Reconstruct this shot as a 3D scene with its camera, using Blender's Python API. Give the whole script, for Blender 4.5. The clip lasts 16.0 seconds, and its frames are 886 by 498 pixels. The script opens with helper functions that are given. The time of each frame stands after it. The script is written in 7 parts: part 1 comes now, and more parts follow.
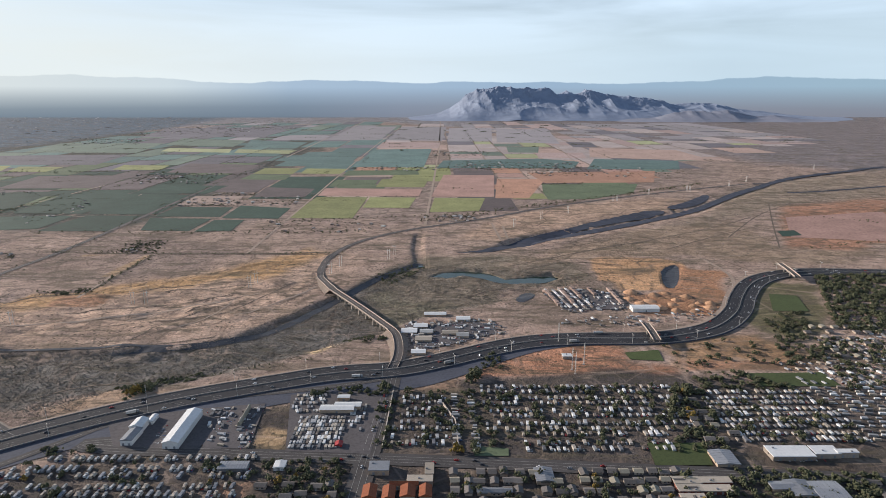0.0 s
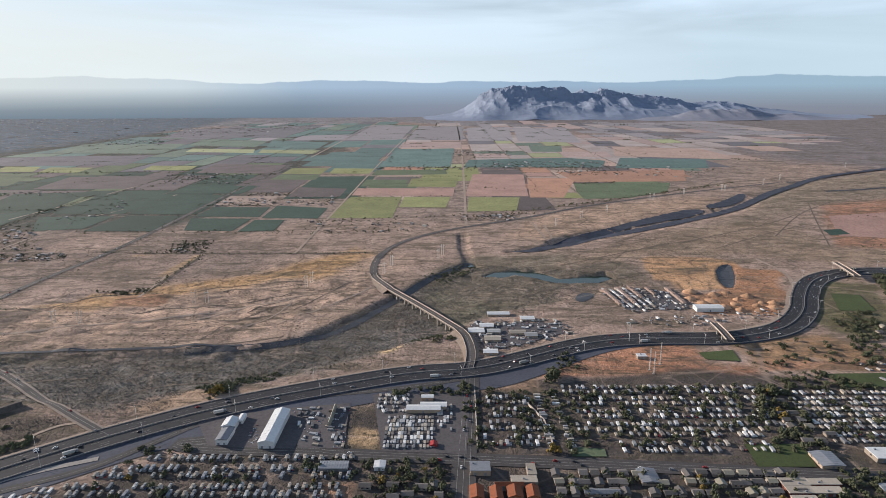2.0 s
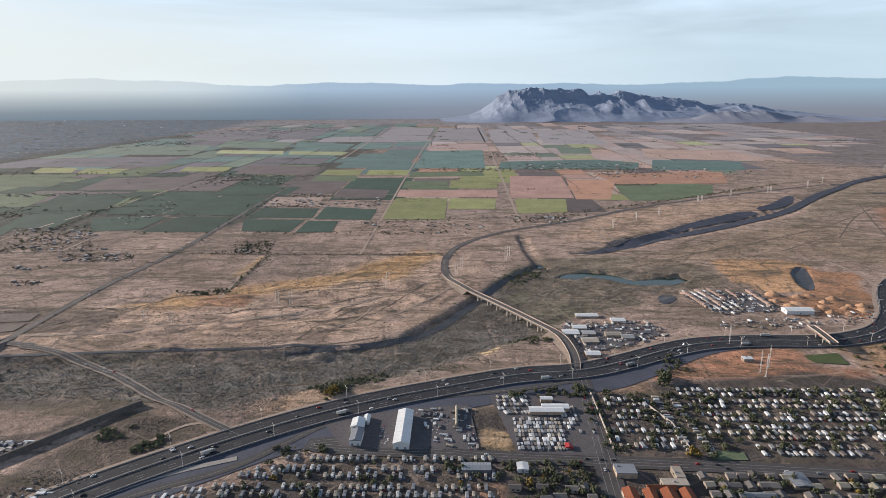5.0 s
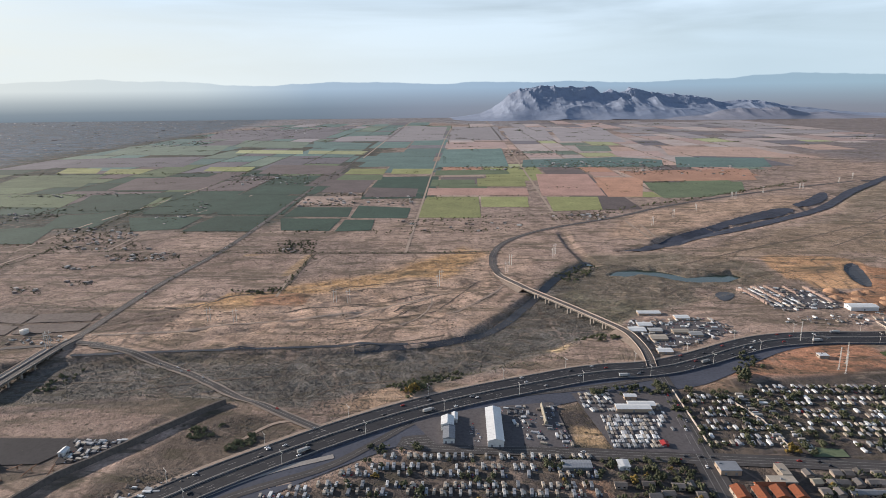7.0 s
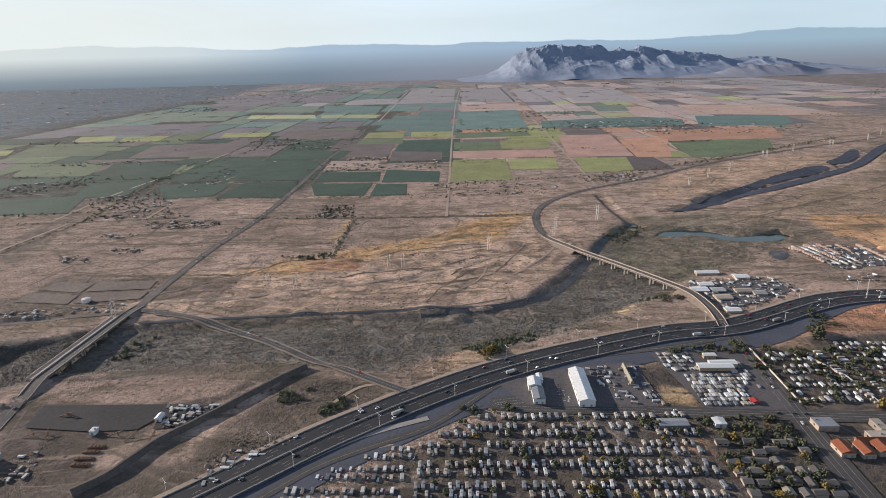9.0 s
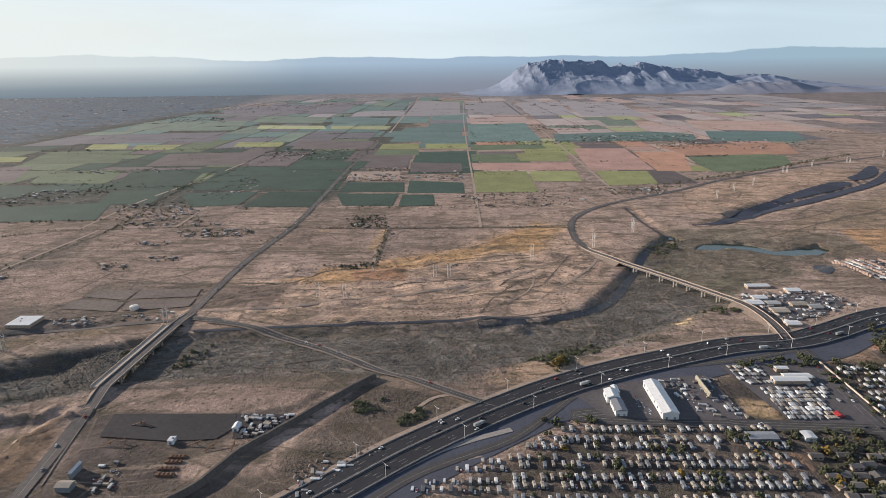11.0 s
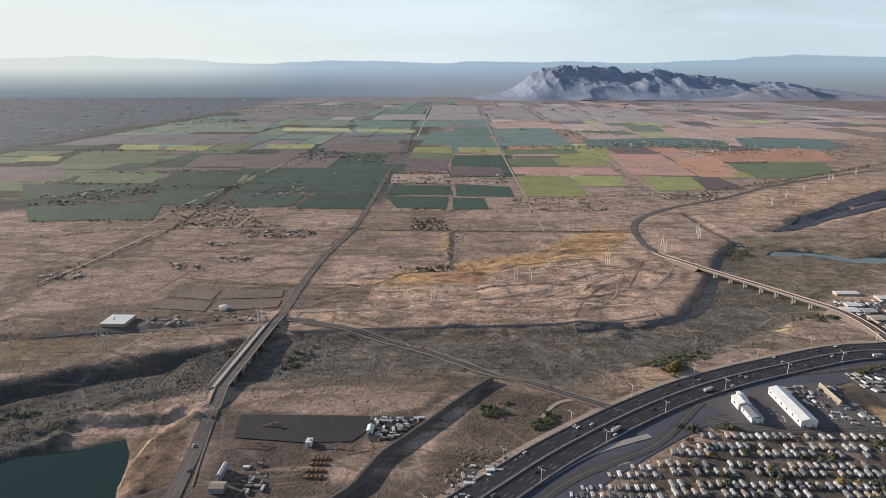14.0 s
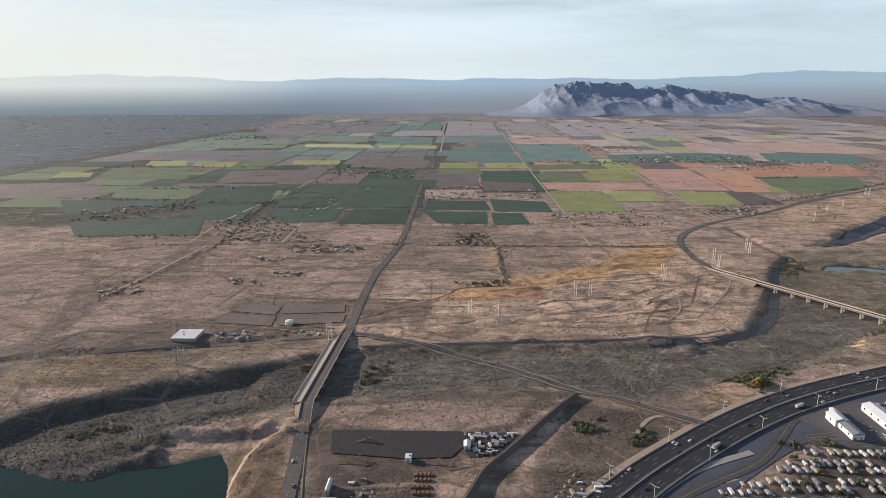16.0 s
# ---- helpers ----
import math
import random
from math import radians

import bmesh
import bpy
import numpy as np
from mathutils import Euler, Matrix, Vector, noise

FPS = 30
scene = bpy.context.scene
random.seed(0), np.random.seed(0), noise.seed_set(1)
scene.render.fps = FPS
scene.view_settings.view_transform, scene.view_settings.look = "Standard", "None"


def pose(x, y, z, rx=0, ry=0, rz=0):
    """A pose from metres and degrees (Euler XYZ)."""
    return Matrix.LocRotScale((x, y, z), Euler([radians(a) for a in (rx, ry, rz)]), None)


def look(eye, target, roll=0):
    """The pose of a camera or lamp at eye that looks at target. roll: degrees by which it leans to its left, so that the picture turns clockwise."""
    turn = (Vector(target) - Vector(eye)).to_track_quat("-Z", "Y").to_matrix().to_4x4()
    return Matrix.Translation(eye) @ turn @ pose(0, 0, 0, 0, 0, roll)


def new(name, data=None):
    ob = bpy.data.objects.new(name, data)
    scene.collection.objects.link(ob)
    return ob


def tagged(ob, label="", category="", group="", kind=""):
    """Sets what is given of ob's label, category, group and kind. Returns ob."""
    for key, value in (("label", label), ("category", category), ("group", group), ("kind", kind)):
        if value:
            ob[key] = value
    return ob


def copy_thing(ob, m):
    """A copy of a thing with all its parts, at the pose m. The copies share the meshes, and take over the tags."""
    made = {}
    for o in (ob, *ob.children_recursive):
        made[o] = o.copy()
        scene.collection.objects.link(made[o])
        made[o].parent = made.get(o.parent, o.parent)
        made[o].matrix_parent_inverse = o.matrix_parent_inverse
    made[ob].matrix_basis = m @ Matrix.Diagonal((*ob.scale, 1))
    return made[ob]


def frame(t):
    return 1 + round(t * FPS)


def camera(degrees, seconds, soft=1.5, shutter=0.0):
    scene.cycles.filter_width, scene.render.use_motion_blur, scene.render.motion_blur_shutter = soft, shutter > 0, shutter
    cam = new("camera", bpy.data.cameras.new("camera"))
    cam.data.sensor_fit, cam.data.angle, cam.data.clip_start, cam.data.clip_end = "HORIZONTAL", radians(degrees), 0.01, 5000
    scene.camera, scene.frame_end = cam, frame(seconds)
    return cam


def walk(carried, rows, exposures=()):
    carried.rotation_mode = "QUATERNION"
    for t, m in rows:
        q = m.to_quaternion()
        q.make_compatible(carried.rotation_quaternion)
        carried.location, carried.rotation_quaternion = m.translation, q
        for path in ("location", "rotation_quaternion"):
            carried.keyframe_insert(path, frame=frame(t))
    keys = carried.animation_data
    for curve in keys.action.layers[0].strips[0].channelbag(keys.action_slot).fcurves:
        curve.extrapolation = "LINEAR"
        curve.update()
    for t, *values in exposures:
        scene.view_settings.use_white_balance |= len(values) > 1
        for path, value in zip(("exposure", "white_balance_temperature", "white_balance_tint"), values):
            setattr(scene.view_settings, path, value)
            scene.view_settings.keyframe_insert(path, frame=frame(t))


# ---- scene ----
cam = camera(71.6, 16.0, 0.75)
PATH = [
    (0, (-5.584, 4.359, 193.727), (-5.57, 6.297, 193.232), 0.0),
    (0.5, (-17.719, 4.689, 193.677), (-17.713, 6.625, 193.176), -0.4),
    (1, (-29.839, 5.058, 193.608), (-29.844, 6.995, 193.108), -0.5),
    (1.5, (-41.875, 5.489, 193.517), (-41.886, 7.426, 193.018), -0.4),
    (2, (-53.824, 5.826, 193.414), (-53.839, 7.763, 192.918), -0.3),
    (2.5, (-65.684, 6.019, 193.313), (-65.703, 7.957, 192.818), -0.3),
    (3, (-77.488, 6.163, 193.221), (-77.512, 8.1, 192.726), -0.3),
    (3.5, (-89.347, 6.281, 193.145), (-89.375, 8.219, 192.648), -0.4),
    (4, (-101.393, 6.301, 193.055), (-101.425, 8.238, 192.558), -0.4),
    (6.5, (-162.902, 5.899, 191.926), (-162.953, 7.841, 191.45), -0.4),
    (7, (-175.22, 6.007, 191.783), (-175.276, 7.945, 191.29), -0.7),
    (7.5, (-187.509, 6.296, 191.644), (-187.57, 8.225, 191.12), -1.1),
    (8, (-199.812, 6.646, 191.497), (-199.876, 8.565, 190.938), -1.3),
    (8.5, (-212.176, 6.982, 191.344), (-212.241, 8.893, 190.755), -1.6),
    (9, (-224.58, 7.309, 191.153), (-224.642, 9.214, 190.548), -1.6),
    (11.5, (-286.868, 8.883, 188.864), (-286.908, 10.802, 188.302), -0.7),
    (12, (-299.303, 9.069, 188.635), (-299.346, 10.986, 188.068), -0.7),
    (12.5, (-311.654, 9.268, 188.422), (-311.7, 11.185, 187.854), -0.7),
    (13, (-323.907, 9.534, 188.208), (-323.953, 11.45, 187.637), -0.5),
    (13.5, (-336.076, 9.784, 187.99), (-336.122, 11.701, 187.422), -0.3),
    (14, (-348.223, 9.936, 187.79), (-348.271, 11.857, 187.237), -0.2),
    (14.5, (-360.38, 9.878, 187.595), (-360.433, 11.805, 187.065), -0.2),
    (15, (-372.52, 9.559, 187.429), (-372.578, 11.493, 186.92), -0.5),
    (15.5, (-384.638, 9.082, 187.315), (-384.703, 11.017, 186.814), -0.5),
    (16, (-396.751, 8.541, 187.258), (-396.822, 10.475, 186.754), -0.4),
]
walk(cam, [(t, look(eye, target, roll)) for t, eye, target, roll in PATH], [(0.0, 0.06, 6120, 10), (9.0, 0.06, 6230, 10), (16.0, 0.06, 6400, 10)])

# ---- light ----
SUN_AZ, SUN_EL = radians(-66), radians(17)
sun_from = Vector((math.sin(SUN_AZ) * math.cos(SUN_EL), math.cos(SUN_AZ) * math.cos(SUN_EL), math.sin(SUN_EL)))
sun = new("sun", bpy.data.lights.new("sun", "SUN"))
sun.data.energy, sun.data.angle, sun.data.color = 6.6, radians(0.6), (1.0, 0.86, 0.72)
sun.matrix_world = look(sun_from * 1000, (0, 0, 0))


def nodes_of(tree):
    tree.nodes.clear()

    def add(kind, **props):
        n = tree.nodes.new(kind)
        for k, v in props.items():
            if k == "op":
                n.operation = v
            elif k == "blend":
                n.data_type, n.blend_type = "RGBA", v
            else:
                n.inputs[int(k[1:])].default_value = v
        return n

    def link(a, b, i=0, o=0):
        tree.links.new(a.outputs[o], b.inputs[i])
    return add, link


def mathn(add, link, op, a, b=None, clamp=False):
    n = add("ShaderNodeMath", op=op)
    n.use_clamp = clamp
    for i, v in enumerate((a, b)):
        if v is None:
            continue
        if isinstance(v, (int, float)):
            n.inputs[i].default_value = v
        else:
            link(v, n, i)
    return n


def ramp_of(add, link, src, stops, interp="LINEAR"):
    n = add("ShaderNodeValToRGB")
    n.color_ramp.interpolation = interp
    el = n.color_ramp.elements
    while len(el) < len(stops):
        el.new(0.5)
    for e, (p, c) in zip(el, stops):
        e.position, e.color = p, (*((c,) * 3 if isinstance(c, float) else c), 1)
    link(src, n)
    return n


def mixc(add, link, fac, a, b, blend="MIX"):
    n = add("ShaderNodeMix", blend=blend)
    for i, v in ((0, fac), (6, a), (7, b)):
        if isinstance(v, (int, float)):
            n.inputs[i].default_value = v
        elif isinstance(v, tuple):
            n.inputs[i].default_value = (*v, 1)
        else:
            link(v[0], n, i, v[1]) if isinstance(v, list) else link(v, n, i)
    return [n, 2]


def build_world():
    world = bpy.data.worlds.new("world")
    scene.world = world
    world.use_nodes = True
    add, link = nodes_of(world.node_tree)
    sky = add("ShaderNodeTexSky")
    sky.sky_type, sky.sun_disc, sky.sun_elevation, sky.sun_rotation = "NISHITA", False, SUN_EL, SUN_AZ
    sky.dust_density, sky.air_density, sky.ozone_density = 2.5, 1.0, 2.0
    sky_dim = mixc(add, link, 1.0, sky, (0.085, 0.085, 0.085), "MULTIPLY")
    co = add("ShaderNodeTexCoord")
    sep = add("ShaderNodeSeparateXYZ")
    link(co, sep)
    zz = add("ShaderNodeMath", op="ADD")
    zz.inputs[1].default_value = 0.0
    link(sep, zz, 0, 2)
    az = add("ShaderNodeMath", op="ARCTAN2")
    link(sep, az, 0, 0)
    link(sep, az, 1, 1)
    # streaks of thin cirrus
    mp = add("ShaderNodeMapping")
    mp.inputs["Scale"].default_value = (1.6, 2.4, 14.0)
    mp.inputs["Rotation"].default_value = (0.0, 0.12, 0.0)
    link(co, mp)
    no = add("ShaderNodeTexNoise")
    no.inputs["Scale"].default_value, no.inputs["Detail"].default_value = 1.3, 7.0
    no.inputs["Distortion"].default_value = 0.5
    link(mp, no)
    cirrus = ramp_of(add, link, no, [(0.30, 0.45), (0.66, 1.0)])
    cloudy = mixc(add, link, cirrus, sky_dim, (0.73, 0.86, 0.97))
    # clear blue overhead
    high = ramp_of(add, link, zz, [(0.17, 0.0), (0.50, 1.0)], "EASE")
    cloudy = mixc(add, link, high, cloudy, (0.17, 0.235, 0.35))
    # pale air low over the plain
    low = ramp_of(add, link, mathn(add, link, "ABSOLUTE", zz), [(0.0, 0.95), (0.045, 0.80), (0.16, 0.0)], "EASE")
    air = ramp_of(add, link, mathn(add, link, "MULTIPLY_ADD", az, 0.7), [(0.15, (0.82, 0.84, 0.78)), (0.45, (0.76, 0.84, 0.86)), (0.8, (0.58, 0.70, 0.76))])
    for n in world.node_tree.nodes:
        if n.bl_idname == "ShaderNodeMath" and n.operation == "MULTIPLY_ADD":
            n.inputs[2].default_value = 0.5
    hazy = mixc(add, link, low, cloudy, air)
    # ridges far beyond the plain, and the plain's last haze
    rn = add("ShaderNodeTexNoise")
    rn.noise_dimensions = "1D"
    rn.inputs["Scale"].default_value, rn.inputs["Detail"].default_value = 9.0, 8.0
    link(az, rn, 1)
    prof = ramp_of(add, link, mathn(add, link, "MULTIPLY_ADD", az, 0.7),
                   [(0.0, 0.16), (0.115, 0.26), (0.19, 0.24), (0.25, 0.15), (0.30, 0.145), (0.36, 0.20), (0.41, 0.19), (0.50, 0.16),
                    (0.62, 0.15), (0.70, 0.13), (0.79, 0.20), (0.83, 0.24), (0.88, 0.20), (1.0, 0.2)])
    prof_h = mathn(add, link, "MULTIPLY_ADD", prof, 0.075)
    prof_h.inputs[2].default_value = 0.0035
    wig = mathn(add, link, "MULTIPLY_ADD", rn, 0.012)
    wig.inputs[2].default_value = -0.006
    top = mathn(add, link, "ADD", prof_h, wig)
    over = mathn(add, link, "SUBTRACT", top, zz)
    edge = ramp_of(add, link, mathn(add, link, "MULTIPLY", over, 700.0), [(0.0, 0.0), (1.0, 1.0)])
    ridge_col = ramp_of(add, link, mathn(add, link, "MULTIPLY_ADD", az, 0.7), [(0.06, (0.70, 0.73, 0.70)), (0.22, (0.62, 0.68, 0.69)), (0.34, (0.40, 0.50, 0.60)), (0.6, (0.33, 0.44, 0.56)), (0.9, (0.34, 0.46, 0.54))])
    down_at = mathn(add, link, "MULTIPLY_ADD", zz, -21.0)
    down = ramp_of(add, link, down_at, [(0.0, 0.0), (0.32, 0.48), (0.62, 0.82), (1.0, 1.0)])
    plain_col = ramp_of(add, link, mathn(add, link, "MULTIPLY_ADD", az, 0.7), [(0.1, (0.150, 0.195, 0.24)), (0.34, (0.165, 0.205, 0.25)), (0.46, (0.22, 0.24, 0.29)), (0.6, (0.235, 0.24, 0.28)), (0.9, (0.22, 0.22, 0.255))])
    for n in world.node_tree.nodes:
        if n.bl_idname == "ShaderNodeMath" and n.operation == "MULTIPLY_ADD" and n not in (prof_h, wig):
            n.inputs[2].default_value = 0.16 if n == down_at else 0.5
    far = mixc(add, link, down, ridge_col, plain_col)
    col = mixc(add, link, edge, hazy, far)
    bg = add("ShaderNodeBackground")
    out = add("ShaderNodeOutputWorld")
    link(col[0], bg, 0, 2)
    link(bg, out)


build_world()


# ---- materials ----
def mat(name, color, rough=0.85, grain=1.0, patch=0.06, vary=0.35, bump=0.0, metal=0.0, tint=0.0, spec=0.3, second=None):
    """A surface with grain and patches (cycles per metre), and each object's own tint."""
    m = bpy.data.materials.new(name)
    m.use_nodes = True
    add, link = nodes_of(m.node_tree)
    co = add("ShaderNodeTexCoord")
    n1, n2 = add("ShaderNodeTexNoise"), add("ShaderNodeTexNoise")
    for n, s, d in ((n1, grain, 6.0), (n2, patch, 5.0)):
        n.inputs["Scale"].default_value, n.inputs["Detail"].default_value, n.inputs["Roughness"].default_value = s, d, 0.65
        link(co, n, 0, 3)
    lo = tuple(max(0.0, c * (1 - vary)) for c in color)
    hi = second or tuple(c * (1 + vary * 0.6) for c in color)
    r1 = ramp_of(add, link, n1, [(0.28, lo), (0.5, tuple(color)), (0.74, hi)])
    r2 = ramp_of(add, link, n2, [(0.3, 1 - vary * 0.6), (0.7, 1 + vary * 0.35)])
    c = mixc(add, link, 1.0, r1, r2, "MULTIPLY")
    if tint:
        info = add("ShaderNodeObjectInfo")
        r3 = ramp_of(add, link, mathn(add, link, "ADD", [info, 5][0], 0.0), [(0.0, 1 - tint), (1.0, 1 + tint * 0.5)])
        m.node_tree.links.new(info.outputs["Random"], r3.inputs[0])
        c = mixc(add, link, 1.0, c, r3, "MULTIPLY")
    b = add("ShaderNodeBsdfPrincipled")
    link(c[0], b, 0, c[1])
    b.inputs["Roughness"].default_value, b.inputs["Metallic"].default_value = rough, metal
    b.inputs["Specular IOR Level"].default_value = spec
    if bump:
        bp = add("ShaderNodeBump")
        bp.inputs["Strength"].default_value, bp.inputs["Distance"].default_value = 0.6, bump
        link(n1, bp, "Height")
        link(bp, b, "Normal")
    o = add("ShaderNodeOutputMaterial")
    link(b, o)
    return m


def island_mat(name, colors, rough=0.7, metal=0.0):
    """One of several colours for each loose piece of a joined mesh."""
    m = bpy.data.materials.new(name)
    m.use_nodes = True
    add, link = nodes_of(m.node_tree)
    g = add("ShaderNodeNewGeometry")
    r = add("ShaderNodeValToRGB")
    r.color_ramp.interpolation = "CONSTANT"
    el = r.color_ramp.elements
    while len(el) < len(colors):
        el.new(0.5)
    for i, c in enumerate(colors):
        el[i].position, el[i].color = i / len(colors), (*c, 1)
    m.node_tree.links.new(g.outputs["Random Per Island"], r.inputs[0])
    co, n = add("ShaderNodeTexCoord"), add("ShaderNodeTexNoise")
    n.inputs["Scale"].default_value = 0.9
    link(co, n, 0, 3)
    c = mixc(add, link, 1.0, r, ramp_of(add, link, n, [(0.3, 0.75), (0.7, 1.1)]), "MULTIPLY")
    b = add("ShaderNodeBsdfPrincipled")
    link(c[0], b, 0, c[1])
    b.inputs["Roughness"].default_value, b.inputs["Metallic"].default_value = rough, metal
    o = add("ShaderNodeOutputMaterial")
    link(b, o)
    return m


# ---- small builders ----
def mesh_ob(name, verts, faces, material, parent=None, label="", mats=None, fmat=None, smooth=False):
    me = bpy.data.meshes.new(name)
    me.from_pydata([tuple(v) for v in verts], [], faces)
    for mm in (mats or [material]):
        me.materials.append(mm)
    if fmat is not None:
        me.polygons.foreach_set("material_index", fmat)
    if smooth:
        me.polygons.foreach_set("use_smooth", [True] * len(me.polygons))
    me.update()
    ob = new(name, me)
    if parent:
        ob.parent = parent
    if label:
        tagged(ob, label)
    return ob


def empty(name, x, y, z, turn=0.0):
    e = new(name)
    e.matrix_world = pose(x, y, z, 0, 0, turn)
    e.empty_display_size = 0.5
    return e


def box(x0, x1, y0, y1, z0, z1, c=0.0):
    """Verts and faces of a box; c bevels the upper edges."""
    v = [(x0, y0, z0), (x1, y0, z0), (x1, y1, z0), (x0, y1, z0)]
    f = [(3, 2, 1, 0)]
    if c:
        v += [(x0, y0, z1 - c), (x1, y0, z1 - c), (x1, y1, z1 - c), (x0, y1, z1 - c),
              (x0 + c, y0 + c, z1), (x1 - c, y0 + c, z1), (x1 - c, y1 - c, z1), (x0 + c, y1 - c, z1)]
        for i in range(4):
            j = (i + 1) % 4
            f += [(i, j, j + 4, i + 4), (i + 4, j + 4, j + 8, i + 8)]
        f.append((8, 9, 10, 11))
    else:
        v += [(x0, y0, z1), (x1, y0, z1), (x1, y1, z1), (x0, y1, z1)]
        for i in range(4):
            j = (i + 1) % 4
            f.append((i, j, j + 4, i + 4))
        f.append((4, 5, 6, 7))
    return v, f


def join(*pieces):
    v, f = [], []
    for pv, pf in pieces:
        k = len(v)
        v += list(pv)
        f += [tuple(i + k for i in q) for q in pf]
    return v, f


def prism(x0, x1, y0, y1, z0, zr, over=0.0, z_low=None):
    """A gabled roof with its ridge along x."""
    ym, t = (y0 + y1) / 2, 0.15
    x0, x1, y0, y1 = x0 - over, x1 + over, y0 - over, y1 + over
    v = [(x0, y0, z0), (x1, y0, z0), (x1, y1, z0), (x0, y1, z0), (x0, ym, zr), (x1, ym, zr),
         (x0, y0, z0 - t), (x1, y0, z0 - t), (x1, y1, z0 - t), (x0, y1, z0 - t)]
    return v, [(0, 1, 5, 4), (2, 3, 4, 5), (0, 4, 3), (1, 2, 5), (6, 7, 1, 0), (7, 8, 2, 1), (8, 9, 3, 2), (9, 6, 0, 3), (9, 8, 7, 6)]


def scatter(name, base, places, material, label="", category="", parent=None, smooth=False):
    """Joins many copies of small meshes into one. places: rows of x, y, z, size, stretch, turn."""
    places = np.asarray(places, float)
    rng = np.random.default_rng(len(places) + len(name))
    pick = rng.integers(0, len(base), len(places))
    verts, faces, k = [], [], 0
    for b, (bv, bf) in enumerate(base):
        rows = places[pick == b]
        if not len(rows):
            continue
        bv = np.asarray(bv, float)
        c, s = np.cos(rows[:, 5])[:, None], np.sin(rows[:, 5])[:, None]
        X = (bv[None, :, 0] * c - bv[None, :, 1] * s) * rows[:, 3:4] + rows[:, 0:1]
        Y = (bv[None, :, 0] * s + bv[None, :, 1] * c) * rows[:, 3:4] + rows[:, 1:2]
        Z = bv[None, :, 2] * rows[:, 3:4] * rows[:, 4:5] + rows[:, 2:3]
        verts.append(np.stack([X, Y, Z], -1).reshape(-1, 3))
        for i in range(len(rows)):
            o = k + i * len(bv)
            faces += [tuple(q + o for q in f) for f in bf]
        k += len(rows) * len(bv)
    me = bpy.data.meshes.new(name)
    me.from_pydata(np.concatenate(verts).tolist(), [], faces)
    me.materials.append(material)
    if smooth:
        me.polygons.foreach_set("use_smooth", [True] * len(me.polygons))
    ob = new(name, me)
    if parent:
        ob.parent = parent
    return tagged(ob, label, category, kind="stuff")


def clump(seed, n=9, spread=0.35, size=0.42):
    """A crown of small uneven lumps with gaps, about 1 wide and 1 high, standing on z = 0."""
    rng = np.random.default_rng(seed)
    v, f = [], []
    for i in range(n):
        c = rng.normal(0, spread, 3) * (1, 1, 0.8) + (0, 0, 0.55)
        c[2] = max(c[2], 0.16)
        r = size * rng.uniform(0.45, 0.85) * 0.6
        p = np.array([(1, 0, 0), (-1, 0, 0), (0, 1, 0), (0, -1, 0), (0, 0, 1), (0, 0, -1)], float)
        a = rng.uniform(0, 3.1)
        p = p @ np.array([[math.cos(a), math.sin(a), 0], [-math.sin(a), math.cos(a), 0], [0, 0, 1]])
        p = p * rng.uniform(0.7, 1.3, (6, 1)) * r + c
        k = len(v)
        v += p.tolist()
        f += [tuple(q + k for q in t) for t in ((0, 2, 4), (2, 1, 4), (1, 3, 4), (3, 0, 4), (2, 0, 5), (1, 2, 5), (3, 1, 5), (0, 3, 5))]
    return v, f


def inside(poly, X, Y):
    """Signed distance to a closed outline, positive inside."""
    P = np.asarray(poly, float)
    hit = np.zeros(X.shape, bool)
    dist = np.full(X.shape, 1e9)
    for (ax, ay), (bx, by) in zip(P, np.roll(P, -1, 0)):
        dx, dy = bx - ax, by - ay
        u = np.clip(((X - ax) * dx + (Y - ay) * dy) / (dx * dx + dy * dy + 1e-9), 0, 1)
        dist = np.minimum(dist, np.hypot(X - ax - u * dx, Y - ay - u * dy))
        if abs(dy) > 1e-9:
            hit ^= ((ay > Y) != (by > Y)) & (X < (Y - ay) / dy * dx + ax)
    return np.where(hit, dist, -dist)


def off_line(line, X, Y):
    P = np.asarray(line, float)
    dist = np.full(X.shape, 1e9)
    for (ax, ay), (bx, by) in zip(P[:-1], P[1:]):
        dx, dy = bx - ax, by - ay
        u = np.clip(((X - ax) * dx + (Y - ay) * dy) / (dx * dx + dy * dy + 1e-9), 0, 1)
        dist = np.minimum(dist, np.hypot(X - ax - u * dx, Y - ay - u * dy))
    return dist


def vnoise(X, Y, size, seed=0):
    """Smooth value noise, -1 to 1."""
    rng = np.random.default_rng(seed)
    tab = rng.uniform(-1, 1, (256, 256))
    x, y = X / size, Y / size
    i, j = np.floor(x).astype(int), np.floor(y).astype(int)
    u, v = x - i, y - j
    u, v = u * u * (3 - 2 * u), v * v * (3 - 2 * v)
    t = lambda a, b: tab[a % 256, b % 256]
    return (t(i, j) * (1 - u) + t(i + 1, j) * u) * (1 - v) + (t(i, j + 1) * (1 - u) + t(i + 1, j + 1) * u) * v


def smooth(a, lo, hi):
    u = np.clip((a - lo) / (hi - lo), 0, 1)
    return u * u * (3 - 2 * u)


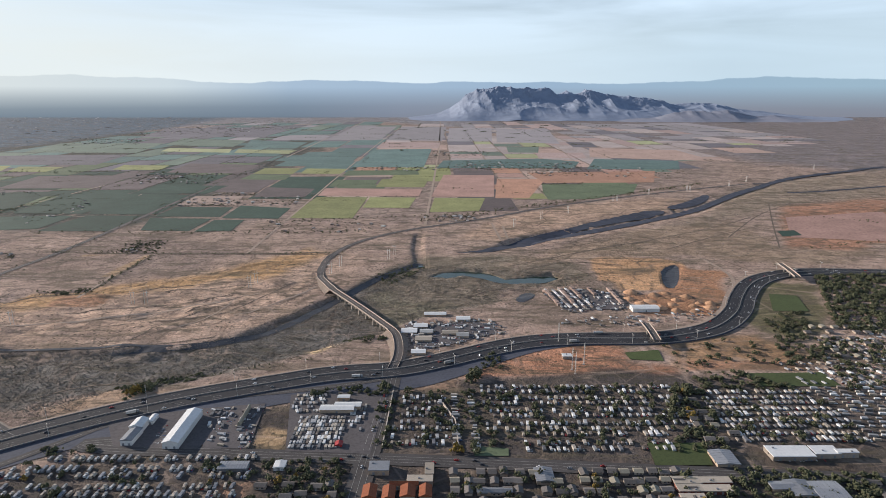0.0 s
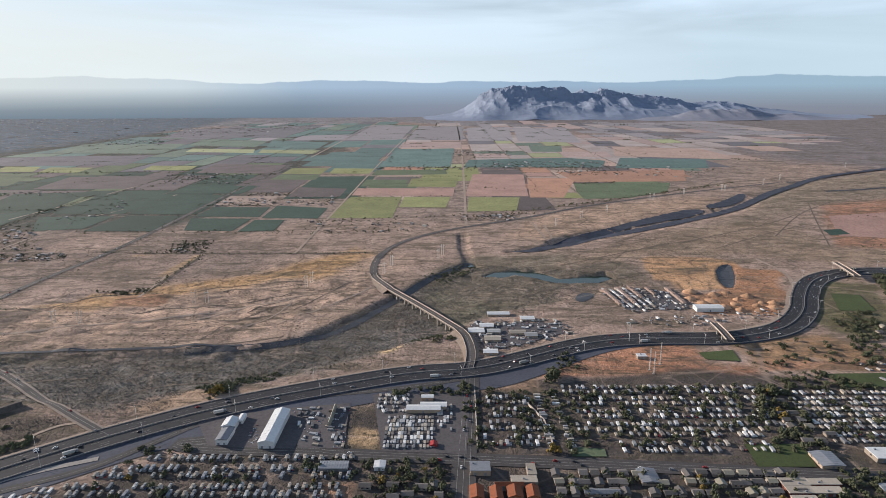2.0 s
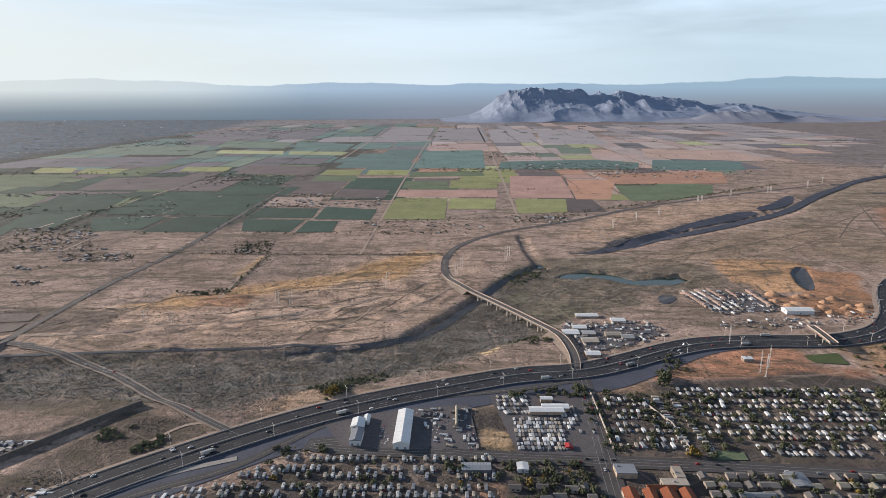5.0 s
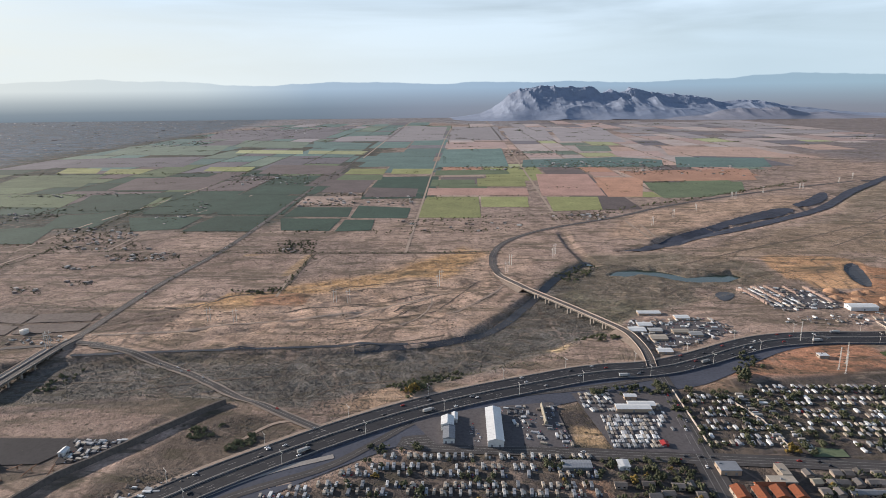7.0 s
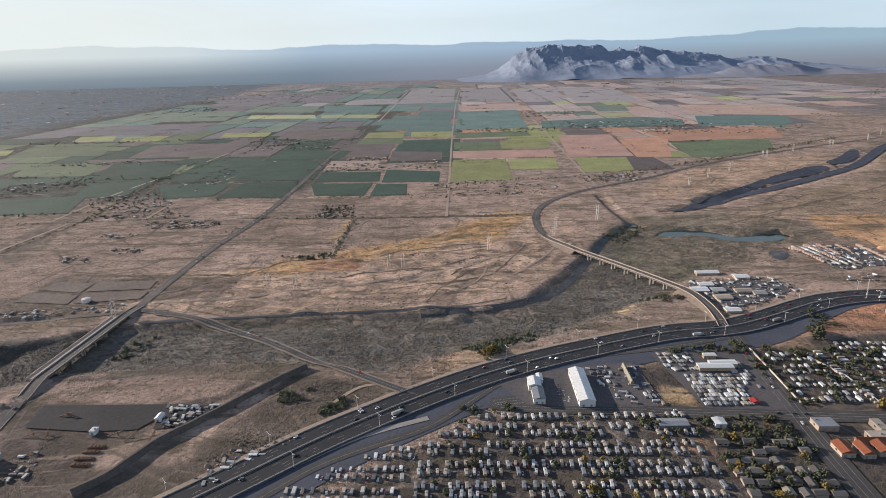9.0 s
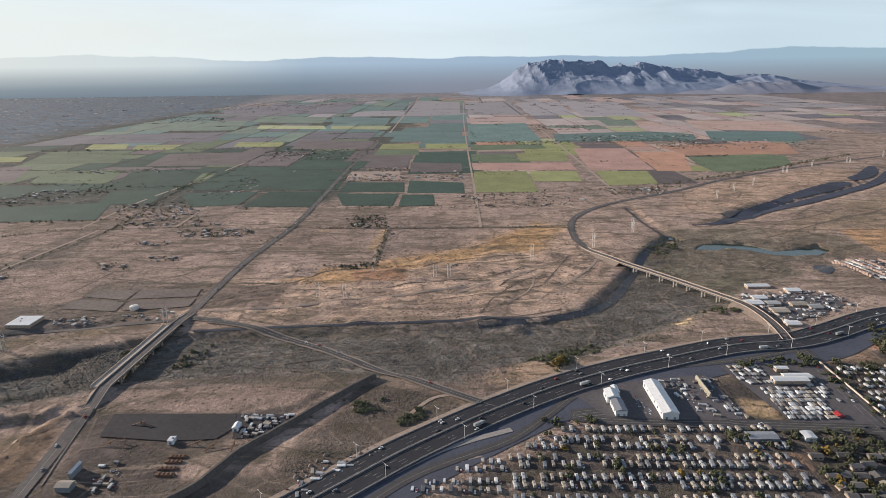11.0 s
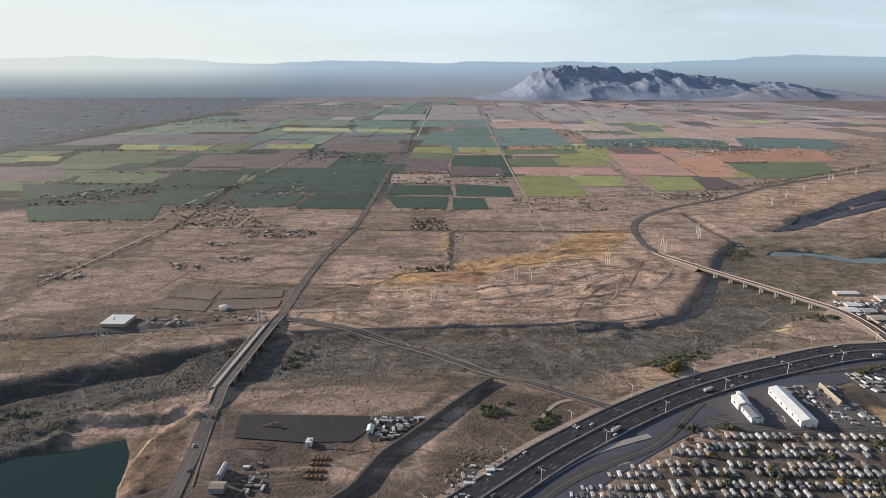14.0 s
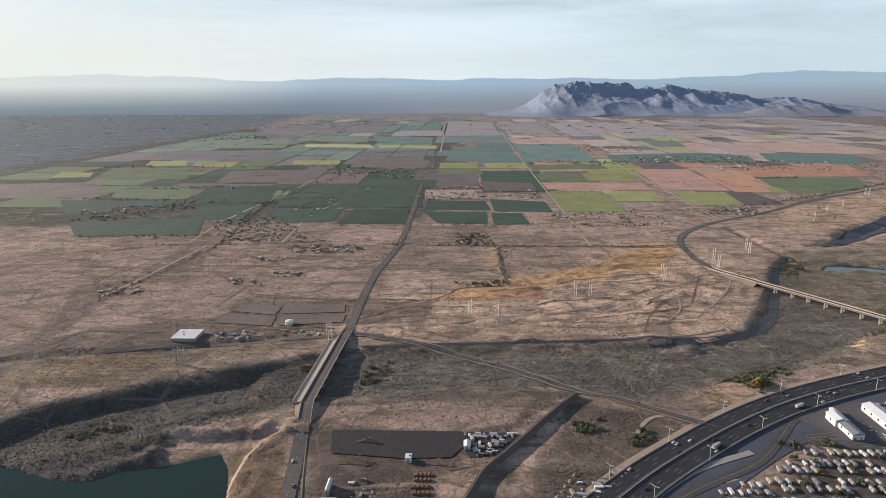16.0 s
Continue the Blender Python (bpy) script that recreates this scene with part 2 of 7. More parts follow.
# ---- the lie of the land ----
CHANNEL = [(-721.8, 242.3), (-702.0, 284.6), (-671.5, 325.6), (-651.9, 347.8), (-624.6, 363.3), (-596.0, 381.7), (-545.8, 404.8), (-506.4, 426.0), (-448.9, 437.4), (-380.6, 442.0), (-320.1, 447.4), (-254.8, 451.9), (-211.0, 455.0), (-176.3, 476.3), (-137.4, 532.8), (-100.8, 599.1), (-79.5, 638.0), (-54.8, 677.4), (-30.0, 706.2), (-9.8, 686.5), (41.8, 676.7), (109.6, 658.1), (155.7, 640.5), (122.6, 597.4), (61.4, 562.9), (6.6, 538.0), (-33.3, 504.0), (-46.2, 481.0), (-68.2, 469.1), (-105.3, 438.4), (-143.4, 415.0), (-179.8, 393.7), (-222.7, 379.4), (-265.5, 350.7), (-333.5, 365.0), (-386.0, 369.4), (-437.9, 361.6), (-461.2, 355.7), (-495.5, 349.9), (-535.7, 324.9), (-563.6, 313.3), (-559.3, 294.4), (-543.2, 270.2), (-559.6, 248.5), (-668.4, 195.9)]
LAKE = [(-723.7, 247.7), (-677.0, 272.7), (-642.0, 285.3), (-613.1, 274.4), (-589.3, 274.0), (-576.2, 282.0), (-544.8, 291.7), (-529.2, 297.3), (-518.3, 276.8), (-507.1, 243.7), (-545.1, 221.8), (-623.9, 213.3), (-670.0, 200.2)]
PIT = [(-567.2, 304.0), (-563.1, 312.1), (-542.1, 316.2), (-520.7, 320.3), (-500.1, 317.2), (-504.4, 300.0), (-510.0, 289.3), (-510.8, 271.0), (-505.0, 247.9), (-496.1, 215.2), (-540.1, 214.0), (-571.5, 269.5)]
NORTH_BANK = CHANNEL[:9]
LEVEE = [(-326.5, 360.5), (-331.3, 356.5), (-348.6, 333.6), (-365.3, 309.5), (-377.7, 291.9), (-388.3, 279.3), (-393.1, 264.5), (-399.1, 251.7), (-408.8, 241.1)]
POND = [(-14.6, 652.6), (-0.2, 667.9), (28.8, 674.5), (52.3, 663.0), (67.0, 641.4), (89.4, 647.6), (119.1, 658.1), (127.3, 645.2), (106.1, 628.8), (77.3, 625.0), (56.7, 629.2), (42.8, 645.8), (21.7, 656.6), (2.8, 646.1)]
SIDE = [(-32.9, 846.5), (-33.3, 766.0), (-26.2, 691.4)]
CUT = [(-730.3, 403.9), (-690.4, 419.3), (-624.4, 423.6), (-580.1, 441.3), (-547.2, 448.6)]
UPPER = [(95.0, 792.0), (136.9, 824.6), (181.6, 852.1), (229.1, 881.5), (293.7, 929.6), (376.2, 987.6), (433.4, 1037.3), (509.6, 1121.7), (580.6, 1206.4), (691.2, 1312.4), (798.4, 1418.7), (905.8, 1488.6), (1038.3, 1565.4), (1188.0, 1637.5)]
UPPER_B = [(11.1, 745.7), (62.1, 765.3), (92.7, 811.6), (165.0, 870.6), (233.8, 934.3), (328.6, 1012.4), (368.7, 1032.6), (375.8, 1012.1), (334.6, 973.8), (257.7, 925.6), (184.6, 866.8), (136.9, 824.6), (108.3, 786.0), (60.6, 748.1)]
DUNES = [(-523.6, 460.5), (-489.3, 527.1), (-450.7, 613.5), (-375.6, 595.4), (-287.3, 657.3), (-208.1, 731.7), (-120.9, 760.5), (-104.3, 659.5), (-110.3, 599.0), (-159.6, 504.4), (-206.8, 466.3), (-318.7, 456.3), (-423.9, 448.7), (-476.7, 449.9)]
SANDPIT = [(173.4, 709.8), (190.9, 725.3), (248.8, 717.0), (280.1, 699.0), (279.0, 672.7), (245.9, 596.5), (207.4, 593.1), (170.8, 595.2), (165.7, 636.2)]
HOLE = [(242.6, 660.5), (257.2, 683.3), (272.9, 690.4), (256.8, 643.1), (236.9, 601.5), (227.0, 599.7), (231.9, 626.7)]
INLET = [(392.8, 1059.0), (447.4, 1110.1), (502.1, 1179.5), (519.6, 1179.3), (493.4, 1128.0), (441.6, 1069.7), (392.8, 1032.4)]


def land(X, Y):
    """Height of the ground."""
    n1, n2 = vnoise(X, Y, 38, 1), vnoise(X, Y, 11, 2)
    n3 = vnoise(X, Y, 5.0, 3)
    z = 0.08 * n1 + 0.05 * n2
    d = inside(CHANNEL, X, Y) + 1.6 * n2 + 0.8 * n3
    ch = smooth(d, -2, 12)
    z = z - 3.0 * ch + ch * (0.7 * vnoise(X, Y * 2.2, 30, 4) + 0.35 * n3)
    west = smooth(-X, 525, 545)
    nb = off_line(NORTH_BANK, X, Y)
    z = z - 4.5 * west * ch * smooth(nb, 2, 20) * (1 - smooth(nb, 26, 62))
    z = z + west * ch * (2.0 * np.abs(vnoise(X * 0.35 - Y * 0.2, Y * 1.5 - X * 0.55, 26, 12)) + 0.8 * np.abs(vnoise(X * 0.4 - Y * 0.2, Y * 1.6 - X * 0.55, 9, 13)))
    d = inside(PIT, X, Y) + 3.0 * n2 + 2.0 * n3
    z = z - 3.2 * smooth(d, 0, 3.5) * (1 - 0.8 * ch) + 1.3 * smooth(d, -22, -2) * (1 - smooth(d, 2, 12)) * (np.abs(vnoise(X, Y, 7, 31)) + 0.7 * np.abs(vnoise(X, Y, 3.6, 32))) * 1.8
    d = inside(LAKE, X, Y) + 2.0 * n2
    z = np.where(d > -4, np.minimum(z, -3.3 - 3.0 * smooth(d, -4, 5)), z)
    z = z - 3.0 * smooth(inside(POND, X, Y) + 1.5 * n2, -2.5, 2.5)
    z = z - 2.2 * (1 - smooth(off_line(SIDE, X, Y), 3, 10))
    z = z - 2.0 * (1 - smooth(off_line(CUT, X, Y), 2, 9))
    z = z - 4.0 * (1 - smooth(off_line(UPPER, X, Y) + 3 * n1, 11, 20))
    z = z - 2.4 * smooth(inside(UPPER_B, X, Y) + 2 * n2, -4, 2) - 2.4 * smooth(inside(INLET, X, Y), -4, 2) - 2.2 * smooth(inside(HOLE, X, Y) + 2 * n2, -3, 3)
    dn = smooth(inside(DUNES, X, Y), 0, 30)
    z = z + dn * (2.4 * np.abs(vnoise(X * 0.6 + Y * 0.3, Y, 26, 5)) ** 1.5 + 1.5 * np.abs(vnoise(X * 0.5 - Y * 0.5, Y * 1.3, 13, 6)) + 0.6 * n2)
    for mx, my, r, h in ((-349.0, 452.0, 15.0, 2.4), (-367.0, 455.0, 10.0, 1.8), (-228.0, 441.0, 14.0, 2.4), (-252.0, 452.0, 18.0, 2.0)):
        z = z + h * (1 - smooth(np.hypot(X - mx, (Y - my) * 1.4), 2, r)) * (1 + 0.2 * n3)
    return z * np.where(np.hypot(X + 150, Y - 500) > 1600, 0.0, 1.0)


LIE = {}


def land_at(x, y):
    """Height of the ground sheet itself at a place."""
    xs, ys, Z = LIE["xs"], LIE["ys"], LIE["z"]
    i = min(max(bisect(xs, x) - 1, 0), len(xs) - 2)
    j = min(max(bisect(ys, y) - 1, 0), len(ys) - 2)
    u, v = (x - xs[i]) / (xs[i + 1] - xs[i]), (y - ys[j]) / (ys[j + 1] - ys[j])
    return (Z[j][i] * (1 - u) + Z[j][i + 1] * u) * (1 - v) + (Z[j + 1][i] * (1 - u) + Z[j + 1][i + 1] * u) * v


def bisect(a, x):
    lo, hi = 0, len(a)
    while lo < hi:
        mid = (lo + hi) // 2
        if x < a[mid]:
            hi = mid
        else:
            lo = mid + 1
    return lo


def steps(lo, hi, fine, far_lo, far_hi, grow=1.12):
    a = list(np.arange(lo, hi, fine))
    s, v = fine, a[-1]
    while v < far_hi:
        s *= grow
        v += s
        a.append(v)
    s, v = fine, a[0]
    while v > far_lo:
        s *= grow
        v -= s
        a.insert(0, v)
    return np.array(a)


FAR_TOWN = [(-1737, 1067), (-1538, 1646), (-1542, 2672), (-1495, 3480)] + [(-1640, 4830), (-1700, 5300), (-8000, 5300), (-8000, 1400)]
SOILS = [  # outline, colour, softness of its edge, unevenness
    ([(-1641.6, 804.4), (-585.2, 863.4), (-267, 932), (-31, 950), (88, 945), (657, 1438), (1109, 2315), (-340, 4141), (-1597, 3499), (-2543, 1381)], (0.36, 0.27, 0.225), 60, 30),
    ([(-1631.1, 797.7), (-642.9, 865.2), (-438.6, 858.7), (-412, 1516), (-404, 3731), (-1484, 3187), (-2543, 1381)], (0.090, 0.098, 0.088), 40, 30),
    # the town's ground is blued: distance haze put into its colour
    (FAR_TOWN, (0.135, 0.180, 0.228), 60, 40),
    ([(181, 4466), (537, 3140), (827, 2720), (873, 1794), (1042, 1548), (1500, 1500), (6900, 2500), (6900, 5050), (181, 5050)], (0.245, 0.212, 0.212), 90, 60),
    ([(-874.2, 420.8), (-760.9, 444.5), (-674.6, 495.6), (-569.9, 557.4), (-499.5, 526.9), (-494.3, 449.6), (-607.7, 406.4), (-693.0, 354.2), (-761.7, 312.2)], (0.145, 0.125, 0.112), 40, 18),
    ([(-950.3, 348.5), (-1148.3, 487.4), (-915.5, 650.1), (-700.1, 756.0), (-532.0, 787.9), (-489.3, 527.1), (-497.7, 466.9), (-621.8, 436.2), (-723.5, 394.7), (-774.4, 324.5)], (0.205, 0.158, 0.132), 25, 18),
    ([(-844.1, 835.0), (-446.5, 898.1), (-254.1, 761.8), (-250.3, 585.7), (-266.5, 482.6), (-439.1, 409.7)], (0.31, 0.23, 0.19), 25, 18),
    (CHANNEL, (0.168, 0.152, 0.135), 10, 5),
    ([(-500, 150), (-500, 264), (-364, 264), (-308, 262), (-322, 240), (-395, 150)], (0.135, 0.108, 0.092), 6, 6),
    (CHANNEL[:8] + [(-500, 420), (-500, 352)] + CHANNEL[34:], (0.088, 0.086, 0.083), 8, 5),
    ([(-82.1, 584.4), (-51.0, 621.6), (-3.5, 611.5), (41.2, 583.6), (6.7, 542.6), (-33.6, 509.5), (-47.2, 493.6), (-66.7, 543.1)], (0.21, 0.185, 0.13), 8, 5),
    ([(-79.1, 663.9), (-16.8, 724.2), (80.6, 736.9), (142.6, 697.5), (161.8, 640.5), (121.5, 591.9), (49.3, 550.1), (-3.8, 550.5), (-48.5, 584.2)], (0.26, 0.212, 0.16), 12, 10),
    (DUNES, (0.53, 0.37, 0.275), 30, 18),
    ([(-442.1, 576.4), (-364.3, 595.5), (-262.8, 657.6), (-173.2, 760.1), (-147.4, 732.3), (-184.0, 637.1), (-247.7, 616.1), (-310.6, 578.3), (-366.9, 544.3), (-434.4, 543.3)], (0.52, 0.32, 0.165), 14, 10),
    ([(-659.5, 425.0), (-608.0, 416.0), (-545.5, 443.1), (-511.9, 449.3), (-517.4, 436.1), (-571.4, 418.7), (-638.3, 387.6), (-693.0, 354.2), (-711.8, 379.2)], (0.245, 0.178, 0.118), 10, 8),
    (SANDPIT, (0.56, 0.335, 0.185), 3, 3),
    ([(270.6, 684.5), (312.4, 661.1), (282.3, 581.8), (246.3, 525.9), (167.5, 519.2), (170.2, 582.6), (215.0, 582.3)], (0.40, 0.215, 0.125), 6, 8),
    ([(54.1, 601.6), (103.4, 620.5), (180.6, 619.9), (172.6, 519.2), (151.5, 498.7), (53.6, 492.9), (54.6, 550.1)], (0.33, 0.245, 0.195), 8, 6),
    ([(3.9, 411.1), (47.8, 440.4), (77.4, 462.2), (142.5, 467.6), (134.2, 424.5), (164.2, 414.6), (160.8, 394.7), (106.6, 398.6), (55.1, 399.0), (11.6, 402.0)], (0.46, 0.235, 0.145), 6, 4),
    ([(169.9, 467.4), (258.4, 478.8), (264.5, 455.2), (272.6, 423.5), (168.3, 414.6), (171.5, 434.3)], (0.36, 0.225, 0.130), 6, 5),
    ([(307.9, 599.8), (341.0, 618.8), (382.5, 618.5), (349.0, 517.9), (289.0, 466.5), (258.4, 478.8), (263.3, 518.5)], (0.17, 0.15, 0.085), 6, 6),
    ([(593, 1063), (750, 1120), (843, 1151), (661.9, 761.0), (567.0, 792.1), (522.3, 747.6), (437.9, 762.6)], (0.40, 0.215, 0.14), 6, 4),
    ([(12.5, 812.1), (88, 966), (216, 1066), (395, 1154), (489, 1122), (355, 1007), (179.5, 881.9), (73.6, 811.7)], (0.50, 0.345, 0.25), 12, 8),
    ([(-266.8, 356.4), (-237.8, 379.4), (-207.5, 379.5), (-209.9, 362.4), (-235.9, 342.6), (-262.1, 335.8)], (0.36, 0.25, 0.185), 5, 4),
    ([(-271.5, 368.9), (-244.8, 376.7), (-218.0, 380.7), (-210.7, 365.0), (-243.9, 340.1), (-270.6, 343.5)], (0.27, 0.2, 0.16), 4, 3),
    ([(-325.2, 333.5), (-298.3, 336.8), (-272.4, 327.2), (-289.7, 312.2), (-314.9, 300.9), (-333.7, 306.4)], (0.40, 0.25, 0.165), 6, 6),
    ([(-255.3, 352.8), (-226.9, 383.5), (-192.4, 379.5), (-101.2, 409.7), (-44.9, 425.9), (-61.4, 409.8), (-143.4, 381.2), (-216.2, 353.0), (-242.2, 339.2), (-261.4, 332.6)], (0.46, 0.32, 0.22), 5, 3),
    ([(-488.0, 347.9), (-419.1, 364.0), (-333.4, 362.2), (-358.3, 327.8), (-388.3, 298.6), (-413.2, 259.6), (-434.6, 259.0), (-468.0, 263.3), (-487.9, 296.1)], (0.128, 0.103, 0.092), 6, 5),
    ([(-520.0, 280.2), (-517.1, 300.8), (-497.9, 309.6), (-489.4, 301.5), (-482.9, 257.8), (-507.0, 249.9)], (0.24, 0.165, 0.115), 5, 6),
    ([(-460.4, 350.7), (-376.3, 357.6), (-383.9, 340.1), (-404.0, 329.9), (-453.8, 330.6)], (0.255, 0.205, 0.188), 4, 3),
    ([(-107.5, 449.0), (-92.2, 462.3), (-85.0, 460.0), (-93.5, 444.6), (-103.6, 436.3)], (0.62, 0.45, 0.27), 3, 3),
    ([(-277.3, 349.3), (-248.0, 352.5), (-228.4, 348.9), (-245.8, 332.6), (-261.7, 326.5)], (0.23, 0.17, 0.14), 6, 5),
    ([(623, 1297), (1153, 1588), (843, 1151), (629, 1091), (394.6, 900.0), (297.3, 862.2), (432, 987)], (0.32, 0.248, 0.185), 25, 15),
    ([(75.0, 685.9), (256.8, 862.5), (456, 941), (437.9, 762.6), (550.7, 747.4), (474.0, 695.1), (388.0, 683.6), (289.9, 735.4), (182.0, 722.7)], (0.34, 0.248, 0.178), 15, 12),
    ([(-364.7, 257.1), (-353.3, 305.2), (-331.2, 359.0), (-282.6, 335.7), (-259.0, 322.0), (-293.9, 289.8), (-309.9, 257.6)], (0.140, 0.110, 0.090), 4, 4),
    ([(-442.7, 737.8), (-357.8, 735.7), (-358.0, 643.6), (-440.1, 647.3)], (0.4, 0.27, 0.165), 2.2, 1.2),
    ([(-377.5, 578.1), (-322.3, 580.8), (-321.7, 541.1), (-368.6, 543.3)], (0.42, 0.235, 0.145), 2.2, 1.2),
    ([(-703.1, 738.6), (-541.3, 740.2), (-534.2, 651.3), (-689.7, 654.3)], (0.345, 0.250, 0.203), 2.2, 1.2),
    ([(-682.6, 641.1), (-507.3, 633.7), (-511.6, 546.7), (-677.3, 555.2)], (0.345, 0.250, 0.203), 2.2, 1.2),
    ([(-480.9, 637.4), (-356.0, 631.0), (-360.5, 588.6), (-406.3, 585.7), (-415.1, 555.0), (-473.5, 543.0)], (0.43, 0.31, 0.25), 2.2, 1.2),
    ([(-577.0, 863.1), (-479.1, 860.0), (-486.1, 744.4), (-573.4, 752.3)], (0.43, 0.31, 0.25), 2.2, 1.2),
    ([(-563.8, 531.8), (-498.0, 537.1), (-424.3, 533.2), (-428.3, 480.9), (-548.3, 474.5)], (0.215, 0.16, 0.132), 2.2, 1.2),
    ([(-1019.6, 660.6), (-836.8, 736.3), (-746.2, 739.7), (-741.8, 594.5), (-904.3, 545.2)], (0.345, 0.250, 0.203), 2.2, 1.2),
    ([(-997.0, 490.0), (-869.3, 588.6), (-836.9, 592.8), (-793.7, 609.0), (-734.0, 445.1), (-810.4, 359.2)], (0.345, 0.250, 0.203), 2.2, 1.2),
    ([(-729.7, 590.5), (-614.5, 592.1), (-601.2, 496.8), (-698.7, 469.3), (-720.6, 445.3)], (0.345, 0.250, 0.203), 2.2, 1.2),
    ([(-528.9, 714.9), (-518.9, 720.0), (-364.4, 740.1), (-372.3, 636.0), (-480.9, 645.1)], (0.345, 0.250, 0.203), 2.2, 1.2),
    ([(-489.1, 343.6), (-354.8, 359.2), (-368.3, 329.0), (-399.4, 319.1), (-478.0, 319.0)], (0.345, 0.250, 0.203), 2.2, 1.2),
    ([(172.7, 426.2), (264.2, 423.6), (261.6, 408.3), (170.6, 409.9)], (0.42, 0.235, 0.145), 2.2, 1.2),
    # the built-up ground south of the freeway
    ([(-330, 60), (-330, 190), (-262, 262), (-210, 300), (-120, 350), (0, 392), (120, 412), (300, 372), (420, 400), (900, 480), (900, 60)], (0.098, 0.083, 0.076), 5, 3),
    ([(-113.1, 313.6), (-109.3, 334.8), (-93.4, 331.5), (-92.6, 307.9)], (0.42, 0.29, 0.17), 2, 2),
    ([(-49.9, 381.2), (3.8, 406.5), (5.1, 380.8), (-34.6, 379.4)], (0.30, 0.20, 0.14), 4, 3),
    ([(-119.2, 276.8), (-102.9, 279.5), (-102.2, 267.7), (-118.9, 267.9)], (0.36, 0.22, 0.15), 2, 2),
]


def build_ground():
    xs = steps(-760, 420, 2.6, -7000, 7000)
    ys = steps(150, 700, 2.6, -900, 5050, 1.045)
    ys = ys[ys < 5075]
    X, Y = np.meshgrid(xs, ys)
    Z = land(X, Y)
    LIE["xs"], LIE["ys"], LIE["z"] = xs.tolist(), ys.tolist(), Z.tolist()
    nx, ny = len(xs), len(ys)
    verts = np.stack([X, Y, Z], -1).reshape(-1, 3)
    idx = np.arange(nx * ny).reshape(ny, nx)
    quads = np.stack([idx[:-1, :-1], idx[:-1, 1:], idx[1:, 1:], idx[1:, :-1]], -1).reshape(-1, 4)
    me = bpy.data.meshes.new("ground")
    me.from_pydata(verts.tolist(), [], quads.tolist())
    me.polygons.foreach_set("use_smooth", [True] * len(me.polygons))
    # soils; the far plain fades to lavender-grey, haze put into the colour
    col = np.zeros((ny, nx, 3)) + (0.41, 0.297, 0.237)
    wob = vnoise(X, Y, 24, 7) + 0.5 * vnoise(X, Y, 9, 8)
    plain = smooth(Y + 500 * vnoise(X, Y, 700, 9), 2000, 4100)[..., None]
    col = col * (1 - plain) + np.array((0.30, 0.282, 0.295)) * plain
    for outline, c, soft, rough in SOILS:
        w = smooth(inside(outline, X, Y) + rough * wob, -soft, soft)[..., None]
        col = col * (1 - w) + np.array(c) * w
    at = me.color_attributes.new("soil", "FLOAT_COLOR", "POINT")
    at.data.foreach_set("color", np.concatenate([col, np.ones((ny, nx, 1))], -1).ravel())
    m = bpy.data.materials.new("desert_ground")
    m.use_nodes = True
    add, link = nodes_of(m.node_tree)
    a = add("ShaderNodeVertexColor")
    a.layer_name = "soil"
    co = add("ShaderNodeTexCoord")
    c = [a, 0]
    first = None
    for s, d, lo, hi in ((0.012, 6.0, 0.74, 1.24), (0.06, 7.0, 0.60, 1.34), (0.42, 5.0, 0.66, 1.28)):
        n = add("ShaderNodeTexNoise")
        n.inputs["Scale"].default_value, n.inputs["Detail"].default_value, n.inputs["Roughness"].default_value = s, d, 0.7
        link(co, n, 0, 3)
        c = mixc(add, link, 1.0, c, ramp_of(add, link, n, [(0.3, lo), (0.7, hi)]), "MULTIPLY")
        first = first or n
    # faint rills and vehicle tracks
    for s, amount, lo in ((0.011, 0.75, 0.005), (0.032, 0.6, 0.010), (0.07, 0.45, 0.014)):
        wn = add("ShaderNodeTexNoise")
        wn.inputs["Scale"].default_value, wn.inputs["Detail"].default_value = s * 1.4, 4.0
        link(co, wn, 0, 3)
        warp = add("ShaderNodeMix", blend="LINEAR_LIGHT")
        warp.inputs[0].default_value = 34.0 * 0.016 / s
        link(co, warp, 6, 3)
        link(wn, warp, 7, 1)
        ve = add("ShaderNodeTexVoronoi")
        ve.feature = "DISTANCE_TO_EDGE"
        ve.inputs["Scale"].default_value = s
        link(warp, ve, 0, 2)
        line = ramp_of(add, link, ve, [(lo, amount), (lo * 4.5, 0.0)])
        gate = ramp_of(add, link, wn, [(0.42, 0.0), (0.60, 1.0)])
        c = mixc(add, link, mathn(add, link, "MULTIPLY", line, gate), c, (0.13, 0.10, 0.078))
    # pale wheel tracks and trodden ground
    for s, amount, lo in ((0.009, 0.38, 0.006), (0.026, 0.22, 0.010)):
        wn = add("ShaderNodeTexNoise")
        wn.inputs["Scale"].default_value, wn.inputs["Detail"].default_value = s * 0.9, 3.0
        link(co, wn, 0, 3)
        warp = add("ShaderNodeMix", blend="LINEAR_LIGHT")
        warp.inputs[0].default_value = 0.5 / s
        link(co, warp, 6, 3)
        link(wn, warp, 7, 1)
        ve = add("ShaderNodeTexVoronoi")
        ve.feature = "DISTANCE_TO_EDGE"
        ve.inputs["Scale"].default_value = s * 1.3
        link(warp, ve, 0, 2)
        line = ramp_of(add, link, ve, [(lo, amount), (lo * 3.0, 0.0)])
        c = mixc(add, link, mathn(add, link, "MULTIPLY", line, ramp_of(add, link, wn, [(0.44, 0.0), (0.56, 1.0)])), c, (0.44, 0.33, 0.26))
    # streaks of silt and scrub left by floods
    mp = add("ShaderNodeMapping")
    mp.inputs["Rotation"].default_value = (0.0, 0.0, -0.52)
    mp.inputs["Scale"].default_value = (0.25, 1.0, 1.0)
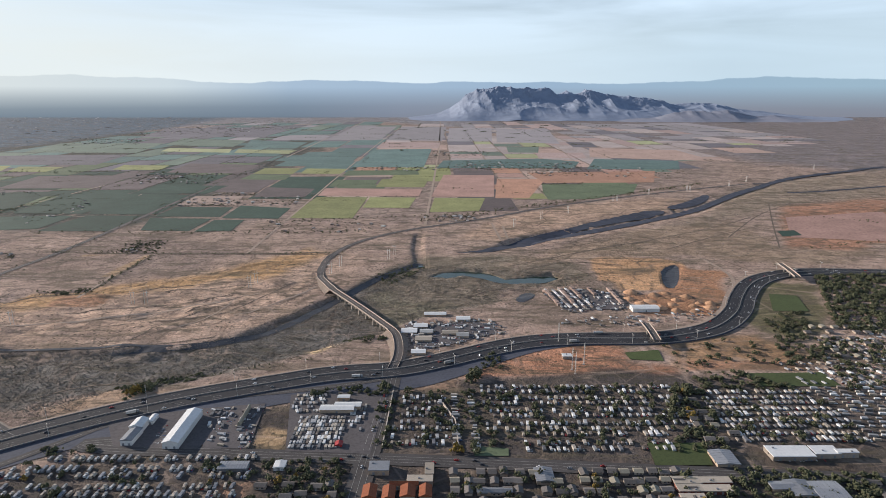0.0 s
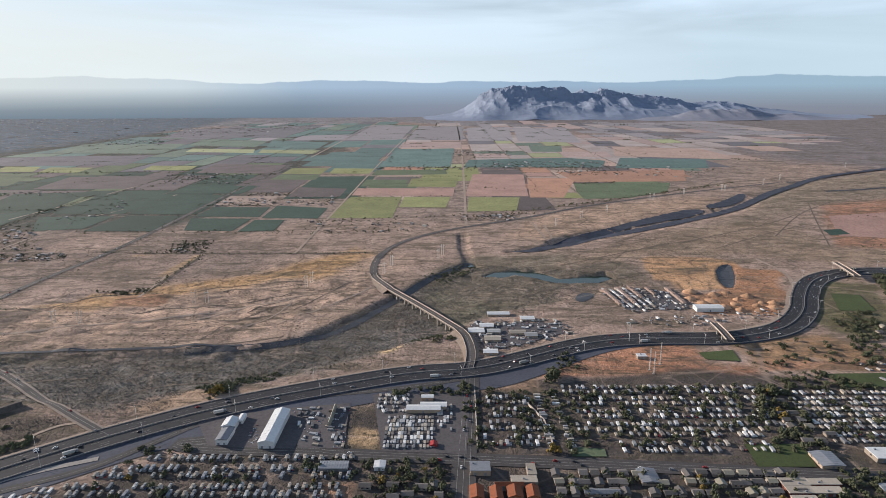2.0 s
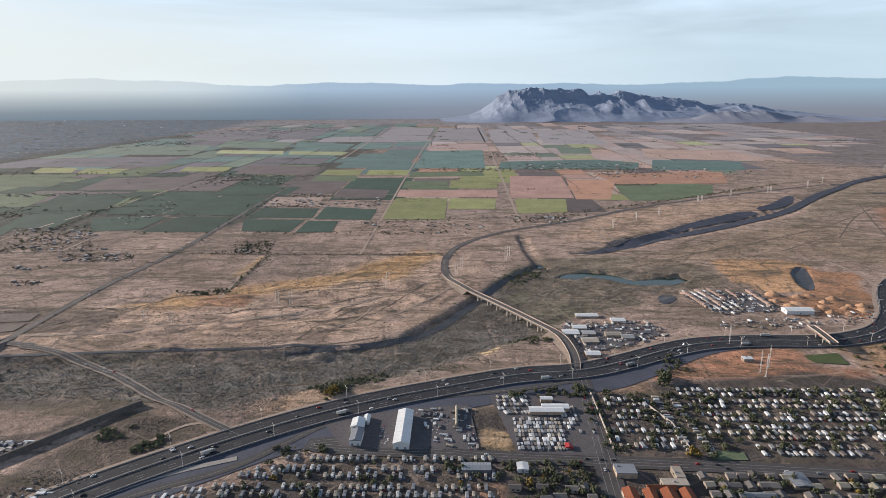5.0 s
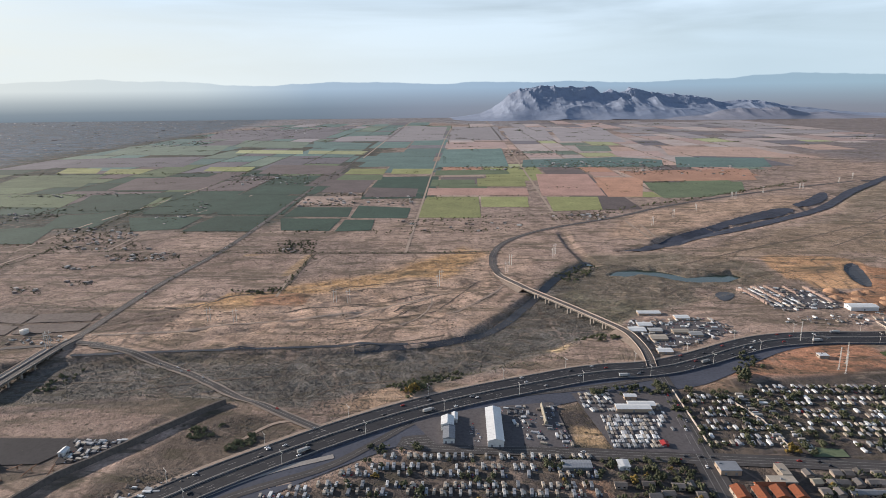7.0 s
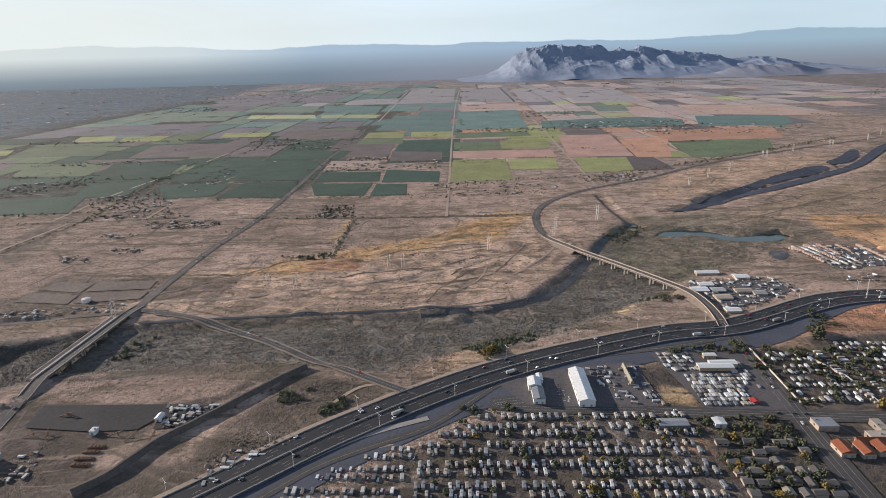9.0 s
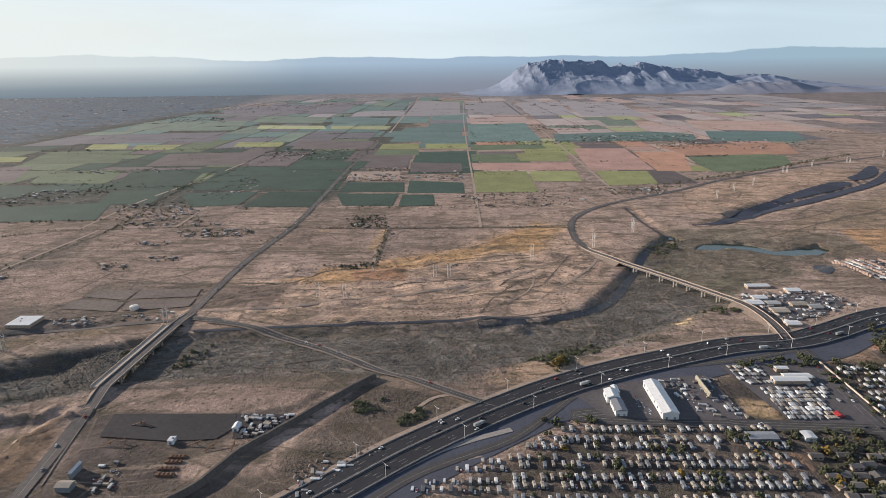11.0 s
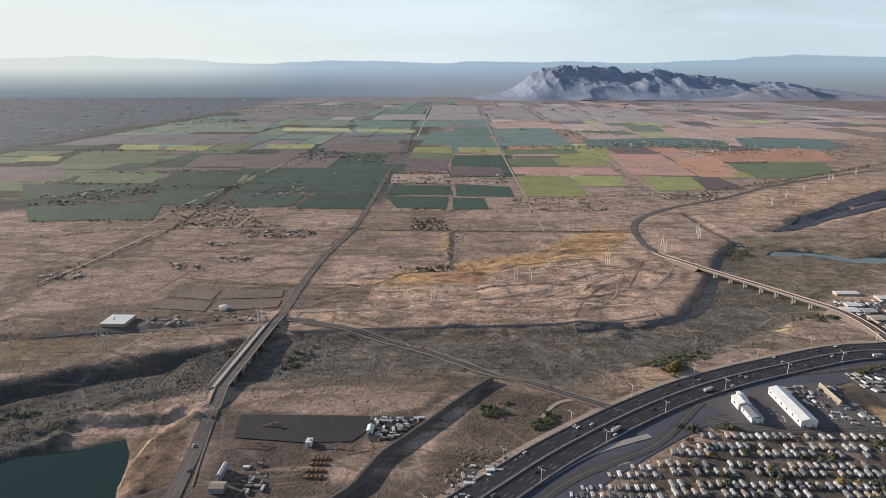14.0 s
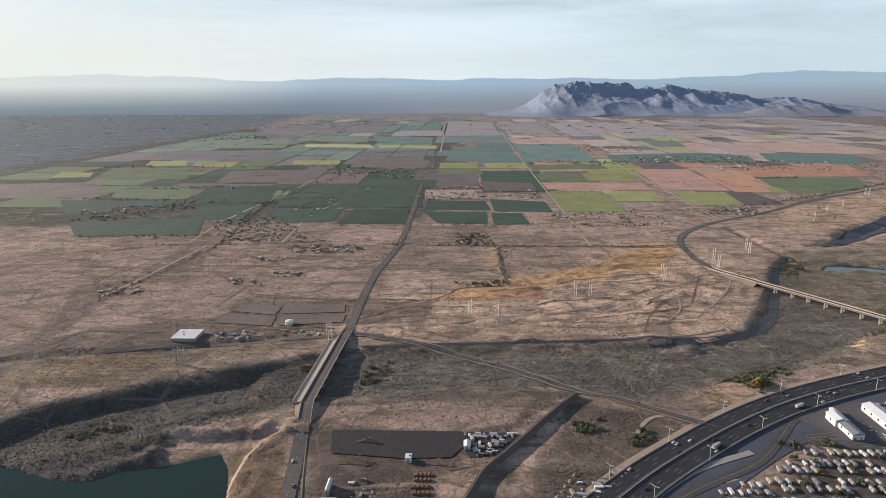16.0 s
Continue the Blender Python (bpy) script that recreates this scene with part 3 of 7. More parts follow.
    link(co, mp, 0, 3)
    for s, lo, hi, amount, tone in ((0.035, 0.54, 0.60, 0.55, (0.115, 0.098, 0.068)), (0.11, 0.56, 0.62, 0.6, (0.085, 0.075, 0.052)), (0.05, 0.60, 0.66, 0.4, (0.46, 0.35, 0.27))):
        st = add("ShaderNodeTexNoise")
        st.inputs["Scale"].default_value, st.inputs["Detail"].default_value, st.inputs["Roughness"].default_value, st.inputs["Distortion"].default_value = s, 6.0, 0.62, 1.2
        link(mp, st)
        c = mixc(add, link, ramp_of(add, link, st, [(lo, 0.0), (hi, amount)]), c, tone)
    # blotches of dark crust with ragged edges
    bl = add("ShaderNodeTexNoise")
    bl.inputs["Scale"].default_value, bl.inputs["Detail"].default_value, bl.inputs["Roughness"].default_value = 0.022, 9.0, 0.72
    link(co, bl, 0, 3)
    c = mixc(add, link, ramp_of(add, link, bl, [(0.53, 0.0), (0.60, 0.42)]), c, (0.135, 0.108, 0.085))
    # scattered low brush and dry tufts
    v = add("ShaderNodeTexVoronoi")
    v.inputs["Scale"].default_value = 0.19
    link(co, v, 0, 3)
    pn = add("ShaderNodeTexNoise")
    pn.inputs["Scale"].default_value, pn.inputs["Detail"].default_value = 0.02, 4.0
    link(co, pn, 0, 3)
    tuft = mathn(add, link, "MULTIPLY", ramp_of(add, link, v, [(0.12, 0.9), (0.30, 0.0)]), ramp_of(add, link, pn, [(0.42, 0.0), (0.56, 1.0)]))
    c = mixc(add, link, tuft, c, (0.085, 0.072, 0.05))
    b = add("ShaderNodeBsdfPrincipled")
    link(c[0], b, 0, c[1])
    b.inputs["Roughness"].default_value, b.inputs["Specular IOR Level"].default_value = 0.95, 0.1
    bn = add("ShaderNodeTexNoise")
    bn.inputs["Scale"].default_value, bn.inputs["Detail"].default_value, bn.inputs["Roughness"].default_value = 0.22, 7.0, 0.7
    link(co, bn, 0, 3)
    bp = add("ShaderNodeBump")
    bp.inputs["Strength"].default_value, bp.inputs["Distance"].default_value = 1.0, 2.2
    link(bn, bp, "Height")
    link(bp, b, "Normal")
    o = add("ShaderNodeOutputMaterial")
    link(b, o)
    me.materials.append(m)
    ob = new("ground", me)
    tagged(ob, "dry desert ground with river channel, berm and pits", "ground", kind="structure")


build_ground()


def ridged(X, Y, size, seed):
    """Sharp-crested noise of several sizes, 0 to 1."""
    a = 1 - np.abs(vnoise(X, Y, size, seed))
    b = 1 - np.abs(vnoise(X + 0.4 * Y, Y - 0.3 * X, size * 0.47, seed + 1))
    c = 1 - np.abs(vnoise(X, Y, size * 0.22, seed + 2))
    d = 1 - np.abs(vnoise(X, Y, size * 0.1, seed + 3))
    return (a * a + 0.55 * a * b * b + 0.32 * b * c + 0.16 * c * d) / 2.03


def build_mountains():
    """Bare ranges behind the plain."""
    # the range's blue is distance haze put into the rock colour
    m = mat("hazed_rock", (0.235, 0.275, 0.36), 0.95, grain=0.02, patch=0.004, vary=0.16)
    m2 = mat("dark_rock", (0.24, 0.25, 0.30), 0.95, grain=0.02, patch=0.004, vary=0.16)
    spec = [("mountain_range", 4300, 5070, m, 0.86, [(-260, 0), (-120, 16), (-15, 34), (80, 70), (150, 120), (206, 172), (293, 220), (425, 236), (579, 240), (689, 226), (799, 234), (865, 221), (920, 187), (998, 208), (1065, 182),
             (1108, 199), (1173, 224), (1240, 198), (1352, 176), (1529, 162), (1751, 136), (1819, 109), (1973, 117), (2194, 108), (2330, 72), (2554, 50), (2733, 27), (3002, 6), (3300, 0)], "bare desert mountain range, tinted blue for haze, behind the farmland", 30),
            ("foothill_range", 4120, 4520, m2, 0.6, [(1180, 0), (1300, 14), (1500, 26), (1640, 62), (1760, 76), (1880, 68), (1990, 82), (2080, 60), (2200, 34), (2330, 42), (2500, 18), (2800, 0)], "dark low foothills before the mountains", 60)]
    for name, y0, y1, material, crest, prof, label, seed in spec:
        x0, x1 = prof[0][0], prof[-1][0]
        xs, ys = np.arange(x0, x1 + 1, 11.0), np.arange(y0, y1 + 1, 11.0)
        X, Y = np.meshgrid(xs, ys)
        env = np.interp(X, [p[0] for p in prof], [p[1] for p in prof])
        u = (Y - y0) / (y1 - y0) + 0.05 * vnoise(X, Y, 180, seed + 9)
        up = np.clip(u / crest, 0, 1)
        r = ridged(X, Y * 0.6, 240, seed)
        body = up ** 1.1 * (0.68 + 0.32 * r) / 0.93
        top = env * (0.90 + 0.15 * ridged(X, Y, 85, seed + 5))
        g = smooth(up, 0.80, 1.0)
        Z = np.minimum(env * body, top) * (1 - g) + top * (0.80 + 0.20 * g) * g
        Z = np.where(u > crest + 0.03, Z * (1 - 0.8 * np.clip((u - crest - 0.03) / 0.2, 0, 1)), Z) - 2
        n = len(xs)
        idx = np.arange(n * len(ys)).reshape(len(ys), n)
        quads = np.stack([idx[:-1, :-1], idx[:-1, 1:], idx[1:, 1:], idx[1:, :-1]], -1).reshape(-1, 4)
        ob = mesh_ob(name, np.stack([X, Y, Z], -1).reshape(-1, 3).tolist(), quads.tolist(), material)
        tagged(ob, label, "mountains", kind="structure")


build_mountains()

# ---- roads and water ----
M_ASPHALT = mat("worn_asphalt", (0.030, 0.030, 0.035), 0.85, 0.6, 0.03, 0.3)
M_STREET = mat("street_asphalt", (0.075, 0.068, 0.066), 0.9, 0.5, 0.03, 0.3)
M_CONCRETE = mat("pale_concrete", (0.30, 0.27, 0.245), 0.85, 0.7, 0.05, 0.25)
M_PAINT = mat("road_paint", (0.30, 0.285, 0.265), 0.7, 1.0, 0.1, 0.2)
M_COUNTY = mat("faded_asphalt", (0.112, 0.097, 0.090), 0.9, 0.5, 0.03, 0.3)
M_DIRT = mat("dirt_track", (0.36, 0.275, 0.215), 0.95, 0.4, 0.03, 0.3)
M_DARKDIRT = mat("brushy_ditch", (0.15, 0.115, 0.085), 0.95, 0.5, 0.05, 0.4)
M_GRAVEL = mat("grey_gravel", (0.105, 0.094, 0.096), 0.95, 0.5, 0.02, 0.3)
M_VERGE = mat("dark_gravel_verge", (0.074, 0.079, 0.102), 0.9, 0.5, 0.02, 0.3)
M_BANKWALL = mat("dusty_concrete", (0.25, 0.205, 0.17), 0.9, 0.7, 0.05, 0.25)
M_LOT = mat("dark_yard_surface", (0.042, 0.038, 0.041), 0.95, 0.4, 0.03, 0.3)


def dense(line, step):
    out = []
    for (ax, ay), (bx, by) in zip(line[:-1], line[1:]):
        n = max(1, int(math.hypot(bx - ax, by - ay) / step))
        out += [(ax + (bx - ax) * i / n, ay + (by - ay) * i / n) for i in range(n)]
    return out + [line[-1]]


def rounded(line, times=2):
    for _ in range(times):
        out = [line[0]]
        for (ax, ay), (bx, by) in zip(line[:-1], line[1:]):
            out += [(ax * 0.75 + bx * 0.25, ay * 0.75 + by * 0.25), (ax * 0.25 + bx * 0.75, ay * 0.25 + by * 0.75)]
        line = out + [line[-1]]
    return line


def sideways(line):
    P = np.asarray(line, float)
    d = np.gradient(P, axis=0)
    d /= np.linalg.norm(d, axis=1)[:, None] + 1e-9
    return P, np.stack([-d[:, 1], d[:, 0]], 1)


def ribbon(line, lo, hi, lift, height=None, thick=0.0, step=5.0):
    """Verts and faces of a strip between two offsets from a line; positive offsets lie to the left of its run."""
    P, side = sideways(dense(line, step))
    v, f = [], []
    for i, (p, s) in enumerate(zip(P, side)):
        row = []
        for o in (lo, hi):
            q = p + s * o
            z = (height(p[0], p[1]) if height else land_at(*q)) + lift
            row.append((q[0], q[1], z))
        v += row
        if thick:
            v += [(a, b, c - thick) for a, b, c in row]
    k = 4 if thick else 2
    for i in range(len(P) - 1):
        a, b = i * k, (i + 1) * k
        f.append((a, b, b + 1, a + 1))
        if thick:
            f += [(a + 2, a + 3, b + 3, b + 2), (a, a + 2, b + 2, b), (a + 1, b + 1, b + 3, a + 3)]
    if thick:
        e = (len(P) - 1) * k
        f += [(0, 1, 3, 2), (e, e + 2, e + 3, e + 1)]
    return v, f


def road(name, line, width, material, label, lift=0.25, marks=True, turns=2, height=None, step=5.0):
    line = rounded(line, turns)
    ob = mesh_ob(name, *ribbon(line, -width / 2, width / 2, lift, height, step=step), material)
    tagged(ob, label, "road", kind="structure")
    if marks:
        for o in marks if isinstance(marks, tuple) else (0.0,):
            mesh_ob("lane_line", *ribbon(line, o - 0.09, o + 0.09, lift + 0.06, height, step=step), M_PAINT, ob)
    return ob


FREEWAY = [(-379.5, 206.7), (-353.8, 232.0), (-326.1, 258.6), (-303.3, 280.6), (-278.3, 301.0), (-250.2, 322.9), (-211.3, 349.0), (-169.6, 370.3), (-125.9, 387.9), (-79.1, 406.1), (-36.7, 409.5), (4.3, 429.4), (40.0, 450.2), (73.1, 463.4), (119.6, 467.7), (165.0, 466.2), (200.2, 474.3), (233.6, 491.6), (267.8, 530.1), (288.0, 568.0), (323.2, 618.9), (361.1, 645.4), (405.8, 658.1), (488.0, 650.9), (624.8, 641.3)]


def freeway_z(x, y):
    return 0.9


def build_freeway():
    line = rounded(FREEWAY, 3)
    root = tagged(new("road_freeway"), "dark asphalt freeway with two carriageways and barrier", "freeway", kind="structure")
    for name, lo, hi, lift, m, th in (("embankment", -12.2, 11.6, 0.0, M_VERGE, 1.6), ("carriageway", -11.0, -0.7, 0.10, M_ASPHALT, 0.2), ("carriageway", 0.7, 10.6, 0.10, M_ASPHALT, 0.2),
                                      ("barrier", -0.22, 0.22, 0.75, M_CONCRETE, 0.75), ("barrier", 10.8, 11.1, 0.55, M_CONCRETE, 0.55), ("barrier", -11.5, -11.2, 0.5, M_CONCRETE, 0.5)):
        mesh_ob(name, *ribbon(line, lo, hi, lift, freeway_z, th), m, root)
    for o in (-10.5, -8.3, -6.0, -3.7, -1.3, 1.3, 3.7, 6.0, 8.2, 10.2):
        edge = o in (-10.5, -1.3, 1.3, 10.2)
        P = dense(line, 3.0)
        if edge:
            mesh_ob("edge_line", *ribbon(line, o - 0.07, o + 0.07, 0.13, freeway_z), M_PAINT, root)
        else:
            pieces = [ribbon(P[i:i + 2], o - 0.08, o + 0.08, 0.13, freeway_z) for i in range(int(abs(o) * 7) % 4, len(P) - 2, 4)]
            mesh_ob("lane_line", *join(*pieces), M_PAINT, root)
    # gravel verge and frontage road on the town's side
    P, side = sideways(dense([p for p in line if p[0] < 110], 5.0))
    v = []
    for p, s in zip(P, side):
        for o in (-12.0 - 19.5 * min(1.0, max(0.02, (105 - p[0]) / 130)), -12.0):
            q = p + s * o
            v.append((q[0], q[1], land_at(*q) + 0.25))
    ob = mesh_ob("frontage_verge", v, [(2 * i, 2 * i + 2, 2 * i + 3, 2 * i + 1) for i in range(len(P) - 1)], M_VERGE)
    tagged(ob, "grey gravel verge beside the freeway", "verge", kind="structure")
    ob = mesh_ob("trim_sand_shoulder", *ribbon(line, 11.5, 15.5, 0.2), M_DIRT)
    tagged(ob, "bare sandy shoulder beside the freeway", "verge", kind="structure")


build_freeway()
road("road_frontage", [(-319.5, 236.8), (-298.5, 260.3), (-275.2, 275.0), (-250.2, 288.1), (-233.9, 302.2), (-194.8, 349.6), (-144.2, 371.8), (-87.9, 381.4), (-39.8, 397.9)], 5.5, M_STREET, "narrow asphalt frontage road beside the freeway", 0.4, turns=2)
road("road_ramp", [(-312.0, 258.2), (-286.0, 280.6), (-267.3, 291.6), (-244.8, 301.1)], 4.0, M_CONCRETE, "pale concrete freeway ramp", 0.45, False)
road("road_cross_street", [(-167.6, 313.7), (-184.2, 320.0), (-213.6, 315.2), (-189.9, 311.2), (-159.8, 309.0), (-123.7, 307.9), (-123.3, 305.9), (-47.8, 301.0), (31.7, 295.2), (120.1, 287.5), (224.7, 279.9), (315.8, 273.7)], 11.0, M_STREET, "wide asphalt street through the trailer parks", 0.35, (-2.6, 0.0, 2.6))
road("road_avenue", [(-48.5, 226.6), (-47.1, 267.3), (-44.9, 302.1), (-42.7, 337.5), (-39.3, 381.1), (-38.4, 399.7)], 13.0, M_STREET, "dark asphalt avenue with an intersection", 0.4, (-3.2, 0.0, 3.2))
road("trim_road_shoulder", [(-248.5, 322.1), (-268.6, 334.5), (-308.4, 362.1), (-339.5, 385.7), (-373.7, 410.4), (-408.2, 430.0), (-449.2, 449.1), (-474.6, 453.6), (-455.1, 453.7), (-484.9, 458.9)], 7.4, M_BANKWALL, "pale dirt shoulder of the riverbed road", 0.7, False, step=3.0)
road("road_river_flat", [(-248.5, 322.1), (-268.6, 334.5), (-308.4, 362.1), (-339.5, 385.7), (-373.7, 410.4), (-408.2, 430.0), (-449.2, 449.1), (-474.6, 453.6), (-455.1, 453.7), (-484.9, 458.9)], 4.4, M_STREET, "old asphalt road running across the dry riverbed", 0.95, step=3.0)
BRIDGE_B = [(-493.0, 347.1), (-490.3, 443.1)]
BRIDGE_A = [(-110.4, 587.4), (-75.8, 533.8), (-45.2, 482.2)]
road("road_county_south", [(-476.9, 228.7), (-480.7, 257.9), (-486.3, 301.5), (-493.0, 347.1)], 7.4, M_COUNTY, "asphalt county road beside the gravel yards", 0.4)
tagged(mesh_ob("trim_kerb_wall", *ribbon(rounded([(-489.9, 350.0), (-487.6, 327.9), (-482.6, 301.6), (-478.0, 276.5), (-473.2, 254.8)]), -0.3, 0.3, 0.4, None, 0.6, 3.0), M_BANKWALL), "low pale concrete wall along the county road", "wall", kind="structure")
road("road_bank", [(-483.5, 458.9), (-512.4, 451.5), (-559.0, 443.9), (-620.8, 434.1), (-668.0, 424.8)], 5.0, M_COUNTY, "grey gravel road along the river bank", 0.3, False)
road("road_county_north", [(-490.3, 443.1), (-489.7, 473.0), (-491.1, 519.7), (-491.7, 575.7), (-489.8, 633.3), (-483.2, 690.3), (-477.8, 751.9), (-477.3, 856.8), (-482, 1091), (-486, 1370), (-485, 1670), (-486, 2198)], 7.5, M_COUNTY, "straight asphalt county road through the fields", 0.35)
road("road_river_highway", [(-134.0, 646.8), (-138.9, 673.4), (-136.8, 725.0), (-124.4, 781.6), (-89.1, 836.5), (-43.8, 879.7), (15, 919), (88, 971), (174, 1050), (316, 1142), (480, 1236), (663, 1329), (941, 1457)], 8.0, M_COUNTY, "curving asphalt highway beside the river", 0.4)
road("road_field_edge", [(-243, 742), (-243, 1100), (-244, 1500), (-240, 2600), (-215, 3900)], 3.5, M_DIRT, "pale dirt road along the field edge", 0.3, False)
road("road_section", [(-26, 905), (-18, 1300), (-8, 1900), (0, 2600), (8, 4600)], 4.5, M_DIRT, "long straight pale farm road", 0.3, False)
road("road_section", [(-472, 1900), (-485, 2600), (-500, 3700), (-510, 4400)], 5.0, M_DIRT, "long straight pale farm road", 0.3, False)
for px in ([(381, 1728), (432, 2299)], [(811, 1794), (879, 2617)], [(75, 924), (78.3, 811.2)],
           [(-627.7, 753.7), (-638, 950), (-606, 1046), (-585, 1197)], [(-739.8, 543.2), (-732.0, 579.8), (-725.0, 655.0), (-718.9, 741.8)], [(-748.4, 756.7), (-755, 933), (-731, 1108), (-721, 1318)]):
    road("road_track", px, 3.2, M_DIRT, "pale dirt track between fields", 0.3, False)
for px, w in (([(-734.1, 535.4), (-727.6, 590.6), (-714.7, 659.2), (-704.5, 741.4), (-725, 923)], 5.0), ([(-483.0, 646.0), (-414.4, 640.4), (-353.2, 635.1)], 3.0), ([(-487.9, 490.4), (-448.1, 524.5), (-411.4, 548.5), (-405.5, 580.3), (-339.0, 582.9)], 3.0),
              ([(-580.6, 545.9), (-509.5, 540.4), (-462.1, 539.8), (-425.5, 539.3)], 4.0), ([(-355.6, 732.9), (-355.2, 592.1)], 4.5), ([(-501.6, 750.5), (-415.5, 742.7), (-345.6, 740.9), (-248.7, 738.5), (-125.8, 735.5)], 3.5), ([(-415.5, 742.7), (-345.7, 743.7), (-248.7, 738.5), (-133.4, 746.8)], 5.0),
              ([(-692.9, 654.3), (-601.8, 648.2), (-505.5, 637.9)], 2.0), ([(-777.3, 595.0), (-759.4, 630.0), (-751.9, 678.4)], 2.0), ([(-541.8, 460.1), (-493.2, 477.8), (-596.9, 460.6)], 2.0), ([(-843.0, 704.8), (-776.8, 743.2), (-672.4, 749.1), (-589.9, 758.5)], 3.0),
              ([(-866.7, 674.1), (-704.1, 610.2)], 2.0), ([(-770.5, 580.6), (-768.5, 651.8)], 2.0), ([(-602.4, 556.9), (-545.0, 544.7), (-490.5, 534.7)], 2.5), ([(-586.6, 497.1), (-504.6, 501.2)], 2.0), ([(-619.4, 517.6), (-611.3, 582.9)], 1.6), ([(-819.0, 521.8), (-782.3, 554.2), (-718.4, 548.5)], 2.0),
              ([(-589.0, 518.1), (-513.3, 519.3)], 1.6), ([(-575.3, 557.3), (-565.0, 490.8)], 1.6), ([(-736.0, 411.4), (-717.9, 421.8), (-709.9, 457.0), (-691.2, 464.5), (-638.0, 460.7)], 4.0), ([(157, 1066), (351, 1187), (556, 1339), (710, 1400)], 4.0)):
    road("trim_ditch", px, w * 0.8, M_DARKDIRT, "brush-lined dark ditch between lots", 0.22, False)
for px, w in (([(-480.5, 473.2), (-425.4, 476.7), (-383.7, 490.0), (-330.4, 504.2), (-268.7, 523.4), (-207.2, 562.9)], 3.0), ([(-187.7, 518.3), (-150.9, 564.1), (-125.2, 617.9)], 2.2), ([(-225.9, 494.4), (-210.4, 514.7), (-201.4, 544.3), (-203.2, 568.7)], 1.6), ([(-277.2, 508.4), (-208.6, 568.8), (-183.6, 585.8)], 1.8),
              ([(-512.5, 257.0), (-512.2, 295.5), (-508.3, 312.3)], 3.0), ([(-300.6, 318.2), (-289.5, 335.7), (-276.7, 339.0)], 2.5),
              ([(310.2, 708.8), (314.3, 672.4), (311.7, 635.2), (287.9, 581.8)], 4.0), ([(90, 902), (87.4, 765.1)], 3.0), ([(-293.7, 250.2), (-278.4, 271.4), (-257.3, 280.7)], 2.5), ([(-354.8, 570.9), (-361.3, 648.0)], 3.0)):
    road("road_track", px, w, M_DIRT, "pale dirt track across open ground", 0.25, False, step=3.0)


def patch(name, outline, material, label, lift=0.3, category="ground", flat=None):
    """A surfaced or planted area that follows the ground."""
    edge = dense(list(outline) + [outline[0]], 12.0)[:-1]
    bm = bmesh.new()
    vs = [bm.verts.new((x, y, (land_at(x, y) if flat is None else flat) + lift)) for x, y in edge]
    bm.faces.new(vs)
    bmesh.ops.triangulate(bm, faces=bm.faces[:])
    if flat is None and max(y for _, y in outline) < 950:
        for _ in range(5):
            long = [e for e in bm.edges if e.calc_length() > 9.0]
            if not long:
                break
            bmesh.ops.subdivide_edges(bm, edges=long, cuts=1)
            bmesh.ops.triangulate(bm, faces=[f for f in bm.faces if len(f.verts) > 3])
        for v in bm.verts:
            v.co.z = land_at(v.co.x, v.co.y) + lift
    if bm.faces[:] and sum(f.normal.z for f in bm.faces) < 0:
        bmesh.ops.reverse_faces(bm, faces=bm.faces[:])
    me = bpy.data.meshes.new(name)
    bm.to_mesh(me)
    bm.free()
    me.materials.append(material)
    return tagged(new(name, me), label, category, kind="structure")


M_WATER = bpy.data.materials.new("still_water")
M_WATER.use_nodes = True
_add, _link = nodes_of(M_WATER.node_tree)
_b, _o, _n, _p, _c = _add("ShaderNodeBsdfPrincipled"), _add("ShaderNodeOutputMaterial"), _add("ShaderNodeTexNoise"), _add("ShaderNodeBump"), _add("ShaderNodeTexCoord")
_b.inputs["Base Color"].default_value, _b.inputs["Roughness"].default_value, _b.inputs["IOR"].default_value = (0.018, 0.036, 0.030, 1), 0.12, 1.33
_n.inputs["Scale"].default_value, _p.inputs["Strength"].default_value, _p.inputs["Distance"].default_value = 0.5, 0.25, 0.15
_link(_c, _n, 0, 3), _link(_n, _p, "Height"), _link(_p, _b, "Normal"), _link(_b, _o)
patch("water_lake", [(-736.4, 251.4), (-681.1, 277.4), (-647.3, 292.3), (-613.6, 284.0), (-583.0, 288.8), (-547.5, 297.9), (-527.4, 303.8), (-514.2, 276.9), (-499.7, 233.0), (-541.6, 215.6), (-673.6, 197.4)], M_WATER, "dark green still water in a gravel pit", 0.0, "water", -4.2)
patch("water_pond", POND, M_WATER, "blue shallow pond on the river flats", 0.0, "water", -3.7)
patch("water_canal", [(-35.5, 766.0), (-29.0, 766.0), (-22.9, 691.4), (-37.2, 686.7)], M_WATER, "narrow canal water near the highway", 0.0, "water", -3.2)
# the banks' shade is put into the same dark colour as the water
M_WET_SHADE = mat("wet_and_shaded_bed", (0.052, 0.057, 0.078), 0.85, 0.12, 0.02, 0.5)
tagged(mesh_ob("river_bed", *ribbon(rounded(UPPER), -9.0, 9.0, 0.9), M_WET_SHADE), "dark riverbed coloured for water and bank shade", "riverbed", kind="structure")
for outline in (UPPER_B, INLET):
    patch("river_bed", rounded(outline + [outline[0]], 1)[:-1], M_WET_SHADE, "dark side channel coloured for damp and bank shade", 0.7, "riverbed")
tagged(mesh_ob("river_bed", *ribbon(rounded([(687.0, 1205.6), (745.8, 1219.4), (832.7, 1248.2), (944.4, 1294.2)]), -5.0, 5.0, 0.5), M_WET_SHADE), "dark thin side branch of the far river", "riverbed", kind="structure")

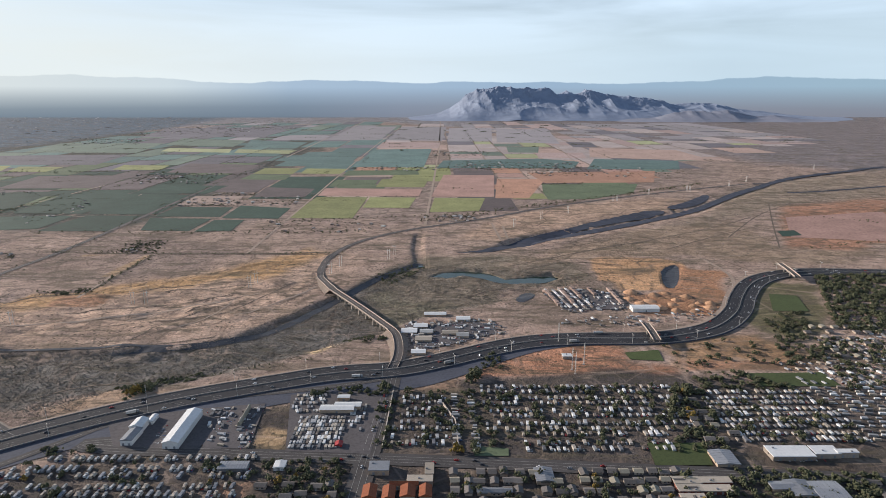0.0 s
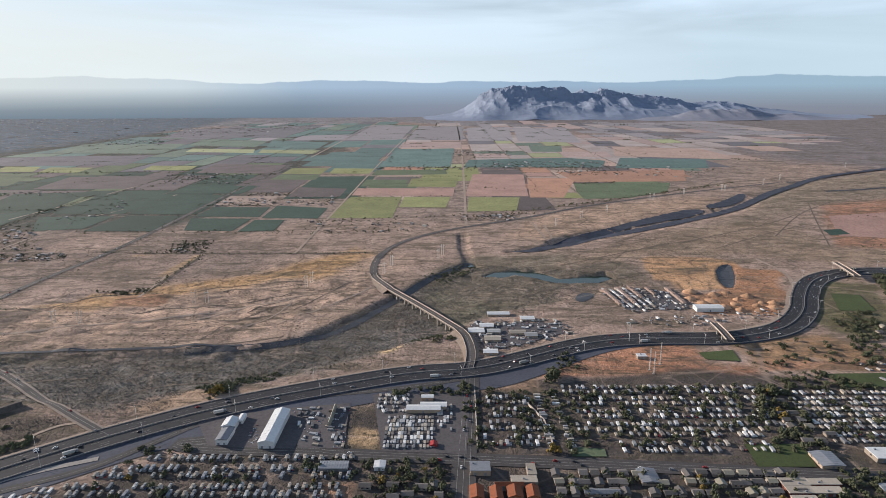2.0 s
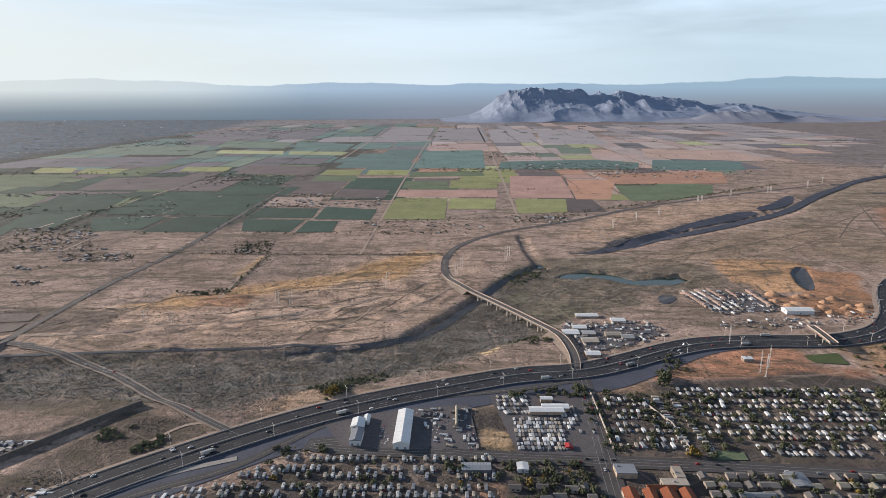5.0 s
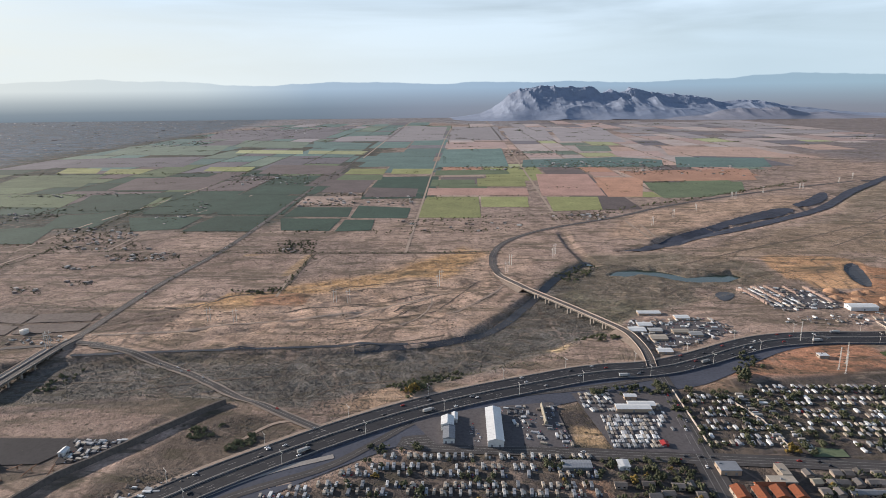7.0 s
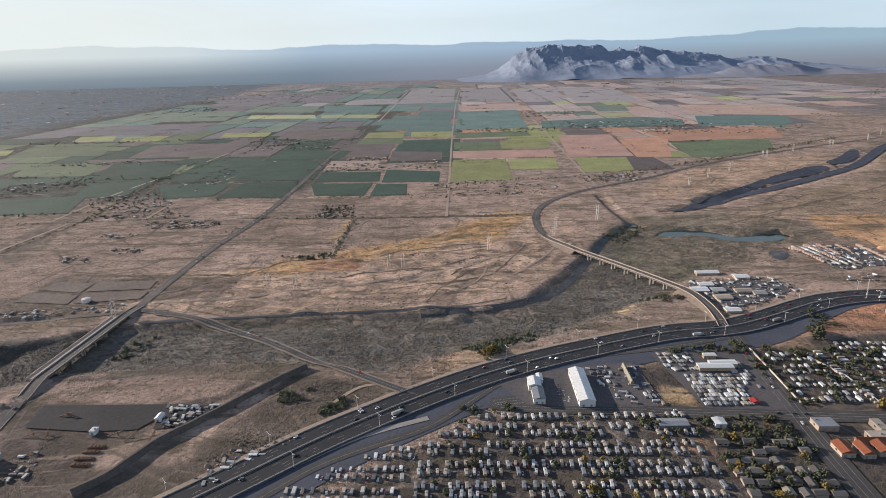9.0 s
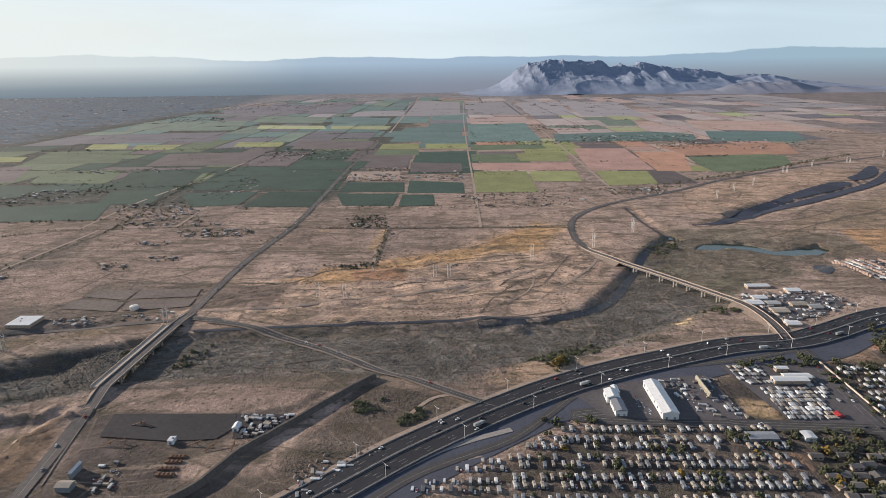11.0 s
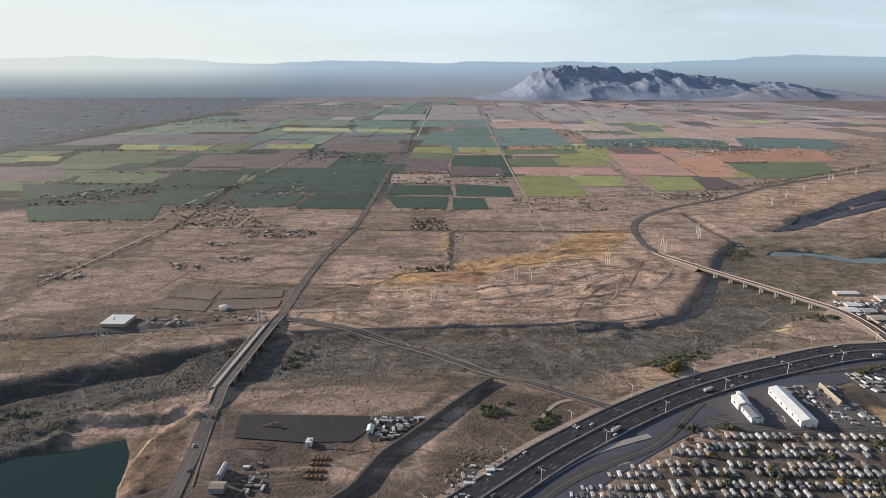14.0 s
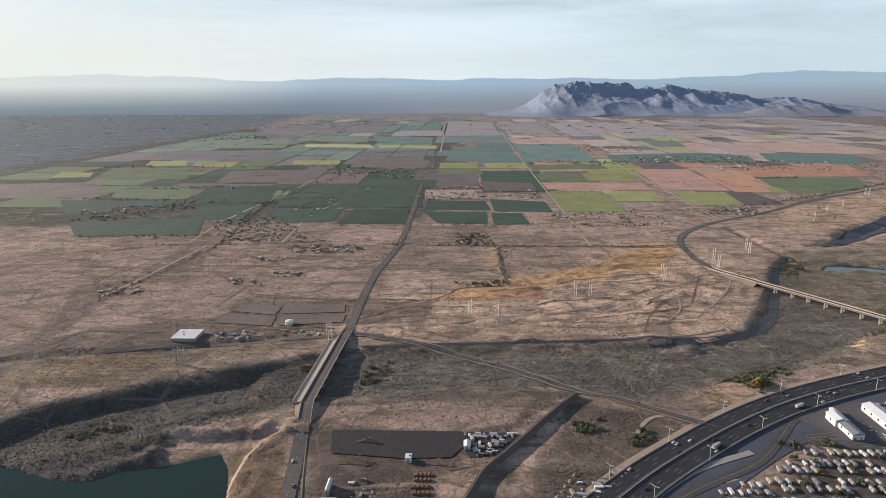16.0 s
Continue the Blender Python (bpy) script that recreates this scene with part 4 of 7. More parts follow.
# dark colour for the damp bed, with the bank's shade painted in
M_BED = mat("damp_and_shade_bed", (0.055, 0.057, 0.066), 0.6, 0.2, 0.03, 0.35)
tagged(mesh_ob("river_bed", *ribbon(rounded([(-26.5, 702.0), (-54.0, 664.9), (-78.4, 627.3), (-98.6, 581.2), (-118.7, 541.1), (-139.8, 499.2), (-169.2, 469.9), (-204.2, 454.4), (-257.6, 446.2)]), -4.0, 4.0, 0.2), M_BED), "dark low channel along the river bank, damp with painted shade", "riverbed", kind="structure")
patch("pit_floor", rounded(HOLE + [HOLE[0]], 1)[:-1], M_BED, "dark blue-grey floor of the sand pit", 0.3, "pit")
# thin dark line along the bank's foot, its shade put into colour
tagged(mesh_ob("river_bed", *ribbon(rounded([(-216.6, 456.4), (-276.1, 452.0), (-328.5, 447.7), (-380.5, 443.5), (-432.0, 439.4), (-474.2, 434.4)]), -1.6, 1.6, 0.35), M_BED), "dark low channel along the river bank, damp with painted shade", "riverbed", kind="structure")
# flat strips on uncut ground; gully shade is put into their colour
M_GULLY = mat("painted_gully_shade", (0.155, 0.118, 0.09), 0.95, 0.5, 0.05, 0.4)
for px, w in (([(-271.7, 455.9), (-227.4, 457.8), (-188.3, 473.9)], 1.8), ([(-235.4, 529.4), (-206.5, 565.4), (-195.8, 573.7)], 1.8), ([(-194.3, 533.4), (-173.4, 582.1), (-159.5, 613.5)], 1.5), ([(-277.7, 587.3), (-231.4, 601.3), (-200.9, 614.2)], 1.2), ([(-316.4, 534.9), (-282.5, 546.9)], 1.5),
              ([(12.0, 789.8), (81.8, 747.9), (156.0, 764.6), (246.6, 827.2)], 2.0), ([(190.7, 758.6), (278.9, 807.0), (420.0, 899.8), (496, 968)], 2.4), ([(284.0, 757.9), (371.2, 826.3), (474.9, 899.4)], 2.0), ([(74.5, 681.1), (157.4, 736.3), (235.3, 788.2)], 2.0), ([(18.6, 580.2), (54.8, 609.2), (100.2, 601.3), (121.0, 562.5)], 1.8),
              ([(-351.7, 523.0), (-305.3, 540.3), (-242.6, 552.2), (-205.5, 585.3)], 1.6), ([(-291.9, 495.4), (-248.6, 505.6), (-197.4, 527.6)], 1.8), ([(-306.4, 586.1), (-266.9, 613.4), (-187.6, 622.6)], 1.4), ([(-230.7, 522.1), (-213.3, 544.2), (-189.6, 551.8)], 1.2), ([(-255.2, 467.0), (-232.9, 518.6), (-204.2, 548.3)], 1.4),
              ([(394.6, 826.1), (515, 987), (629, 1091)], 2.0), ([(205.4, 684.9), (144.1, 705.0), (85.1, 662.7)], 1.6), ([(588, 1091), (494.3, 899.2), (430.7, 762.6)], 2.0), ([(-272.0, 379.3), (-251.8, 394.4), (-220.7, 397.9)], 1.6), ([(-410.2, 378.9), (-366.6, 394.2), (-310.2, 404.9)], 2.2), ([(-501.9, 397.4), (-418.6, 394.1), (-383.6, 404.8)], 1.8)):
    road("trim_gully", px, w, M_GULLY, "thin flat strip with gully shade painted in", 0.18, False, step=3.0)

# ---- fields ----
M_FIELD = {
    "lime": mat("young_crop", (0.27, 0.275, 0.115), 0.95, 0.25, 0.02, 0.38, 0.3, tint=0.18),
    "green": mat("green_crop", (0.135, 0.168, 0.095), 0.95, 0.25, 0.02, 0.38, 0.3, tint=0.2),
    "teal": mat("dark_crop", (0.038, 0.070, 0.052), 0.95, 0.25, 0.02, 0.38, 0.3, tint=0.22),
    "plum": mat("ploughed_dark", (0.148, 0.117, 0.113), 0.95, 0.25, 0.02, 0.38, 0.3, tint=0.2),
    "red": mat("red_soil", (0.40, 0.245, 0.198), 0.95, 0.25, 0.02, 0.38, 0.3, tint=0.18),
    "orange": mat("orange_soil", (0.46, 0.255, 0.17), 0.95, 0.25, 0.02, 0.38, 0.3, tint=0.15),
    "pink": mat("bare_soil", (0.44, 0.325, 0.262), 0.95, 0.25, 0.02, 0.38, 0.3, tint=0.15),
    "drab": mat("drab_soil", (0.165, 0.130, 0.112), 0.95, 0.3, 0.02, 0.4, 0.3, tint=0.12),
    # bare soil greyed for the far blocks: haze put into the colour
    "dusty": mat("hazed_soil", (0.30, 0.270, 0.272), 0.95, 0.5, 0.012, 0.2, 0.3, tint=0.15),
    "tan": mat("stubble", (0.40, 0.27, 0.165), 0.95, 0.25, 0.02, 0.38, 0.3, tint=0.12),
    "yard": mat("churned_yard", (0.235, 0.165, 0.13), 0.95, 0.5, 0.03, 0.3, 0.2),
    "turf": mat("watered_turf", (0.070, 0.090, 0.032), 0.95, 0.7, 0.03, 0.3, 0.1, tint=0.15),
    "dark": M_LOT,
    "grey": M_GRAVEL,
}
WORDS = {"lime": "bright lime-green young crop field", "green": "mid-green irrigated crop field", "teal": "dark green irrigated crop field", "plum": "dark ploughed brown field",
         "red": "reddish bare ploughed field", "orange": "orange bare soil field", "pink": "pale pinkish bare field", "drab": "drab brown fallow lot", "dusty": "pale bare field with haze put into its colour", "tan": "tan dry stubble lot", "yard": "churned brown open lot",
         "turf": "watered green turf lot", "dark": "dark surfaced yard", "grey": "grey gravel lot"}
# copies of the field materials with distance haze mixed into their colours
HAZED = {
    "lime": mat("hazed_young_crop", (0.36, 0.37, 0.20), 0.95, 0.12, 0.012, 0.32, tint=0.15),
    "green": mat("hazed_green_crop", (0.165, 0.208, 0.16), 0.95, 0.12, 0.012, 0.32, tint=0.18),
    "teal": mat("hazed_dark_crop", (0.125, 0.19, 0.172), 0.95, 0.12, 0.012, 0.32, tint=0.2),
    "plum": mat("hazed_ploughed", (0.172, 0.156, 0.170), 0.95, 0.12, 0.012, 0.32, tint=0.18),
    "red": mat("hazed_red_soil", (0.42, 0.305, 0.272), 0.95, 0.12, 0.012, 0.32, tint=0.15),
    "orange": mat("hazed_orange_soil", (0.46, 0.32, 0.26), 0.95, 0.12, 0.012, 0.32, tint=0.12),
    "pink": mat("hazed_pale_soil", (0.42, 0.345, 0.315), 0.95, 0.12, 0.012, 0.32, tint=0.12),
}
_count = 0
PARCELS = []


def field(kind, outline, lift=0.26):
    global _count
    _count += 1
    lift = lift + (0.12 if max(p[1] for p in outline) < 950 else 0.0)
    # fields far off take the copy with painted haze
    far = sum(p[1] for p in outline) / len(outline) > 1650 and kind in HAZED
    patch("field_" + str(_count), outline, HAZED[kind] if far else M_FIELD[kind], WORDS[kind], lift + 0.02 * (_count % 5), "field")


def build_parcels():
    """The patchwork of lesser fields between the large ones."""
    rng = random.Random(11)
    town = FAR_TOWN
    x = -1850.0
    while x < 1500:
        w = rng.choice((70.0, 104.0, 104.0, 145.0))
        y = 985 + (max(x, 0) * 1.05) + (120 if -240 < x < 0 else 0) + rng.uniform(0, 30)
        while y < 3900:
            h = rng.choice((55.0, 90.0, 130.0, 200.0)) * (1 + y / 5000)
            c = np.array([x + w / 2]), np.array([y + h / 2])
            if inside(town, *c)[0] < -90 and rng.random() < 0.86:
                west = x < -240
                if y > 2500:
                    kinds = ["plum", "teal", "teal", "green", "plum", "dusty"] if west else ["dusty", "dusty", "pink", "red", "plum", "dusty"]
                else:
                    kinds = ["teal", "teal", "plum", "teal", "green", "teal", "plum"] if west else ["red", "pink", "pink", "plum", "green", "orange", "lime", "pink"]
                a, b = rng.uniform(1, 4), rng.uniform(1, 5)
                PARCELS.append((x, x + w, y, y + h))
                field(rng.choice(kinds), [(x + a, y + b), (x + w - a, y + b), (x + w - a, y + h - b), (x + a, y + h - b)], 0.10)
            y += h
        x += w


build_parcels()
# far blocks
field("lime", [(-238, 1165), (-140, 1160), (-142, 958), (-245, 962)])
field("lime", [(-136, 1160), (-48, 1156), (-57, 1049), (-138, 1053)])
field("lime", [(-13, 1154), (82, 1149), (62, 1018), (-21, 1011)])
field("green", [(219, 1328), (428, 1331), (382, 1215), (284, 1139), (198, 1130), (203, 1225)])
field("red", [(-240, 1273), (-39, 1262), (-43, 1169), (-239, 1179)])
field("lime", [(-136, 1414), (-27, 1427), (-37, 1285), (-138, 1291)])
field("green", [(-238, 1402), (-142, 1396), (-143, 1292), (-238, 1297)])
field("teal", [(-229, 2166), (-29, 2187), (-45, 1642), (-237, 1645)])
field("teal", [(9, 1807), (293, 1861), (398, 1771), (349, 1609), (-12, 1626)])
field("red", [(7, 1485), (128, 1477), (100, 1161), (-20, 1167)])
field("orange", [(129, 1416), (240, 1408), (164, 1145), (101, 1148)])
field("orange", [(213, 1525), (542, 1557), (471, 1355), (228, 1344)])
field("dusty", [(-213, 3629), (40, 3577), (9, 2552), (-230, 2586)])
field("red", [(-228, 2495), (2, 2464), (-6, 2208), (-228, 2211)])
field("dusty", [(53, 3458), (292, 3525), (212, 2523), (32, 2519)])
field("dusty", [(312, 3463), (575, 3301), (464, 2402), (228, 2491)])
field("plum", [(501, 2483), (599, 2469), (574, 2256), (483, 2243)])
field("green", [(242, 2273), (359, 2259), (323, 2041), (225, 2052)])
field("orange", [(532, 2213), (812, 2133), (799, 1779), (458, 1896)])
field("teal", [(459, 1845), (690, 1790), (617, 1587), (379, 1594)])
field("green", [(-235, 1571), (-59, 1581), (-53, 1490), (-236, 1471)])
field("red", [(314, 2042), (469, 2045), (442, 1863), (298, 1877)])
field("teal", [(-461, 1062), (-362, 1057), (-355, 971), (-462, 976)])
field("teal", [(-462, 962), (-363, 958), (-364.6, 867.4), (-436.6, 873.5)])
field("teal", [(-356, 949), (-309, 947), (-304.1, 869.2), (-355.5, 863.4)])
field("teal", [(-354, 1074), (-260, 1047), (-259, 958), (-350, 962)])
field("teal", [(-649, 1207), (-479, 1185), (-467, 995), (-579, 999)])
field("teal", [(-574, 985), (-479, 981), (-480.5, 867.4), (-583.3, 870.8)])
field("teal", [(-738, 1205), (-653, 1201), (-582, 1183), (-591, 1000), (-708, 1005)])
field("teal", [(-715, 976), (-593, 981), (-592.1, 886.4), (-658.2, 873.2)])
field("teal", [(-980.8, 876.0), (-792, 909), (-754.8, 799.5), (-914.8, 785.0)])
field("teal", [(-1120, 1069), (-1002, 1058), (-965, 963), (-1016, 925)])
field("teal", [(-843, 1000), (-747, 1021), (-729.9, 898.9), (-807.3, 893.6)])
field("green", [(-1094, 1224), (-936, 1230), (-891, 1075), (-1037, 1082)])
field("teal", [(-917, 1214), (-771, 1235), (-734, 1036), (-858, 1031)])
field("plum", [(-1484, 1244), (-1163, 1287), (-1077, 1095), (-1333, 1078)])
field("lime", [(-969, 2228), (-729, 2178), (-696, 2051), (-941, 2097)])
field("lime", [(-705, 2176), (-488, 2130), (-488, 2010), (-679, 2049)])
field("lime", [(-866, 1696), (-737, 1685), (-719, 1584), (-846, 1594)])
field("lime", [(-1266, 1688), (-1162, 1680), (-1113, 1567), (-1224, 1575)])
field("lime", [(-1130, 1665), (-1005, 1655), (-990, 1547), (-1091, 1554)])
field("lime", [(-1364, 1447), (-1281, 1442), (-1240, 1357), (-1327, 1354)])
field("lime", [(-462, 1625), (-367, 1617), (-361, 1501), (-460, 1509)])
field("lime", [(-350, 1616), (-243, 1607), (-245, 1504), (-345, 1511)])
field("green", [(-459, 1498), (-361, 1491), (-355, 1401), (-461, 1408)])
field("plum", [(-704, 1737), (-477, 1691), (-474, 1510), (-681, 1535)])
field("green", [(-1113, 2710), (-793, 2571), (-755, 2272), (-1036, 2354)])
field("teal", [(-787, 2601), (-525, 2477), (-516, 2221), (-713, 2267)])
field("teal", [(-438, 2063), (-251, 2104), (-254, 1672), (-450, 1662)])
field("plum", [(-461, 1380), (-376, 1356), (-366, 1220), (-455, 1225)])
field("plum", [(-366, 1289), (-261, 1267), (-260, 1160), (-359, 1165)])
field("plum", [(-957, 1470), (-734, 1475), (-709, 1277), (-921, 1274)])
field("green", [(-1285, 1535), (-1074, 1542), (-1008, 1326), (-1216, 1322)])
field("plum", [(-1380, 1954), (-995, 1988), (-946, 1702), (-1310, 1705)])
field("green", [(-1479, 2434), (-1079, 2438), (-995, 2043), (-1381, 2063)])
field("dusty", [(-696, 2896), (-332, 2997), (-260, 2590), (-703, 2589)])
field("plum", [(-1495, 3480), (-849, 3579), (-778, 2763), (-1334, 2774)])
field("dusty", [(-531, 3633), (-245, 3636), (-250, 2620), (-483, 2621)])
field("pink", [(-472, 1178), (-380, 1173), (-363, 1074), (-469, 1079)])
field("teal", [(-600, 1319), (-453, 1310), (-462, 1204), (-613, 1220)])
# lots beside the river and in town
for outline in [[(-596.4, 529.2), (-559.9, 522.9), (-560.0, 500.4), (-601.5, 509.0)], [(-558.6, 525.8), (-504.4, 528.1), (-501.1, 508.0), (-556.2, 503.1)], [(-602.9, 502.2), (-557.5, 495.0), (-555.4, 474.6), (-606.1, 481.2)], [(-553.8, 497.6), (-499.3, 502.5), (-497.8, 484.1), (-551.2, 475.8)]]:
    field("drab", outline)
field("dark", [(-471.5, 317.8), (-400.7, 317.9), (-397.2, 303.5), (-403.7, 292.7), (-429.0, 291.1), (-467.8, 295.2)])
field("dark", [(-400.7, 317.9), (-366.5, 316.7), (-378.5, 295.4), (-394.6, 292.8)])
field("turf", [(320.6, 579.8), (345.6, 574.4), (331.6, 529.7), (299.5, 531.4)])
field("turf", [(136.6, 439.8), (164.4, 444.9), (161.5, 424.3), (137.2, 427.5)])
field("turf", [(208.2, 403.2), (267.5, 404.6), (267.8, 383.0), (214.1, 383.3)])
field("turf", [(112.8, 314.9), (144.9, 314.7), (141.0, 292.9), (110.1, 293.1)])
field("green", [(12.9, 312.7), (33.3, 309.8), (32.6, 302.6), (13.9, 302.7)])
field("grey", [(-35.5, 500.1), (40.1, 503.5), (42.8, 480.3), (4.8, 457.1), (-23.8, 444.1)])
field("grey", [(-207.3, 342.0), (-159.3, 355.4), (-135.8, 328.7), (-140.8, 311.0), (-189.1, 313.1)])
field("grey", [(-159.3, 355.4), (-116.8, 362.3), (-112.3, 310.8), (-137.6, 311.0)])
field("grey", [(-103.1, 373.6), (-38.6, 381.1), (-43.6, 304.8), (-91.0, 307.9)])
field("grey", [(139.8, 597.3), (170.2, 582.6), (167.7, 536.9), (109.9, 534.3), (97.3, 583.1)])
field("red", [(548, 963), (735, 1009), (654.4, 807.5), (586.5, 798.3), (480.3, 825.5)])
field("teal", [(479.7, 860.9), (508.2, 868.1), (501.8, 835.7), (470.4, 829.0)])

# ---- bridges ----
M_RAIL = mat("bridge_concrete", (0.47, 0.39, 0.32), 0.85, 0.8, 0.08, 0.2)
M_BANK = mat("graded_bank", (0.235, 0.185, 0.15), 0.95, 0.5, 0.05, 0.3)
M_PIER = mat("pier_concrete", (0.33, 0.29, 0.25), 0.9, 0.8, 0.1, 0.25)


def bridge(name, line, width, z, label, spans, foot=None):
    line = rounded(list(line), 2) if len(line) > 2 else list(line)
    root = tagged(new(name), label, "bridge", kind="structure")
    h = lambda x, y: z
    mesh_ob("deck", *ribbon(line, -width / 2, width / 2, 0.0, h, 0.7), M_RAIL if "old" in name else M_COUNTY, root)
    for o in (-1, 1):
        mesh_ob("parapet", *ribbon(line, o * width / 2 - 0.2, o * width / 2 + 0.2, 0.75, h, 0.75), M_RAIL, root)
        mesh_ob("girder", *ribbon(line, o * width * 0.36 - 0.3, o * width * 0.36 + 0.3, -0.7, h, 0.8), M_PIER, root)
    mesh_ob("lane_line", *ribbon(line, -0.09, 0.09, 0.04, h), M_PAINT, root)
    P = dense(line, 1.0)
    for i in range(1, spans):
        x, y = P[int(i * (len(P) - 1) / spans)]
        g = (land_at(x, y) if foot is None else foot) - 0.5
        k = min(int(i * (len(P) - 1) / spans), len(P) - 2)
        a = math.degrees(math.atan2(P[k + 1][1] - P[k][1], P[k + 1][0] - P[k][0]))
        for o in (-0.3, 0.3):
            p = mesh_ob("pier", *box(-0.6, 0.6, -0.6, 0.6, g, z - 1.4, 0.1), M_PIER, root)
            p.matrix_world = pose(x - math.sin(radians(a)) * o * width, y + math.cos(radians(a)) * o * width, 0, 0, 0, a)
        c = mesh_ob("pier_cap", *box(-0.7, 0.7, -width * 0.45, width * 0.45, z - 1.5, z - 0.75), M_PIER, root)
        c.matrix_world = pose(x, y, 0, 0, 0, a)


def ramp(name, line, z0, z1, width, label):
    line = rounded(list(line), 2)
    P = np.array(dense(line, 4.0))
    s = np.r_[0, np.cumsum(np.linalg.norm(np.diff(P, axis=0), axis=1))]

    def h(x, y):
        i = int(np.argmin(np.hypot(P[:, 0] - x, P[:, 1] - y)))
        u = s[i] / s[-1]
        return z0 + (z1 - z0) * u * u * (3 - 2 * u)
    root = tagged(new(name), label, "road", kind="structure")
    mesh_ob("surface", *ribbon(line, -width / 2, width / 2, 0.35, h, 0.3), M_COUNTY, root)
    Q, side = sideways(dense(line, 4.0))
    for o in (-1, 1):
        v, f = [], []
        for i, (p, sd) in enumerate(zip(Q, side)):
            z = h(p[0], p[1]) + 0.1
            a, b = p + sd * o * (width / 2 - 0.5), p + sd * o * (width / 2 + 1.0 + max(z, 0) * 1.7)
            v += [(a[0], a[1], z), (b[0], b[1], min(z, land_at(b[0], b[1])) - 0.4)]
            if i:
                k = 2 * i
                f.append((k - 2, k, k + 1, k - 1) if o < 0 else (k - 1, k + 1, k, k - 2))
        mesh_ob("embankment", v, f, M_BANK, root)
    for o in (-1, 1):
        mesh_ob("guard_rail", *ribbon(line, o * width / 2 - 0.12, o * width / 2 + 0.12, 0.9, h, 0.55), M_RAIL, root)
    mesh_ob("lane_line", *ribbon(line, -0.09, 0.09, 0.4, h), M_PAINT, root)


bridge("bridge_river", BRIDGE_A, 6.4, 3.4, "long concrete road bridge over the dry river", 8)
ramp("road_bridge_south", [BRIDGE_A[-1]] + [(-39.3, 468.9), (-36.0, 444.2), (-36.9, 425.8), (-39.3, 412.3)], 3.1, 0.6, 6.8, "curving asphalt bridge approach with guard rails")
ramp("road_bridge_north", [BRIDGE_A[0]] + [(-125.1, 618.2), (-133.6, 638.4), (-138.0, 668.8)], 3.1, 0.1, 6.8, "asphalt bridge approach on a low embankment")
bridge("bridge_county", BRIDGE_B, 7.4, 2.4, "concrete county road bridge across the riverbed", 7)
OLD = [(x - 6.9, y) for x, y in BRIDGE_B]
bridge("bridge_old", OLD, 5.0, 1.8, "old pale concrete bridge beside the county bridge", 6)
bridge("bridge_overpass", [(167.6, 487.1), (167.3, 472.0), (165.1, 450.8)], 6.0, 6.0, "concrete overpass across the freeway", 3, 0.0)
bridge("bridge_overpass", [(380.8, 671.9), (377.1, 646.7), (371.4, 619.2)], 6.0, 6.0, "concrete overpass across the freeway", 3, 0.0)
ramp("road_county_rise", [BRIDGE_B[0]] + [(-491.2, 334.3), (-488.8, 318.7)], 2.0, 0.1, 7.4, "asphalt bridge approach on a low embankment")
ramp("road_county_rise", [BRIDGE_B[1]] + [(-490.3, 456.5), (-489.7, 473.0)], 2.0, 0.1, 7.4, "asphalt bridge approach on a low embankment")

# ---- levee, heaps and stacks ----
M_LEVEE = mat("dark_levee_gravel", (0.125, 0.105, 0.092), 0.95, 0.6, 0.06, 0.35, 0.4)


def levee(line, height, crest, foot, label):
    """A bank of graded earth with a flat crest."""
    P, side = sideways(dense(rounded(line, 2), 3.0))
    v, f = [], []
    for p, s in zip(P, side):
        for o, up in ((-foot, -0.6), (-crest, height), (crest, height), (foot, -0.6)):
            q = p + s * (o + 0.25 * float(vnoise(p[0], p[1], 6.0, 51)))
            v.append((q[0], q[1], land_at(*q) + up + (0.25 * float(vnoise(q[0], q[1], 5.0, 52)) if up > 0 else 0.0)))
    for i in range(len(P) - 1):
        a, b = 4 * i, 4 * i + 4
        f += [(a + k, b + k, b + k + 1, a + k + 1) for k in range(3)]
    e = 4 * (len(P) - 1)
    f += [(0, 1, 2, 3), (e + 3, e + 2, e + 1, e)]
    return tagged(mesh_ob("levee", v, f, M_LEVEE), label, "levee", kind="structure")


levee(LEVEE, 3.2, 0.7, 2.6, "steep dark gravel levee beside the dirt yards")
M_HEAP = mat("orange_spoil", (0.46, 0.27, 0.16), 0.95, 0.6, 0.1, 0.35, 0.3, tint=0.25)
M_STACK = mat("pinkish_stacked_block", (0.34, 0.25, 0.21), 0.9, 1.2, 0.1, 0.3, tint=0.15)


def heap(x, y, r, h, material, label, group):
    """A tipped heap with an uneven foot."""
    n, rings = 12, ((1.0, -0.3), (0.72, 0.30), (0.42, 0.68), (0.16, 0.95))
    rng = np.random.default_rng(int(abs(x * 7 + y * 3)))
    wob = rng.uniform(0.72, 1.2, n)
    v = [(r * k * wob[i] * math.cos(6.283 * i / n), r * k * wob[(i + 3 * j) % n] * math.sin(6.283 * i / n), h * z * rng.uniform(0.85, 1.1)) for j, (k, z) in enumerate(rings) for i in range(n)] + [(0.0, 0.0, h)]
    f = [(j * n + i, j * n + (i + 1) % n, (j + 1) * n + (i + 1) % n, (j + 1) * n + i) for j in range(3) for i in range(n)]
    f += [(3 * n + i, 3 * n + (i + 1) % n, 4 * n) for i in range(n)]
    ob = mesh_ob("spoil_heap", v, f, material, smooth=True)
    ob.matrix_world = pose(x, y, land_at(x, y), 0, 0, 0)
    return tagged(ob, label, "heap", group, "stuff")


